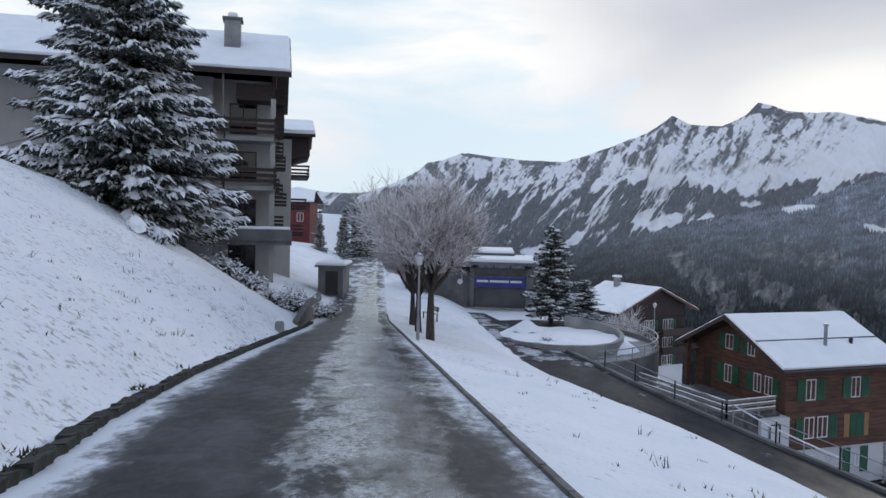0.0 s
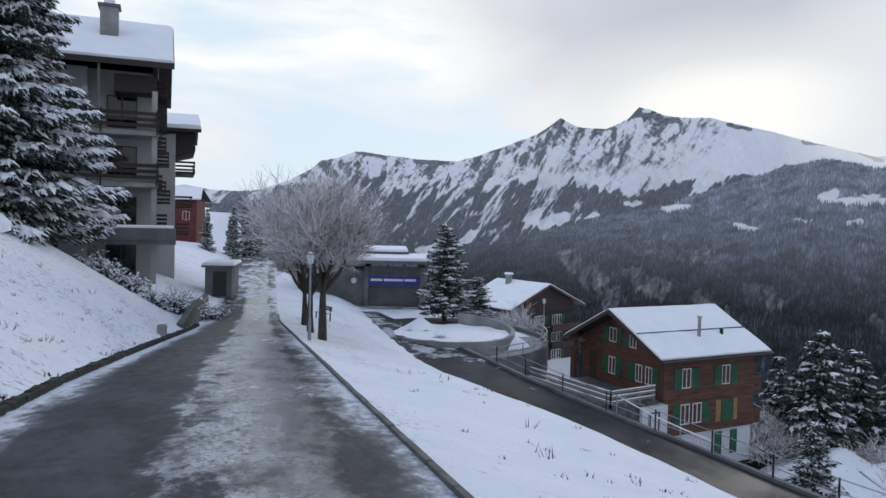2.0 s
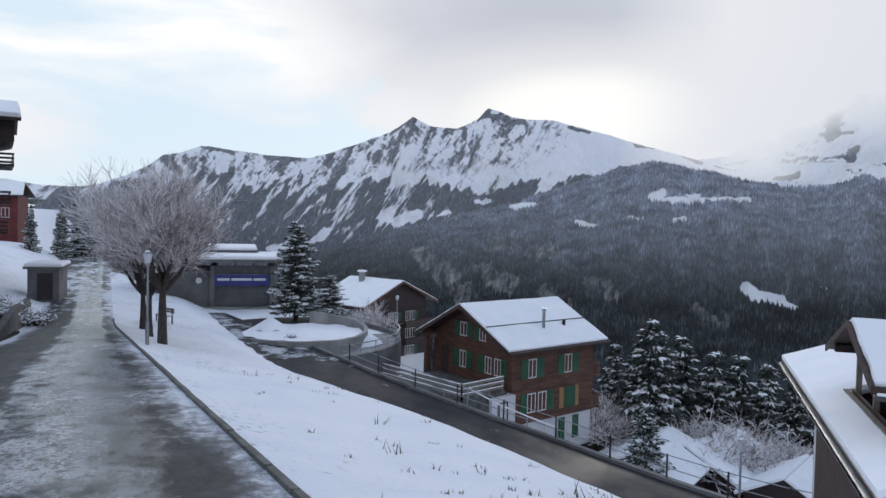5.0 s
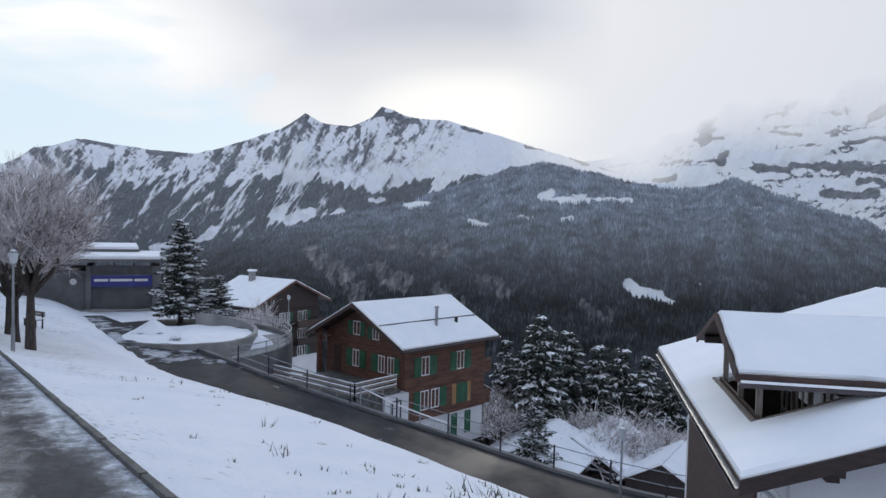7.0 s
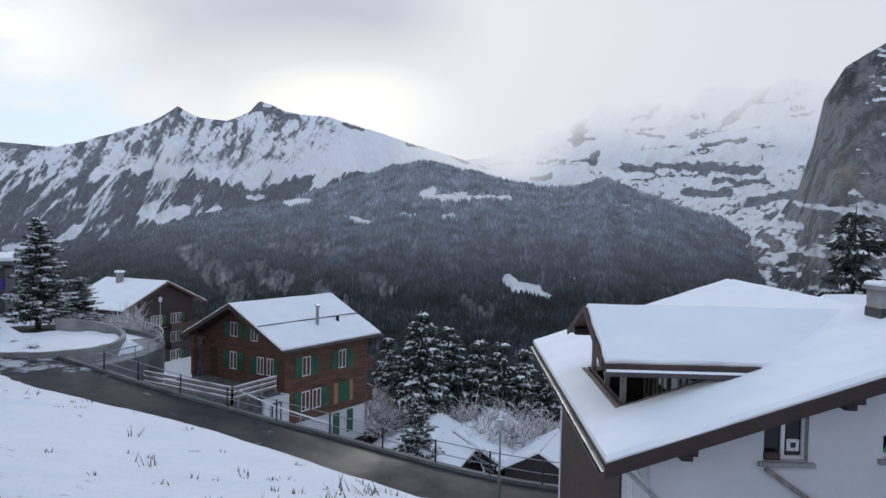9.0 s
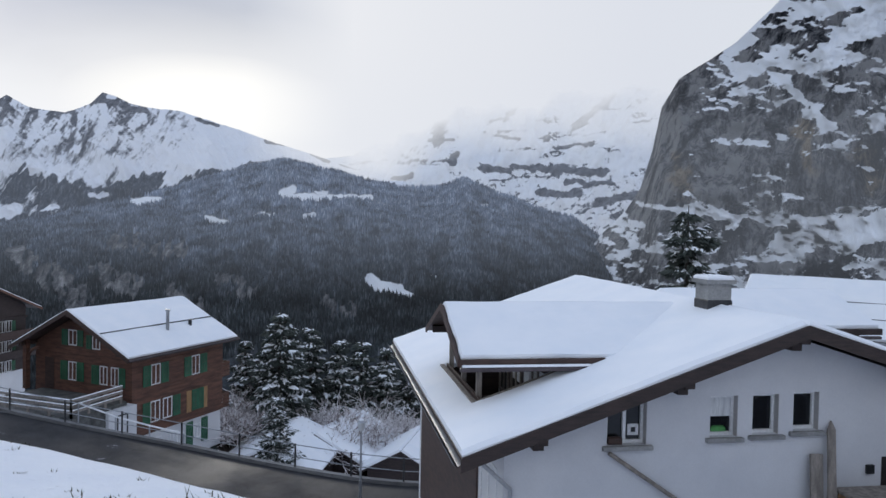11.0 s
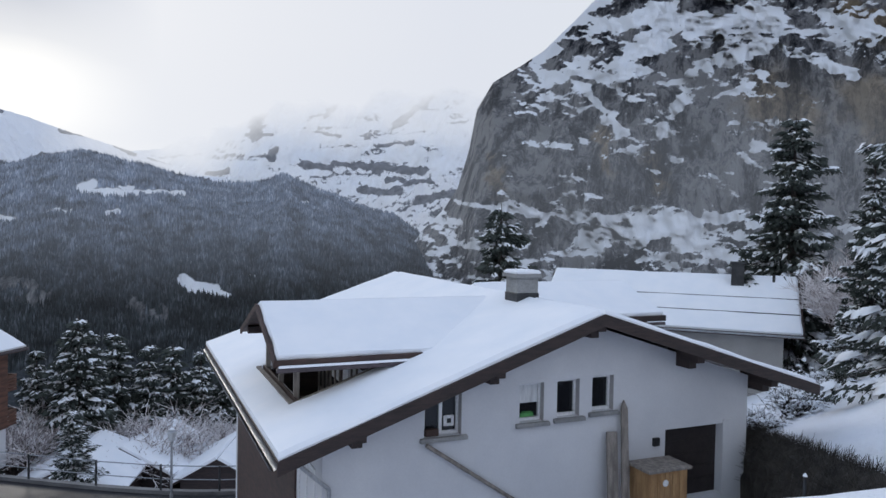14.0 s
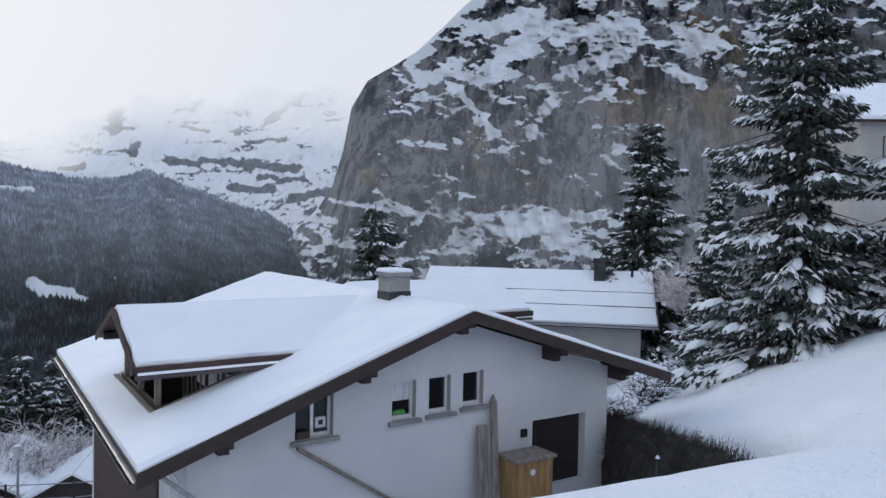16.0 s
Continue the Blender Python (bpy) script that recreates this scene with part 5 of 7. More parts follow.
def chalet(name, m, label, W, L, rise, eave, wall_low, oh_e, oh_g, timber, base_top, base_mat, snow):
    """A timber house. x along the ridge, y across it from the near eave, z from the eave (eave edge at z=0)."""
    t = thing(name, m, label, "house")
    k = rise / (W / 2)
    x0, x1, y0, y1 = oh_g, L - 0.5 * oh_g, oh_e, W - oh_e
    zw = lambda y: k * min(y, W - y) - 0.18
    roof_side(t, [(0, 0, 0), (L, 0, 0), (L, W / 2, rise), (0, W / 2, rise)], 0.10, snow, M["wood_dark"])
    roof_side(t, [(0, W / 2, rise), (L, W / 2, rise), (L, W, 0), (0, W, 0)], 0.10, snow, M["wood_dark"])
    # gable walls of logs: one course per board
    for gx in (x0, x1 - 0.25):
        outline = [(y0, base_top), (y1, base_top), (y1, zw(y1)), (W / 2, zw(W / 2)), (y0, zw(y0))]
        part("gable_wall", Build().prism(outline, 0.25, Matrix(((0, 1, 0, gx), (1, 0, 0, 0), (0, 0, 1, 0), (0, 0, 0, 1)))), timber, t)
    for gy in (y0, y1 - 0.25):
        part("long_wall", Build().box(x0 + 0.252, gy, base_top, x1 - 0.252, gy + 0.25, zw(y0) - 0.02), timber, t)
    part("base", Build().box(x0 + 0.06, y0 + 0.06, wall_low, x1 - 0.06, y1 - 0.06, base_top - 0.004), base_mat, t)
    # log courses stand out as thin battens on the two walls that show
    n = int((zw(y0) - base_top) / 0.24)
    for i in range(n):
        z = base_top + 0.24 * i
        part("log", Build().box(x0 - 0.02, y0 - 0.028, z + 0.015, x1 + 0.02, y0 - 0.002, z + 0.225, None, 0.012), timber, t)
    n = int((zw(W / 2) - base_top) / 0.24)
    for i in range(n):
        z = base_top + 0.24 * i
        ya = max(y0, (z + 0.42) / k) if z + 0.24 > zw(y0) else y0
        if W - 2 * ya > 0.6:
            part("log", Build().box(x0 - 0.030, ya, z + 0.015, x0 - 0.002, W - ya, z + 0.225, None, 0.012), timber, t)
    # roof edge boards
    for (ya, za), (yb, zb) in (((-0.02, 0), (W / 2, rise)), ((W / 2, rise), (W + 0.02, 0))):
        for x in (-0.03, L - 0.02):
            b = Build().add([(x, ya, za - 0.24), (x, yb, zb - 0.24), (x + 0.05, yb, zb - 0.24), (x + 0.05, ya, za - 0.24), (x, ya, za + 0.04), (x, yb, zb + 0.04), (x + 0.05, yb, zb + 0.04), (x + 0.05, ya, za + 0.04)],
                  [(0, 1, 5, 4), (2, 3, 7, 6), (1, 2, 6, 5), (3, 0, 4, 7), (4, 5, 6, 7), (3, 2, 1, 0)])
            part("bargeboard", b, M["wood_dark"], t)
    part("fascia", Build().box(0.03, -0.06, -0.20, L - 0.03, -0.004, 0.02), M["wood_dark"], t)
    part("gutter", Build().box(0.0, -0.19, -0.12, L, -0.065, -0.02, None, 0.03), M["flash"], t)
    for y in (oh_e, W / 2, W - oh_e):
        part("purlin", Build().box(0.05, y - 0.12, zw(y) - 0.22, x0 + 0.2, y + 0.12, zw(y) + 0.02), M["wood_dark"], t)
    return t, k, zw, (x0, x1, y0, y1)


def on_long(x, z, y0):
    return pose(x, y0 - 0.03, z)


def on_gable(y, z, x0):
    """Onto the near gable, x of the window running to smaller y."""
    return Matrix.Translation((x0 - 0.032, y, z)) @ Matrix.Rotation(radians(-90), 4, "Z")


def brown_chalet():
    t, k, zw, (x0, x1, y0, y1) = chalet("chalet", pose(19.93, 41.8, -6.4, 0, 0, 18.95), "red-brown timber chalet with green shutters and a snowy roof", 10.03, 10.0, 2.57, 0, -7.6, 0.9, 1.2, M["wood_red"], -5.15, M["plaster"], 0.13)
    # long front
    for x, z, shut in ((2.70, -2.14, 0.64), (6.28, -2.14, 0.66)):
        window(t, on_long(x, z, y0), 0.80, 1.30, M["white_paint"], 2)
        shutter(t, on_long(x - shut - 0.03, z, y0), shut, 1.3, M["green"])
        shutter(t, on_long(x + 0.83, z, y0), shut, 1.3, M["green"])
    for x in (2.66, 3.72):
        window(t, on_long(x, -4.50, y0), 0.82, 1.34, M["white_paint"], 2)
    shutter(t, on_long(2.02, -4.50, y0), 0.60, 1.34, M["green"])
    shutter(t, on_long(4.58, -4.50, y0), 0.66, 1.34, M["green"])
    shutter(t, on_long(6.34, -4.55, y0), 0.56, 1.40, M["green"])
    shutter(t, on_long(6.91, -4.55, y0), 0.56, 1.40, M["green"])
    part("board", Build().box(5.86, y0 - 0.05, -4.6, 6.30, y0 - 0.031, -3.15), M["wood_light"], t, "paler timber board")
    part("board", Build().box(7.50, y0 - 0.05, -4.6, 7.86, y0 - 0.031, -3.15), M["wood_light"], t, "paler timber board")
    for x in (3.0, 4.4, 6.6):
        window(t, pose(x, y0 + 0.02, -6.55), 0.7, 1.0, M["white_paint"], 2)
    for x in (5.9, 7.36):
        shutter(t, pose(x, y0 + 0.05, -6.9), 0.62, 1.6, M["green"])
    # gable
    for y, z, w, h, a, b in ((6.20, 0.20, 0.78, 1.0, 0.5, 0.5), (4.15, 0.10, 0.66, 0.85, 0.42, 0), (6.20, -2.02, 0.74, 1.2, 0.6, 0.6), (3.52, -2.05, 0.66, 1.18, 0.6, 0), (2.58, -2.05, 0.66, 1.18, 0, 0.5)):
        window(t, on_gable(y, z, x0), w, h, M["white_paint"], 2)
        if a:
            shutter(t, on_gable(y + a + 0.03, z, x0), a, h, M["green"])
        if b:
            shutter(t, on_gable(y - w - 0.03, z, x0), b, h, M["green"])
    # entrance porch at the far corner, with its arched brace
    part("porch_post", Build().box(x0 - 0.9, 8.9, -2.7, x0 - 0.6, 9.2, zw(9.0) + 0.1), M["wood_red"], t)
    part("porch_door", Build().box(x0 - 0.05, 7.45, -2.7, x0 - 0.032, 8.25, -0.7), M["wood_dark"], t)
    brace = Build()
    for i in range(8):
        a0, a1 = math.pi / 2 * i / 8, math.pi / 2 * (i + 1) / 8
        p0 = (x0 - 0.75, 8.9 - 1.0 * (1 - math.cos(a0)), -0.9 + 0.9 * math.sin(a0))
        p1 = (x0 - 0.75, 8.9 - 1.0 * (1 - math.cos(a1)), -0.9 + 0.9 * math.sin(a1))
        brace.tube(p0, p1, 0.09, sides=6)
    part("brace", brace, M["wood_red"], t)
    # balconies on the far end
    for z in (-2.95, -5.20):
        b = part("balcony", Build().box(x1 + 0.002, 1.2, z, x1 + 1.2, 7.0, z + 0.15), M["wood_red"], t)
        for i in range(4):
            part("rail", Build().box(x1 + 1.15, 1.2, z + 0.2 + 0.22 * i, x1 + 1.2, 7.0, z + 0.38 + 0.22 * i), M["wood_red"], b)
            part("rail", Build().box(x1 + 0.01, 1.2, z + 0.2 + 0.22 * i, x1 + 1.148, 1.25, z + 0.38 + 0.22 * i), M["wood_red"], b)
    # flue, vent and snow guard on the roof
    part("flue", Build().tube((5.0, 1.75, 1.75 * k), (5.0, 1.75, 1.75 * k + 1.35), 0.11).tube((5.0, 1.75, 1.75 * k + 1.352), (5.0, 1.75, 1.75 * k + 1.48), 0.16), M["metal"], t)
    part("vent", Build().tube((7.2, 1.85, 1.85 * k), (7.2, 1.85, 1.85 * k + 0.5), 0.12), M["iron"], t)
    part("snow_guard", Build().tube((0.1, 2.3, 2.3 * k + 0.17), (9.9, 2.3, 2.3 * k + 0.17), 0.045, sides=6), M["iron"], t)
    # the white annexe beneath the terrace
    part("annexe", Build().box(-0.9, 0.5, -7.4, x0 + 0.0, 3.2, -2.95), M["plaster"], t)
    window(t, pose(-0.3, 0.46, -4.6), 0.8, 1.3, M["iron"], 1)


brown_chalet()


def dark_chalet():
    """The farther chalet, gable towards the lane: built with its gable on the near side, y to the right along the gable."""
    a = radians(29.5)
    m = Matrix(((math.cos(a), -math.sin(a), 0, 24.09), (math.sin(a), math.cos(a), 0, 97.4), (0, 0, 1, -10.28), (0, 0, 0, 1)))
    t = thing("chalet", m, "dark brown four-storey chalet with white windows and a snowy roof", "house")
    W, L, rise = 15.59, 11.5, 3.35
    k = rise / (W / 2)
    for q in ([(0, 0, 0), (W / 2, 0, rise), (W / 2, L, rise), (0, L, 0)], [(W / 2, 0, rise), (W, 0, 0), (W, L, 0), (W / 2, L, rise)]):
        roof_side(t, q, 0.12, 0.16, M["wood_black"])
    low, base = -12.5, -8.0
    z1 = lambda x: k * min(x, W - x) - 0.2
    part("gable_wall", Build().prism([(1.6, base), (W - 1.6, base), (W - 1.6, z1(1.6)), (W / 2, z1(W / 2)), (1.6, z1(1.6))], 0.3, pose(0, 1.2, 0)), M["wood_black"], t)
    part("side_wall", Build().box(1.6, 1.502, base, 1.9, L - 0.8, z1(1.6) - 0.02), M["wood_black"], t)
    part("side_wall", Build().box(W - 1.9, 1.502, base, W - 1.6, L - 0.8, z1(1.6) - 0.02), M["wood_black"], t)
    part("back_wall", Build().box(1.9, L - 1.1, base, W - 1.9, L - 0.802, z1(1.6) - 0.02), M["wood_black"], t)
    part("base", Build().box(1.65, 1.25, low, W - 1.65, L - 0.85, base - 0.004), M["plaster"], t)
    for zf in (-0.9, -3.5, -6.1):
        part("beam", Build().box(1.5, 1.02, zf - 0.25, W - 1.5, 1.198, zf - 0.02), M["wood_black"], t)
        for x in (2.4, 3.5, 5.9, 7.0, 9.6, 10.7):
            if zf > -1 and x < 2.5:
                continue
            window(t, pose(x, 1.165, zf - 1.85), 0.95, 1.45, M["white_paint"], 2)
        for x in (4.38, 8.0, 11.6):
            shutter(t, pose(x, 1.19, zf - 1.75), 0.6, 1.25, M["green"])
    part("balcony", Build().box(8.6, 0.1, -3.6, W - 0.9, 1.0, -3.46).box(8.6, 0.1, -3.45, W - 0.9, 0.16, -2.6), M["wood_dark"], t)
    part("balcony", Build().box(8.6, 0.1, -6.2, W - 0.9, 1.0, -6.06).box(8.6, 0.1, -6.05, W - 0.9, 0.16, -5.2), M["wood_black"], t)
    for x in (3.2, 5.0):
        window(t, pose(x, 1.21, -10.2), 1.1, 0.8, M["iron"], 2)
    part("bargeboard", Build().add([(0, -0.05, -0.28), (W / 2, -0.05, rise - 0.28), (W, -0.05, -0.28), (0, -0.05, 0.03), (W / 2, -0.05, rise + 0.03), (W, -0.05, 0.03), (0, -0.003, -0.28), (W / 2, -0.003, rise - 0.28), (W, -0.003, -0.28), (0, -0.003, 0.03), (W / 2, -0.003, rise + 0.03), (W, -0.003, 0.03)],
         [(0, 1, 4, 3), (1, 2, 5, 4), (9, 10, 7, 6), (10, 11, 8, 7), (3, 4, 10, 9), (4, 5, 11, 10), (6, 7, 1, 0), (7, 8, 2, 1)]), M["wood_red"], t)
    ch = part("chimney", Build().box(6.2, 7.2, 2.4, 6.9, 7.9, 4.3), M["concrete"], t)
    part("cap", Build().box(6.05, 7.05, 4.304, 7.05, 8.05, 4.6, None, 0.1), M["snow"], ch)


dark_chalet()


def far_house():
    """The low house behind the white one: its broad snowy slope faces the lane."""
    t = thing("far_house", pose(42.72, 0.65, -3.55, 0, 0, 96.0), "cream plastered house with a broad snow-covered roof", "house")
    L, W, rise = 14.2, 9.0, 2.75
    roof_side(t, [(0, 0, 0), (0, -W / 2, rise), (L, -W / 2, rise), (L, 0, 0)], 0.12, 0.16, M["wood_dark"])
    roof_side(t, [(0, -W / 2, rise), (0, -W, 0), (L, -W, 0), (L, -W / 2, rise)], 0.12, 0.16, M["wood_dark"])
    k = rise / (W / 2)
    m = Matrix(((0, 1, 0, 0.9), (1, 0, 0, 0), (0, 0, 1, 0), (0, 0, 0, 1)))
    part("wall", Build().prism([(-W + 0.8, -6), (-0.8, -6), (-0.8, 0.8 * k - 0.2), (-W / 2, rise - 0.2), (-W + 0.8, 0.8 * k - 0.2)], L - 1.8, m), M["grey_plaster"], t)
    part("fascia", Build().box(0, 0.004, -0.16, L, 0.06, 0.03), M["wood_dark"], t)
    part("gutter", Build().box(0, 0.065, -0.10, L, 0.16, 0.0, None, 0.02), M["metal"], t)
    part("gable_board", Build().prism([(-W, -0.25), (-W / 2, rise - 0.25), (0, -0.25), (0, 0.03), (-W / 2, rise + 0.03), (-W, 0.03)], 0.05, Matrix(((0, 1, 0, -0.054), (1, 0, 0, 0), (0, 0, 1, 0), (0, 0, 0, 1)))), M["wood_dark"], t)
    for y in (-1.3, -2.5):
        part("snow_guard", Build().tube((0.1, y, -y * k + 0.18), (L - 0.1, y, -y * k + 0.18), 0.03, sides=6), M["iron"], t)
    ch = part("chimney", Build().box(2.9, -4.1, 1.9, 3.6, -3.4, 3.55), M["iron"], t, "dark sheet-metal chimney")
    part("cap", Build().box(2.82, -4.18, 3.554, 3.68, -3.32, 3.66, None, 0.02), M["iron"], ch)
    part("vent", Build().tube((1.3, -3.9, 2.3), (1.3, -3.9, 2.95), 0.08), M["iron"], t)


far_house()


def block(bx, by, rz, label):
    """The apartment house above the lane: five balconied storeys under a snowy roof. x to the right along its front, y back."""
    t = thing("apartment_house", pose(bx, by, 0, 0, 0, rz), label, "apartment house")
    W, D = 24.0, 13.0
    floors = [-2.3, 0.62, 3.66, 6.66, 9.3]
    part("wall", Build().box(-W, 1.6, -4.5, -3.9, D, 10.4), M["grey_plaster"], t)
    part("wall", Build().box(-3.896, 2.1, -4.5, -0.35, D, 10.4), M["grey_plaster"], t)
    for x in (-0.35, -4.05):
        for z0, z1 in zip(floors[:-1], floors[1:]):
            part("pillar", Build().box(x, 0.12, z0 + 0.02, x + 0.30, 0.42, z1 - 0.27), M["grey_plaster"], t)
    for i, z in enumerate(floors[1:4]):
        slab = part("balcony", Build().box(-9.0, -0.1, z - 0.26, 0.0, 2.098, z), M["concrete"], t)
        if i > 0:
            for k in range(3):
                part("rail", Build().box(-9.0, -0.16, z + 0.22 + 0.34 * k, 0.02, -0.102, z + 0.42 + 0.34 * k), M["wood_black"], slab)
                part("rail", Build().box(0.004, -0.1, z + 0.22 + 0.34 * k, 0.06, 2.0, z + 0.42 + 0.34 * k), M["wood_black"], slab)
            for x in (-8.9, -6.1, -3.1, -0.12):
                part("post", Build().box(x, -0.22, z - 0.2, x + 0.10, -0.162, z + 1.2), M["wood_black"], slab)
    # the deep planter terrace
    terrace = part("terrace", Build().box(-9.6, -1.4, 0.10, 1.0, -0.104, 0.36).box(-9.6, -1.5, 0.362, 1.0, -1.2, 1.05, None, 0.04), M["dark_concrete"], t)
    part("snow", Build().box(-9.5, -1.48, 1.054, 0.9, -1.22, 1.22, None, 0.08), M["snow"], terrace)
    # glazing behind the balconies
    for z in floors[:4]:
        for x, w in ((-2.9, 1.7), (-6.4, 1.0), (-8.2, 1.0)):
            window(t, pose(x, 2.06 if x > -3.9 else 1.56, z + 0.35), w, 1.9, M["wood_dark"], 2, 0.08)
    part("drain_pipe", Build().tube((-3.2, 0.3, -1.0), (-3.2, 0.3, 10.4), 0.07), M["concrete"], t)
    part("attic_balcony", Build().box(-2.4, 0.2, 8.9, -0.1, 0.26, 9.9).box(-2.4, 0.262, 8.9, -0.1, 2.0, 9.0), M["wood_black"], t)
    # storeys stepping out along the lane side
    for z, out, y0, y1 in ((9.0, 0.55, 1.6, 5.0), (6.2, 0.2, 2.0, 4.0), (6.0, 0.5, 6.0, 9.0), (5.3, 0.7, 9.2, 12.0), (3.3, 0.25, 2.0, 4.0), (3.1, 0.5, 6.0, 9.0), (2.6, 0.8, 9.2, 12.0), (0.9, 0.6, 9.2, 12.0)):
        b = part("side_balcony", Build().box(-0.348, y0, z, out, y1, z + 0.16), M["wood_black"], t)
        for k in range(3):
            part("rail", Build().box(out - 0.05, y0, z + 0.22 + 0.28 * k, out, y1, z + 0.40 + 0.28 * k), M["wood_black"], b)
            part("rail", Build().box(-0.34, y0, z + 0.22 + 0.28 * k, out - 0.054, y0 + 0.05, z + 0.40 + 0.28 * k), M["wood_black"], b)
    part("side_gable", Build().box(-0.30, 3.0, 7.4, 0.5, 8.6, 10.0), M["wood_black"], t)
    # roof: one slope to the valley, with an end gable over the lane
    ez, rise, back = 10.55, 3.5, 5.6
    roof_side(t, [(-W - 0.5, -0.9, ez), (0.85, -0.9, ez), (0.85, back, ez + rise), (-W - 0.5, back, ez + rise)], 0.22, 0.16, M["wood_black"])
    roof_side(t, [(-W - 0.5, back, ez + rise), (0.85, back, ez + rise), (0.85, D + 0.9, ez - 0.4), (-W - 0.5, D + 0.9, ez - 0.4)], 0.22, 0.30, M["wood_black"])
    part("fascia", Build().box(-W - 0.5, -0.98, ez - 0.34, 0.85, -0.904, ez - 0.02), M["wood_black"], t)
    part("end_gable", Build().prism([(1.5, 9.9), (D, 9.9), (D, 10.2), (back, ez + rise - 0.35), (1.5, ez + 0.6)], 0.3, Matrix(((0, 1, 0, -0.34), (1, 0, 0, 0), (0, 0, 1, 0), (0, 0, 0, 1)))), M["wood_black"], t)
    ch = part("chimney", Build().box(-3.3, 2.3, 11.5, -2.3, 3.3, 14.2), M["concrete"], t)
    part("cap", Build().box(-3.42, 2.18, 14.204, -2.18, 3.42, 14.36), M["dark_concrete"], ch)
    part("snow", Build().box(-3.1, 2.5, 14.364, -2.5, 3.1, 14.75, None, 0.12), M["snow"], ch)
    return t


block(-10.35, 44.8, 13, "grey apartment house with dark timber balconies and a snowy roof")


def second_block():
    """The next house along the lane, seen past the first one's edge."""
    t = thing("neighbour_house", pose(-12.6, 60.0, 0, 0, 0, 12), "grey house with dark balconies and a jutting snowy roof", "house")
    part("wall", Build().box(-8, 0, -4.5, 0, 10, 8.2), M["grey_plaster"], t)
    roof_side(t, [(-8.5, -0.8, 8.6), (1.9, -0.8, 8.6), (1.9, 5, 10.2), (-8.5, 5, 10.2)], 0.25, 0.3, M["wood_black"])
    roof_side(t, [(-8.5, 5, 10.2), (1.9, 5, 10.2), (1.9, 10.8, 8.6), (-8.5, 10.8, 8.6)], 0.25, 0.3, M["wood_black"])
    part("gable", Build().prism([(-0.0, 6.6), (1.5, 7.0), (1.5, 8.5), (0.0, 8.5)], 8.0, pose(0, 0.6, 0)), M["wood_black"], t)
    for z, out in ((5.2, 1.5), (2.4, 1.3), (0.2, 1.1)):
        b = part("balcony", Build().box(0.002, 1, z, out, 8, z + 0.15), M["wood_black"], t)
        for k in range(3):
            part("rail", Build().box(0.01, 0.95, z + 0.2 + 0.3 * k, out, 0.998, z + 0.36 + 0.3 * k), M["wood_black"], b)
            part("rail", Build().box(out - 0.06, 1.0, z + 0.2 + 0.3 * k, out, 8, z + 0.36 + 0.3 * k), M["wood_black"], b)


second_block()


def red_house():
    t = thing("red_house", pose(-26.0, 125, -0.6), "dark red boarded house with a snowy roof", "house")
    part("wall", Build().box(-6, 0, -8, 3.0, 8, 4.9), M["red_wall"], t)
    roof_side(t, [(-6.8, -0.9, 5.0), (3.9, -0.9, 5.0), (3.3, 4, 7.0), (-6.8, 4, 7.0)], 0.2, 0.25, M["wood_black"])
    roof_side(t, [(-6.8, 4, 7.0), (3.3, 4, 7.0), (3.9, 8.9, 5.0), (-6.8, 8.9, 5.0)], 0.2, 0.25, M["wood_black"])
    window(t, pose(0.8, -0.04, 1.6), 1.1, 1.5, M["white_paint"], 2)
    window(t, pose(-3.2, -0.04, 1.6), 1.1, 1.5, M["white_paint"], 2)


red_house()


def flat_shed(name, x, y, z, w, d, h, wall, label):
    t = thing(name, pose(x, y, z), label, "shed")
    part("wall", Build().box(0, 0, -0.6, w, d, h), wall, t)
    r = part("roof", Build().box(-0.25, -0.25, h + 0.002, w + 0.25, d + 0.25, h + 0.16), M["dark_concrete"], t)
    part("snow", Build().box(-0.2, -0.2, h + 0.164, w + 0.2, d + 0.2, h + 0.40, None, 0.1), M["snow"], r)
    part("door", Build().box(w * 0.3, -0.04, 0, w * 0.3 + 1.0, -0.002, min(2.0, h - 0.3)), M["door_dark"], t)
    return t


flat_shed("garage_shed", -9.9, 58.0, -4.35, 2.0, 4.0, 2.2, M["dark_concrete"], "small grey garage with a snow-covered flat roof")
flat_shed("shelter", -5.2, 92.0, -4.6, 5.0, 8.0, 2.0, M["red"], "low red shelter with a snow-covered flat roof")


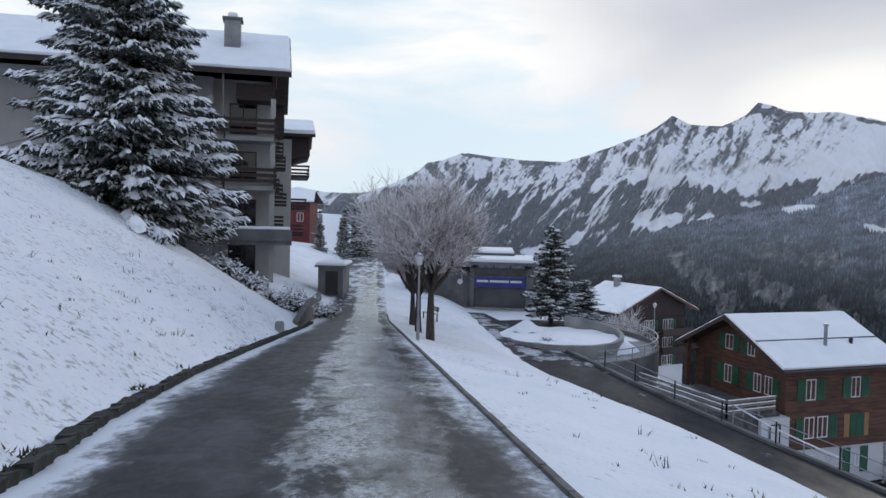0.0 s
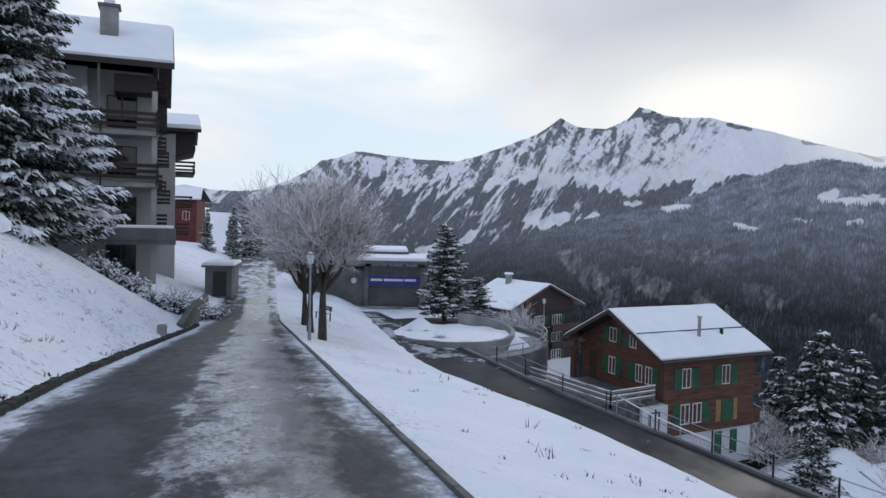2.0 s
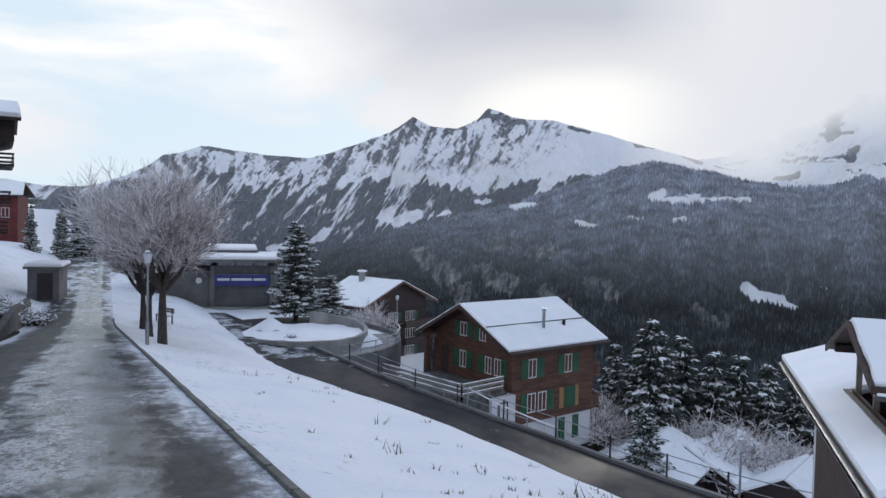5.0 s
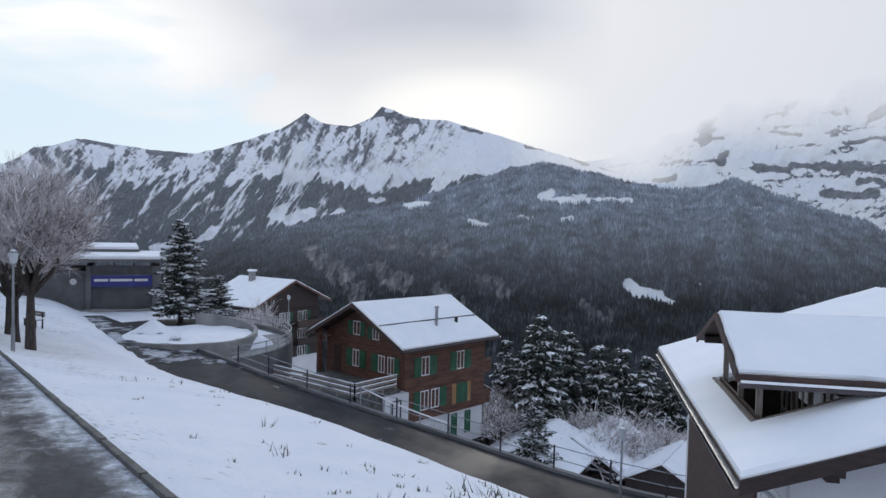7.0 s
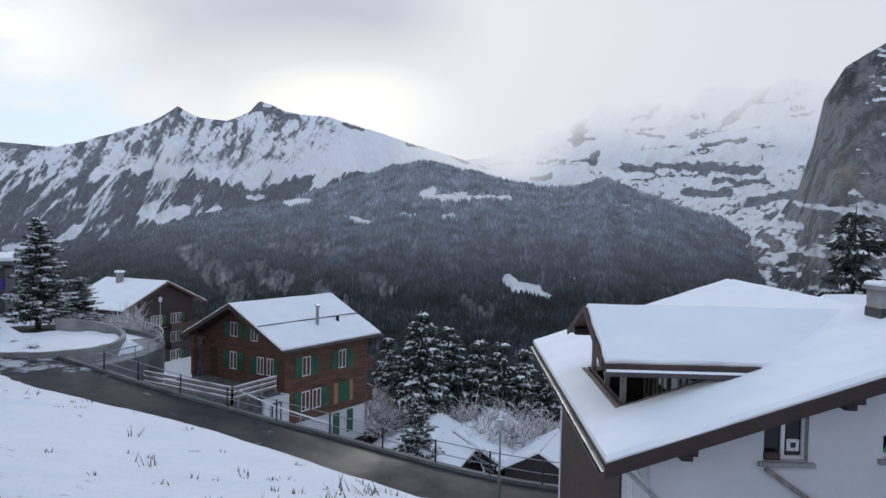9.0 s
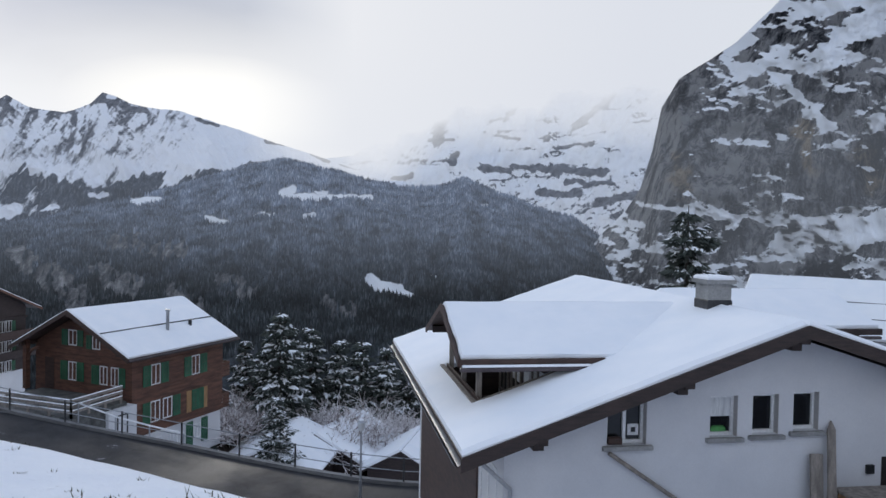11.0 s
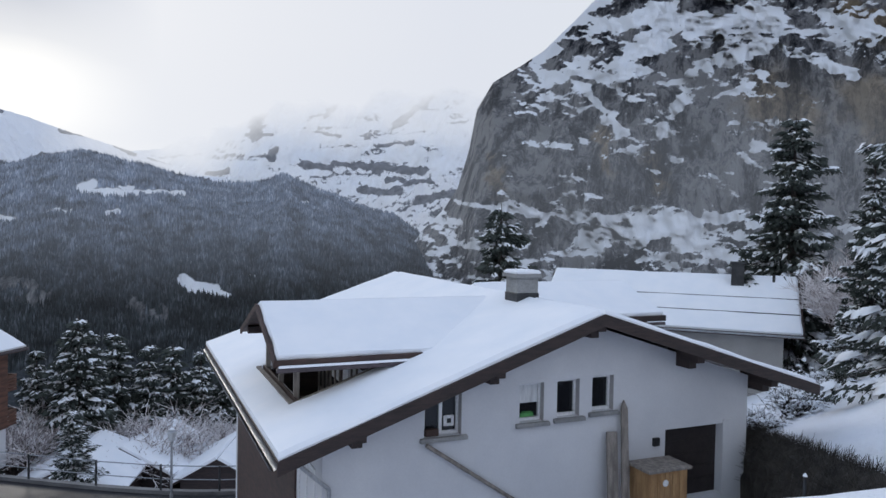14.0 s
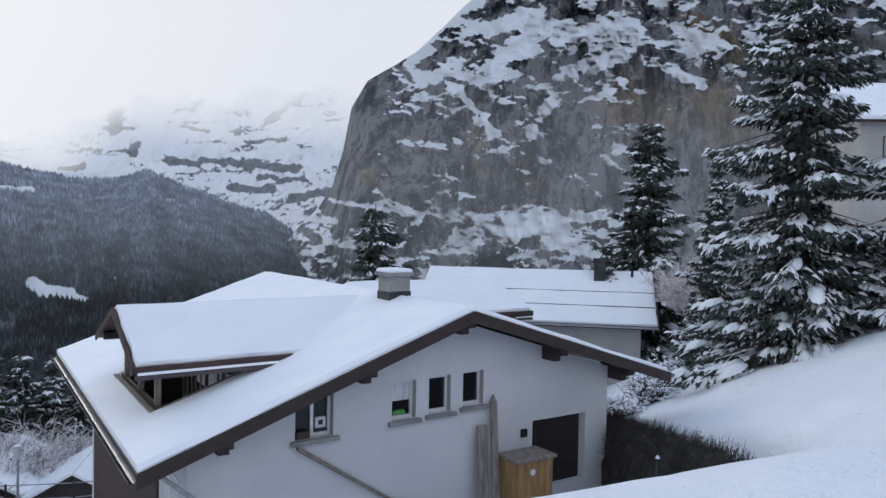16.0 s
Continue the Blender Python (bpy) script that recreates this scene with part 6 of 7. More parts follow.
def station():
    """The cable railway's station: a dark hall with a blue sign over a closed shutter."""
    t = thing("station", pose(2.2, 70.3, -6.7, 0, 0, -4.5), "dark concrete railway station with a blue sign and snowy roof", "station")
    part("wall", Build().box(-5.8, 0.3, -1.0, 0.6, 9, 3.5), M["dark_concrete"], t)
    part("wall", Build().box(0.604, 0.0, -1.0, 1.0, 9, 4.0).box(1.0, 0.3, 3.2, 6.0, 0.6, 4.0).box(6.0, 0.0, -1.0, 6.7, 9, 4.0), M["dark_concrete"], t)
    part("sill", Build().box(0.1, -0.35, 0.0, 6.6, -0.004, 0.16), M["concrete"], t)
    shut = part("roller_shutter", Build().box(1.004, 0.35, 0.16, 5.996, 0.40, 2.1), M["screen"], t, "closed grey roller shutter")
    for i in range(12):
        part("slat", Build().box(1.01, 0.325, 0.18 + 0.16 * i, 5.99, 0.348, 0.32 + 0.16 * i), M["screen"], shut)
    sign = part("sign", Build().box(1.0, 0.05, 2.15, 5.95, 0.14, 3.15), M["blue"], t, "blue sign with a line of white lettering bars")
    for a, b in ((1.25, 2.35), (2.5, 4.35), (4.5, 5.6)):
        part("lettering", Build().box(a, 0.03, 2.62, b, 0.046, 2.84), M["white_paint"], sign)
    for x in (1.2, 2.8, 4.4, 6.0):
        part("column", Build().box(x, 0.1, 4.0, x + 0.12, 0.25, 4.35), M["iron"], t)
    r = part("roof", Build().box(-3.0, -0.8, 4.35, 7.2, 9.5, 4.62), M["dark_concrete"], t)
    part("snow", Build().box(-2.9, -0.7, 4.624, 7.1, 9.4, 4.95, None, 0.12), M["snow"], r)
    r = part("rear_roof", Build().box(-3.0, 6.0, 5.0, 5.0, 16, 5.2), M["dark_concrete"], t)
    part("snow", Build().box(-2.9, 6.1, 5.204, 4.9, 15.9, 5.5, None, 0.12), M["snow"], r)
    part("clock", Build().tube((-0.4, 0.25, 2.6), (-0.4, 0.298, 2.6), 0.28, sides=16), M["white_paint"], t, "round white station clock")


station()


def valley_roof(x, y, z, rz, w, l, rise, label):
    t = thing("barn", pose(x, y, z, 0, 0, rz), label, "barn")
    roof_side(t, [(0, 0, 0), (l, 0, 0), (l, w / 2, rise), (0, w / 2, rise)], 0.12, 0.2, M["wood_black"])
    roof_side(t, [(0, w / 2, rise), (l, w / 2, rise), (l, w, 0), (0, w, 0)], 0.12, 0.2, M["wood_black"])
    part("wall", Build().prism([(0.5, -6), (w - 0.5, -6), (w - 0.5, 0.3), (w / 2, rise - 0.25), (0.5, 0.3)], l - 0.8, Matrix(((0, 1, 0, 0.4), (1, 0, 0, 0), (0, 0, 1, 0), (0, 0, 0, 1)))), M["wood_black"], t)
    return t


valley_roof(30.0, 37.0, -14.9, 35, 7.5, 9.0, 1.6, "low timber barn under a thick snowy roof")
valley_roof(35.5, 38.5, -15.6, 20, 8.0, 7.5, 1.8, "brown timber barn under a thick snowy roof")
valley_roof(37.5, 32.5, -15.6, 30, 6.0, 6.5, 1.7, "small timber barn under a thick snowy roof")

# ---- trees ----
def mesh_of(name, verts, faces, material):
    me = bpy.data.meshes.new(name)
    me.from_pydata(verts.tolist() if isinstance(verts, np.ndarray) else verts, [], faces.tolist() if isinstance(faces, np.ndarray) else faces)
    me.materials.append(material)
    if name == "snow":
        me.shade_smooth()
    return me


def tufts(place, way, size, rng, droop=0.35):
    """Needle sprays: at each place a bent blade along way, with two side blades."""
    n = len(place)
    side = np.cross(way, np.array([0.0, 0.0, 1.0]))
    side /= np.linalg.norm(side, axis=1)[:, None] + 1e-9
    up = np.cross(side, way)
    s = size[:, None]
    j = lambda k: (rng.rand(n, 3) - 0.5) * s * k
    p0 = place - way * s * 0.15
    p1 = place + way * s * 0.45 + side * s * 0.17 - up * s * droop * 0.55 + j(0.25)
    p2 = place + way * s * 1.0 - up * s * droop + j(0.35)
    p3 = place + way * s * 0.45 - side * s * 0.17 - up * s * droop * 0.55 + j(0.25)
    p4 = place + way * s * 0.40 + up * s * 0.10 + j(0.1)
    p5 = place + way * s * 0.30 - up * s * 0.62 + j(0.3)
    v = np.stack([p0, p1, p2, p3, p4, p5], 1).reshape(-1, 3)
    k = (np.arange(n) * 6)[:, None, None]
    f = (np.array([[0, 1, 4], [4, 1, 2], [4, 2, 3], [0, 4, 3], [1, 5, 3]])[None] + k).reshape(-1, 3)
    return v, f


def lumps_of_snow(place, way, size, rng):
    """Small cushions of snow lying along the sprays."""
    n = len(place)
    side = np.cross(way, np.array([0.0, 0.0, 1.0]))
    side /= np.linalg.norm(side, axis=1)[:, None] + 1e-9
    s = size[:, None]
    up = np.array([0.0, 0.0, 1.0])
    j = lambda k: (rng.rand(n, 3) - 0.5) * s * k
    q = [place - way * s * 0.30 + j(0.2), place + side * s * 0.24 + j(0.2), place + way * s * 0.85 - up * s * 0.25 + j(0.3), place - side * s * 0.24 + j(0.2), place + up * s * 0.20 + way * s * 0.10 + j(0.1)]
    v = np.stack(q, 1).reshape(-1, 3)
    k = (np.arange(n) * 5)[:, None, None]
    f = (np.array([[0, 1, 4], [1, 2, 4], [2, 3, 4], [3, 0, 4]])[None] + k).reshape(-1, 3)
    return v, f


def pillow(at, way, long_, wide, thick, rng):
    """A rounded cushion of snow on a bough: two rings and a crown, drooping along way."""
    side = np.array([-way[1], way[0], 0.0])
    side /= np.linalg.norm(side) + 1e-9
    verts = []
    for k, (grow, rise) in enumerate(((1.0, -0.35), (0.72, 0.55))):
        for i in range(7):
            a = 2 * math.pi * i / 7 + 0.3 * k
            j = 0.75 + 0.5 * rng.rand()
            verts.append(tuple(at + way * long_ * grow * math.cos(a) * j + side * wide * grow * math.sin(a) * j + np.array([0, 0, thick * rise])))
    verts.append(tuple(at + np.array([0, 0, thick])))
    faces = [(i, (i + 1) % 7, 7 + (i + 1) % 7, 7 + i) for i in range(7)] + [(7 + i, 7 + (i + 1) % 7, 14) for i in range(7)]
    return verts, faces


def spruce(height, radius, seed, whorls, per, spray, snowy, low=0.06, droop=0.32, power=0.85, pillows=0.0, heap=0.95):
    """Meshes of a spruce: trunk, crown and snow, standing at the origin. Snow lies along the boughs in caps and on the sprays."""
    rng = np.random.RandomState(seed)
    b = Build()
    b.tube((0, 0, -0.6), (0, 0, height * 0.6), 0.016 * height + 0.05, 0.008 * height + 0.02, 9)
    b.tube((0, 0, height * 0.6), (0, 0, height * 0.99), 0.008 * height + 0.02, 0.01, 7)
    place, way, size = [], [], []
    caps_v, caps_f, pil_v, pil_f = [], [], [], []
    cross_of = lambda d: np.array([-d[1], d[0], 0.0])
    width_of = lambda long_, f, spray: 0.30 * long_ * (1 - f) * f ** 0.3 * 2 + spray * 0.3
    lop = rng.rand(12) * 0.5 + 0.7
    for i in range(whorls):
        h = level = low + (0.985 - low) * (i + rng.rand() * 0.7) / whorls
        reach = radius * (1 - h) ** power * (1.0 if h > 0.12 else 0.75 + 2 * h)
        n = max(4, int(per * (0.55 + 0.55 * (1 - h))))
        for a in np.linspace(0, 2 * math.pi, n, endpoint=False) + rng.rand() * 6.28:
            a += rng.randn() * 0.22
            h = min(0.985, max(low, level + rng.randn() * 0.42 / whorls))
            long_ = reach * (0.45 + 0.75 * rng.rand()) * lop[int((a % 6.28) / 6.29 * 12)] + 0.12
            tilt = droop * (1 - h) + 0.06 + rng.randn() * 0.10
            tips = max(4, int(long_ / (spray * 0.32)))
            f = (np.arange(tips) + rng.rand(tips)) / tips
            f = np.sort(0.10 + 0.90 * f)
            d = np.array([math.cos(a), math.sin(a)])
            z = h * height - tilt * long_ * f + 0.42 * tilt * long_ * f ** 3 - rng.rand() * 0.1
            spine = np.stack([d[0] * long_ * f, d[1] * long_ * f, z], -1)
            b.tube((0, 0, h * height), tuple(spine[-1]), 0.012 + 0.008 * long_, 0.004, 3)
            cross = np.array([-d[1], d[0], 0.0])
            width = 0.30 * long_ * (1 - f) * f ** 0.3 * 2 + spray * 0.3
            for s in (-1, 0, 1):
                off = s * width * (0.30 + 0.70 * rng.rand(tips))
                p = spine + cross * off[:, None] - np.array([0, 0, 1.0]) * (np.abs(off) * 0.45)[:, None] + rng.randn(tips, 3) * spray * 0.15
                w = np.stack([np.full(tips, d[0]), np.full(tips, d[1]), np.full(tips, -tilt * 0.8)], -1) + cross * s * 0.7 + rng.randn(tips, 3) * 0.22
                place.append(p)
                way.append(w / np.linalg.norm(w, axis=1)[:, None])
                size.append(spray * (0.75 + 0.7 * rng.rand(tips)))
            for _ in range(6):
                if rng.rand() < pillows * (1 - 0.5 * h):
                    k = min(tips - 1, int(tips * (0.45 + 0.55 * rng.rand())))
                    w = np.array([d[0], d[1], -tilt * 0.9])
                    size_ = (0.08 + 0.045 * long_) * (0.5 + 0.9 * rng.rand())
                    off = cross_of(d) * width_of(long_, f[k], spray) * (rng.rand() - 0.5)
                    pv, pf = pillow(spine[k] + off + np.array([0, 0, 0.05 - 0.3 * abs(off[0] + off[1])]), w, size_ * 1.5, size_ * 0.8, size_ * 0.55, rng)
                    pil_f += [tuple(len(pil_v) + i for i in face) for face in pf]
                    pil_v += pv
            if rng.rand() < snowy * 1.15:
                first = int(tips * (0.15 + 0.35 * rng.rand()))
                run = spine[first:]
                wide = width[first:] * (0.10 + 0.22 * rng.rand()) + 0.02
                base = len(caps_v)
                m = len(run)
                for k in range(m):
                    end = 0.35 if k in (0, m - 1) else 1.0
                    jig = rng.randn(3) * spray * 0.14
                    q = run[k] + jig
                    wd = wide[k] * end * (0.6 + 0.8 * rng.rand())
                    caps_v += [tuple(q - cross * wd - np.array([0, 0, 0.45 * wd])), tuple(q + np.array([0, 0, (0.03 + 0.22 * spray) * end])), tuple(q + cross * wd - np.array([0, 0, 0.45 * wd]))]
                for k in range(m - 1):
                    o = base + 3 * k
                    caps_f += [(o, o + 1, o + 4, o + 3), (o + 1, o + 2, o + 5, o + 4)]
    place, way, size = np.concatenate(place), np.concatenate(way), np.concatenate(size)
    v, f = tufts(place, way, size, rng)
    out = np.hypot(place[:, 0], place[:, 1]) / (radius * (1 - np.clip(place[:, 2] / height, 0, 0.98)) ** power + 0.1)
    patch = np.array([noise.noise(Vector(p) * 1.3) for p in place])
    keep = rng.rand(len(place)) < 0.95 * snowy * np.clip(out * 1.25, 0.15, 1) * (0.65 + 1.1 * patch)
    sv, sf = lumps_of_snow(place[keep] + np.array([0, 0, 0.10]) * size[keep][:, None], way[keep], size[keep] * heap, rng)
    k = len(sv)
    return b.mesh("trunk", M["bark"]), mesh_of("crown", v, f, M["needles"]), mesh_of("snow", sv.tolist() + caps_v + pil_v, [tuple(q) for q in sf.tolist()] + [tuple(k + e for e in q) for q in caps_f] + [tuple(k + len(caps_v) + e for e in q) for q in pil_f], M["tree_snow"])


def plant(meshes, x, y, z, scale, turn, name, label, group=""):
    t = thing(name, Matrix.Translation((x, y, z)) @ Matrix.Rotation(turn, 4, "Z"), label, "tree", group)
    names = ("trunk", "crown", "snow")
    for n, me in zip(names, meshes):
        o = part(n, me, None, t)
        o.scale = scale if isinstance(scale, tuple) else (scale, scale, scale)
    return t


def ground_at(x, y):
    return float(land(np.array([x]), np.array([y]))[0])


near_spruce = spruce(17.0, 5.7, 3, 40, 12, 0.27, 1.5, 0.02, 0.46, 0.80, 0.30, 1.2)
plant(near_spruce, -14.9, 34.0, ground_at(-14.9, 34.0) - 0.3, 1.04, 0.4, "spruce", "tall dark snow-laden spruce on the bank beside the apartment house")
right_spruce = spruce(15.0, 3.7, 8, 32, 9, 0.25, 0.62, 0.01, 0.55, 0.64, 0.40, 1.15)
plant(right_spruce, 27.2, -4.1, ground_at(27.2, -4.1) - 0.3, 1.0, 1.0, "spruce", "tall dark spruce with snow on its drooping boughs")
plant(right_spruce, 26.6, -8.2, ground_at(26.6, -8.2) - 0.3, 0.9, 2.6, "spruce", "dark spruce with snow on its drooping boughs")

mid_spruce = spruce(12.0, 2.9, 12, 30, 9, 0.27, 0.42, 0.03, 0.46, 0.78, 0.12)
slim_spruce = spruce(12.0, 2.5, 15, 30, 9, 0.27, 0.95, 0.03, 0.50, 0.85)


def plant_to(meshes, full, x, y, top, turn, label, name="spruce", fat=1.0, group=""):
    """Plants a tree of that full height, scaled so that it reaches the height top."""
    z = ground_at(x, y) - 0.2
    s = max(top - z, 3.0) / full
    return plant(meshes, x, y, z, (s * fat, s * fat, s), turn, name, label, group)


plant_to(mid_spruce, 12, 50.7, 1.6, 9.4, 0.3, "dark spruce rising behind the far house", fat=1.25)
plant_to(mid_spruce, 12, 56.0, 23.5, 4.1, 2.0, "dark spruce rising behind the white house", fat=1.1)
plant_to(slim_spruce, 12, 36.0, -1.9, 5.2, 1.2, "slender spruce at the hill's edge")
plant_to(slim_spruce, 12, 46.5, 3.9, 1.2, 4.2, "small snowy spruce behind the far house")
plant_to(slim_spruce, 12, 33.5, -0.9, -0.6, 3.2, "small snowy fir beside the far house")

STAND = [(34.9, 47.7, -5.0, 0), (36.6, 48.7, -6.3, 1), (39.5, 49.6, -6.8, 0), (41.3, 47.8, -8.0, 1), (43.5, 47.5, -8.2, 0), (45.6, 46.5, -9.0, 1), (48.0, 46.0, -10.0, 0), (50.2, 44.8, -11.0, 1),
         (46.0, 36.5, -12.2, 1), (48.2, 36.2, -12.0, 0), (38.4, 54.0, -8.0, 1), (42.0, 55.0, -9.0, 0), (50.0, 52.0, -12.0, 1), (33.6, 50.5, -7.6, 1), (52.5, 40.0, -14.0, 0)]
for i, (x, y, top, kind) in enumerate(STAND):
    plant_to(slim_spruce if kind else mid_spruce, 12, x, y, top, 1.7 * i, "snow-dusted spruce in the stand below the road", fat=1.3, group="spruces below the road")
plant_to(slim_spruce, 12, 28.0, 38.5, -9.3, 0.6, "small snowy spruce beside the brown chalet", fat=1.9)
full_pine = spruce(12.0, 3.3, 21, 24, 11, 0.26, 0.95, 0.15, 0.16, 0.52, 0.15)
plant_to(full_pine, 12, 9.4, 61.5, 1.7, 0.9, "full snow-sprinkled pine beside the station plaza", "pine", 1.2)
plant_to(full_pine, 12, 12.5, 63.0, -3.0, 2.2, "small snow-sprinkled pine beside the station plaza", "pine", 1.9)
for i, (x, y, top) in enumerate([(-16.5, 118, 2.0), (-15.0, 112, 0.0), (-12.0, 116, 1.2), (-19, 112, 3.0), (-9.5, 122, -0.5), (-17.0, 126, 3.5), (-14.5, 128, 2.0), (-12.5, 125, 3.0), (-10.5, 129, 1.0), (-8.5, 127, 2.2), (-15.8, 131, 4.0), (-6.6, 124, 0.6)]):
    plant_to(slim_spruce, 12, x, y, top, 1.1 * i, "dark spruce at the far end of the lane", group="spruces at the end of the lane")


def bare_tree(height, spread, seed, forks, upright=0.25, thin=1.0):
    """A leafless tree: every limb is tapered and splits several times."""
    rng = np.random.RandomState(seed)
    b = Build()
    twigs = Build()

    def grow(p, d, long_, r, level):
        bend = Vector(rng.randn(3)) * 0.10
        mid = p + (d + bend).normalized() * long_ * 0.5
        d2 = (d - bend * 0.5 + Vector((0, 0, upright * 0.3))).normalized()
        end = mid + d2 * long_ * 0.5
        out = b if level < 2 else twigs
        sides = 7 if level == 0 else 5 if level == 1 else 3
        out.tube(p, mid, r, r * 0.82, sides)
        out.tube(mid, end, r * 0.82, r * 0.6, sides)
        if level >= len(forks):
            return
        for i in range(forks[level]):
            a = 2 * math.pi * (i + rng.rand() * 0.7) / forks[level]
            side = d2.orthogonal().normalized()
            side.rotate(Matrix.Rotation(a, 3, d2))
            lean = spread * (0.55 + 0.7 * rng.rand())
            w = (d2 + side * lean + Vector((0, 0, upright))).normalized()
            start = p.lerp(end, 0.45 + 0.55 * rng.rand()) if level else end
            grow(start, w, long_ * (0.58 + 0.24 * rng.rand()) if level else height * 0.27 * (0.75 + 0.4 * rng.rand()), max(r * 0.52, 0.006 * thin), level + 1)

    grow(Vector((0, 0, -0.3)), Vector((0, 0, 1)), height * 0.30, 0.028 * height, 0)
    return b.mesh("trunk", M["bark"]), twigs.mesh("crown", M["twigs"])


lane_tree = bare_tree(8.2, 0.86, 4, (10, 5, 5, 5, 6), 0.26, 1.5)
for x, y, s, a, what in ((-0.45, 33.2, 1.0, 0.3, "rounded bare tree white with hoar frost beside the lane"), (-1.15, 38.6, 0.9, 1.9, "bare frosted tree in the row along the lane"), (-1.75, 44.5, 0.9, 3.7, "bare frosted tree in the row along the lane")):
    plant(lane_tree, x, y, ground_at(x, y), s, a, "frosted_tree", what, "bare trees along the lane")
small_bare = bare_tree(6.0, 0.80, 11, (8, 6, 5, 5), 0.20, 2.6)
for i, (x, y, top) in enumerate([(36.5, 43.3, -10.6), (39.6, 43.0, -9.8), (42.5, 42.4, -10.4), (40.6, 39.6, -11.8), (43.6, 37.4, -12.2), (45.0, 41.0, -11.2), (30.5, 48.0, -8.6), (47.0, 34.5, -12.4), (38.0, 45.4, -9.4), (41.2, 45.2, -9.8), (44.2, 44.0, -10.4), (47.4, 38.6, -11.8), (34.6, 44.6, -10.8)]):
    plant_to(small_bare, 7.0, x, y, top, 2.1 * i, "bare tree thick with hoar frost below the road", "frosted_tree", 1.45, "frosted trees below the road")
plant_to(small_bare, 7.0, 17.5, 70.5, -3.6, 0.4, "small bare tree beside the dark chalet", "frosted_tree")
for i, (x, y, top) in enumerate([(44.5, -1.0, 2.4), (41.0, -1.6, 1.6), (47, -2.2, 3.4), (39.0, -2.6, 2.2)]):
    plant_to(small_bare, 7.0, x, y, top, 1.3 * i, "bare frosted tree on the slope behind the far house", "frosted_tree", 1.1, "frosted trees behind the far house")


def shrub(x, y, size, seed, label, snowy=0.5, flat=0.7):
    """A low bush of many stems with snow caught on top."""
    rng = np.random.RandomState(seed)
    z = ground_at(x, y)
    t = thing("shrub", pose(x, y, z - 0.05), label, "shrub")
    b = Build()
    tips = []
    for i in range(int(90 * size)):
        a, lean = rng.rand() * 6.28, rng.rand() * 0.9
        d = Vector((math.cos(a) * lean, math.sin(a) * lean, 0.35 + 0.5 * rng.rand())).normalized()
        p = Vector((rng.randn() * 0.12 * size, rng.randn() * 0.12 * size, 0))
        long_ = size * (0.5 + 0.5 * rng.rand())
        mid = p + d * long_ * 0.6
        end = mid + Vector((d.x, d.y, d.z * 0.2 - 0.15)) * long_ * 0.5
        b.tube(p, mid, 0.014, 0.010, 3)
        b.tube(mid, end, 0.010, 0.004, 3)
        tips += [mid, end, mid.lerp(end, 0.5)]
        for _ in range(3):
            q = p.lerp(mid, 0.5 + 0.5 * rng.rand())
            e = q + Vector(rng.randn(3)) * 0.16 * size + Vector((0, 0, 0.12 * size))
            b.tube(q, e, 0.007, 0.003, 3)
            tips.append(e)
    part("twig_tangle", b, M["hedge"], t)
    p = np.array([tuple(q) for q in tips])
    p = p[rng.rand(len(p)) < snowy]
    w = rng.randn(len(p), 3) * np.array([1, 1, 0.2])
    w /= np.linalg.norm(w, axis=1)[:, None]
    v, f = lumps_of_snow(p, w, 0.11 * size * (0.6 + rng.rand(len(p))), rng)
    tagged(part("snow", mesh_of("snow", v, f, M["tree_snow"]), None, t), kind="stuff")


for i, (x, y, s) in enumerate([(-10.2, 38.2, 1.6), (-11.6, 37.6, 1.8), (-8.6, 41.5, 1.5), (-7.9, 42.8, 1.5), (-7.3, 44.5, 1.3), (-8.9, 43.6, 1.8), (-7.2, 46.5, 1.1), (-9.6, 40.8, 1.3)]):
    shrub(x, y, s, 40 + i, "leafless garden shrub heaped with snow", 0.6)
shrub(7.6, 51.5, 0.9, 60, "low dark shrub on the snowed roundabout", 0.35)
for i, (x, y, s) in enumerate([(27.5, 0.7, 1.6), (29.5, 0.2, 1.8), (25.8, 1.6, 1.2)]):
    shrub(x, y, s, 70 + i, "leafless frosted shrub on the slope", 0.6)

# ---- kerbs, walls, fences, lamps and small things ----
def stones(name, label, edge, side, y0, y1, step, w, h, material, rough):
    """A row of kerb stones along one edge of the lane."""
    holder = thing(name, Matrix.Identity(4), label, "kerb", kind="structure")
    rng = random.Random(len(name) + int(10 * y1))
    shapes = []
    for k in range(5):
        b = Build()
        j = lambda: rng.uniform(-rough, rough)
        b.add([(x * w / 2 + j(), y * step * 0.485 + j(), z * h - 0.25 * (1 - z) + j() * z) for z in (0, 1) for x, y in ((-1, -1), (1, -1), (1, 1), (-1, 1))],
              [(3, 2, 1, 0), (4, 5, 6, 7), (0, 1, 5, 4), (1, 2, 6, 5), (2, 3, 7, 6), (3, 0, 4, 7)])
        shapes.append(b.mesh("kerb_stone", material))
    y = y0
    while y < y1:
        x = float(edge(np.array([y]))[0]) + side * w / 2
        slope = math.atan2(float(road_z(np.array([y + 1]))[0] - road_z(np.array([y]))[0]), 1)
        turn = math.atan2(float(edge(np.array([y + 1]))[0] - edge(np.array([y]))[0]), 1)
        o = new("kerb_stone", shapes[rng.randrange(5)])
        o.matrix_world = Matrix.Translation((x, y, float(road_z(np.array([y]))[0]))) @ Matrix.Rotation(-turn, 4, "Z") @ Matrix.Rotation(slope, 4, "X") @ Matrix.Diagonal((1, 1, rng.uniform(0.85, 1.2), 1))
        o.parent = holder
        y += step
    return holder


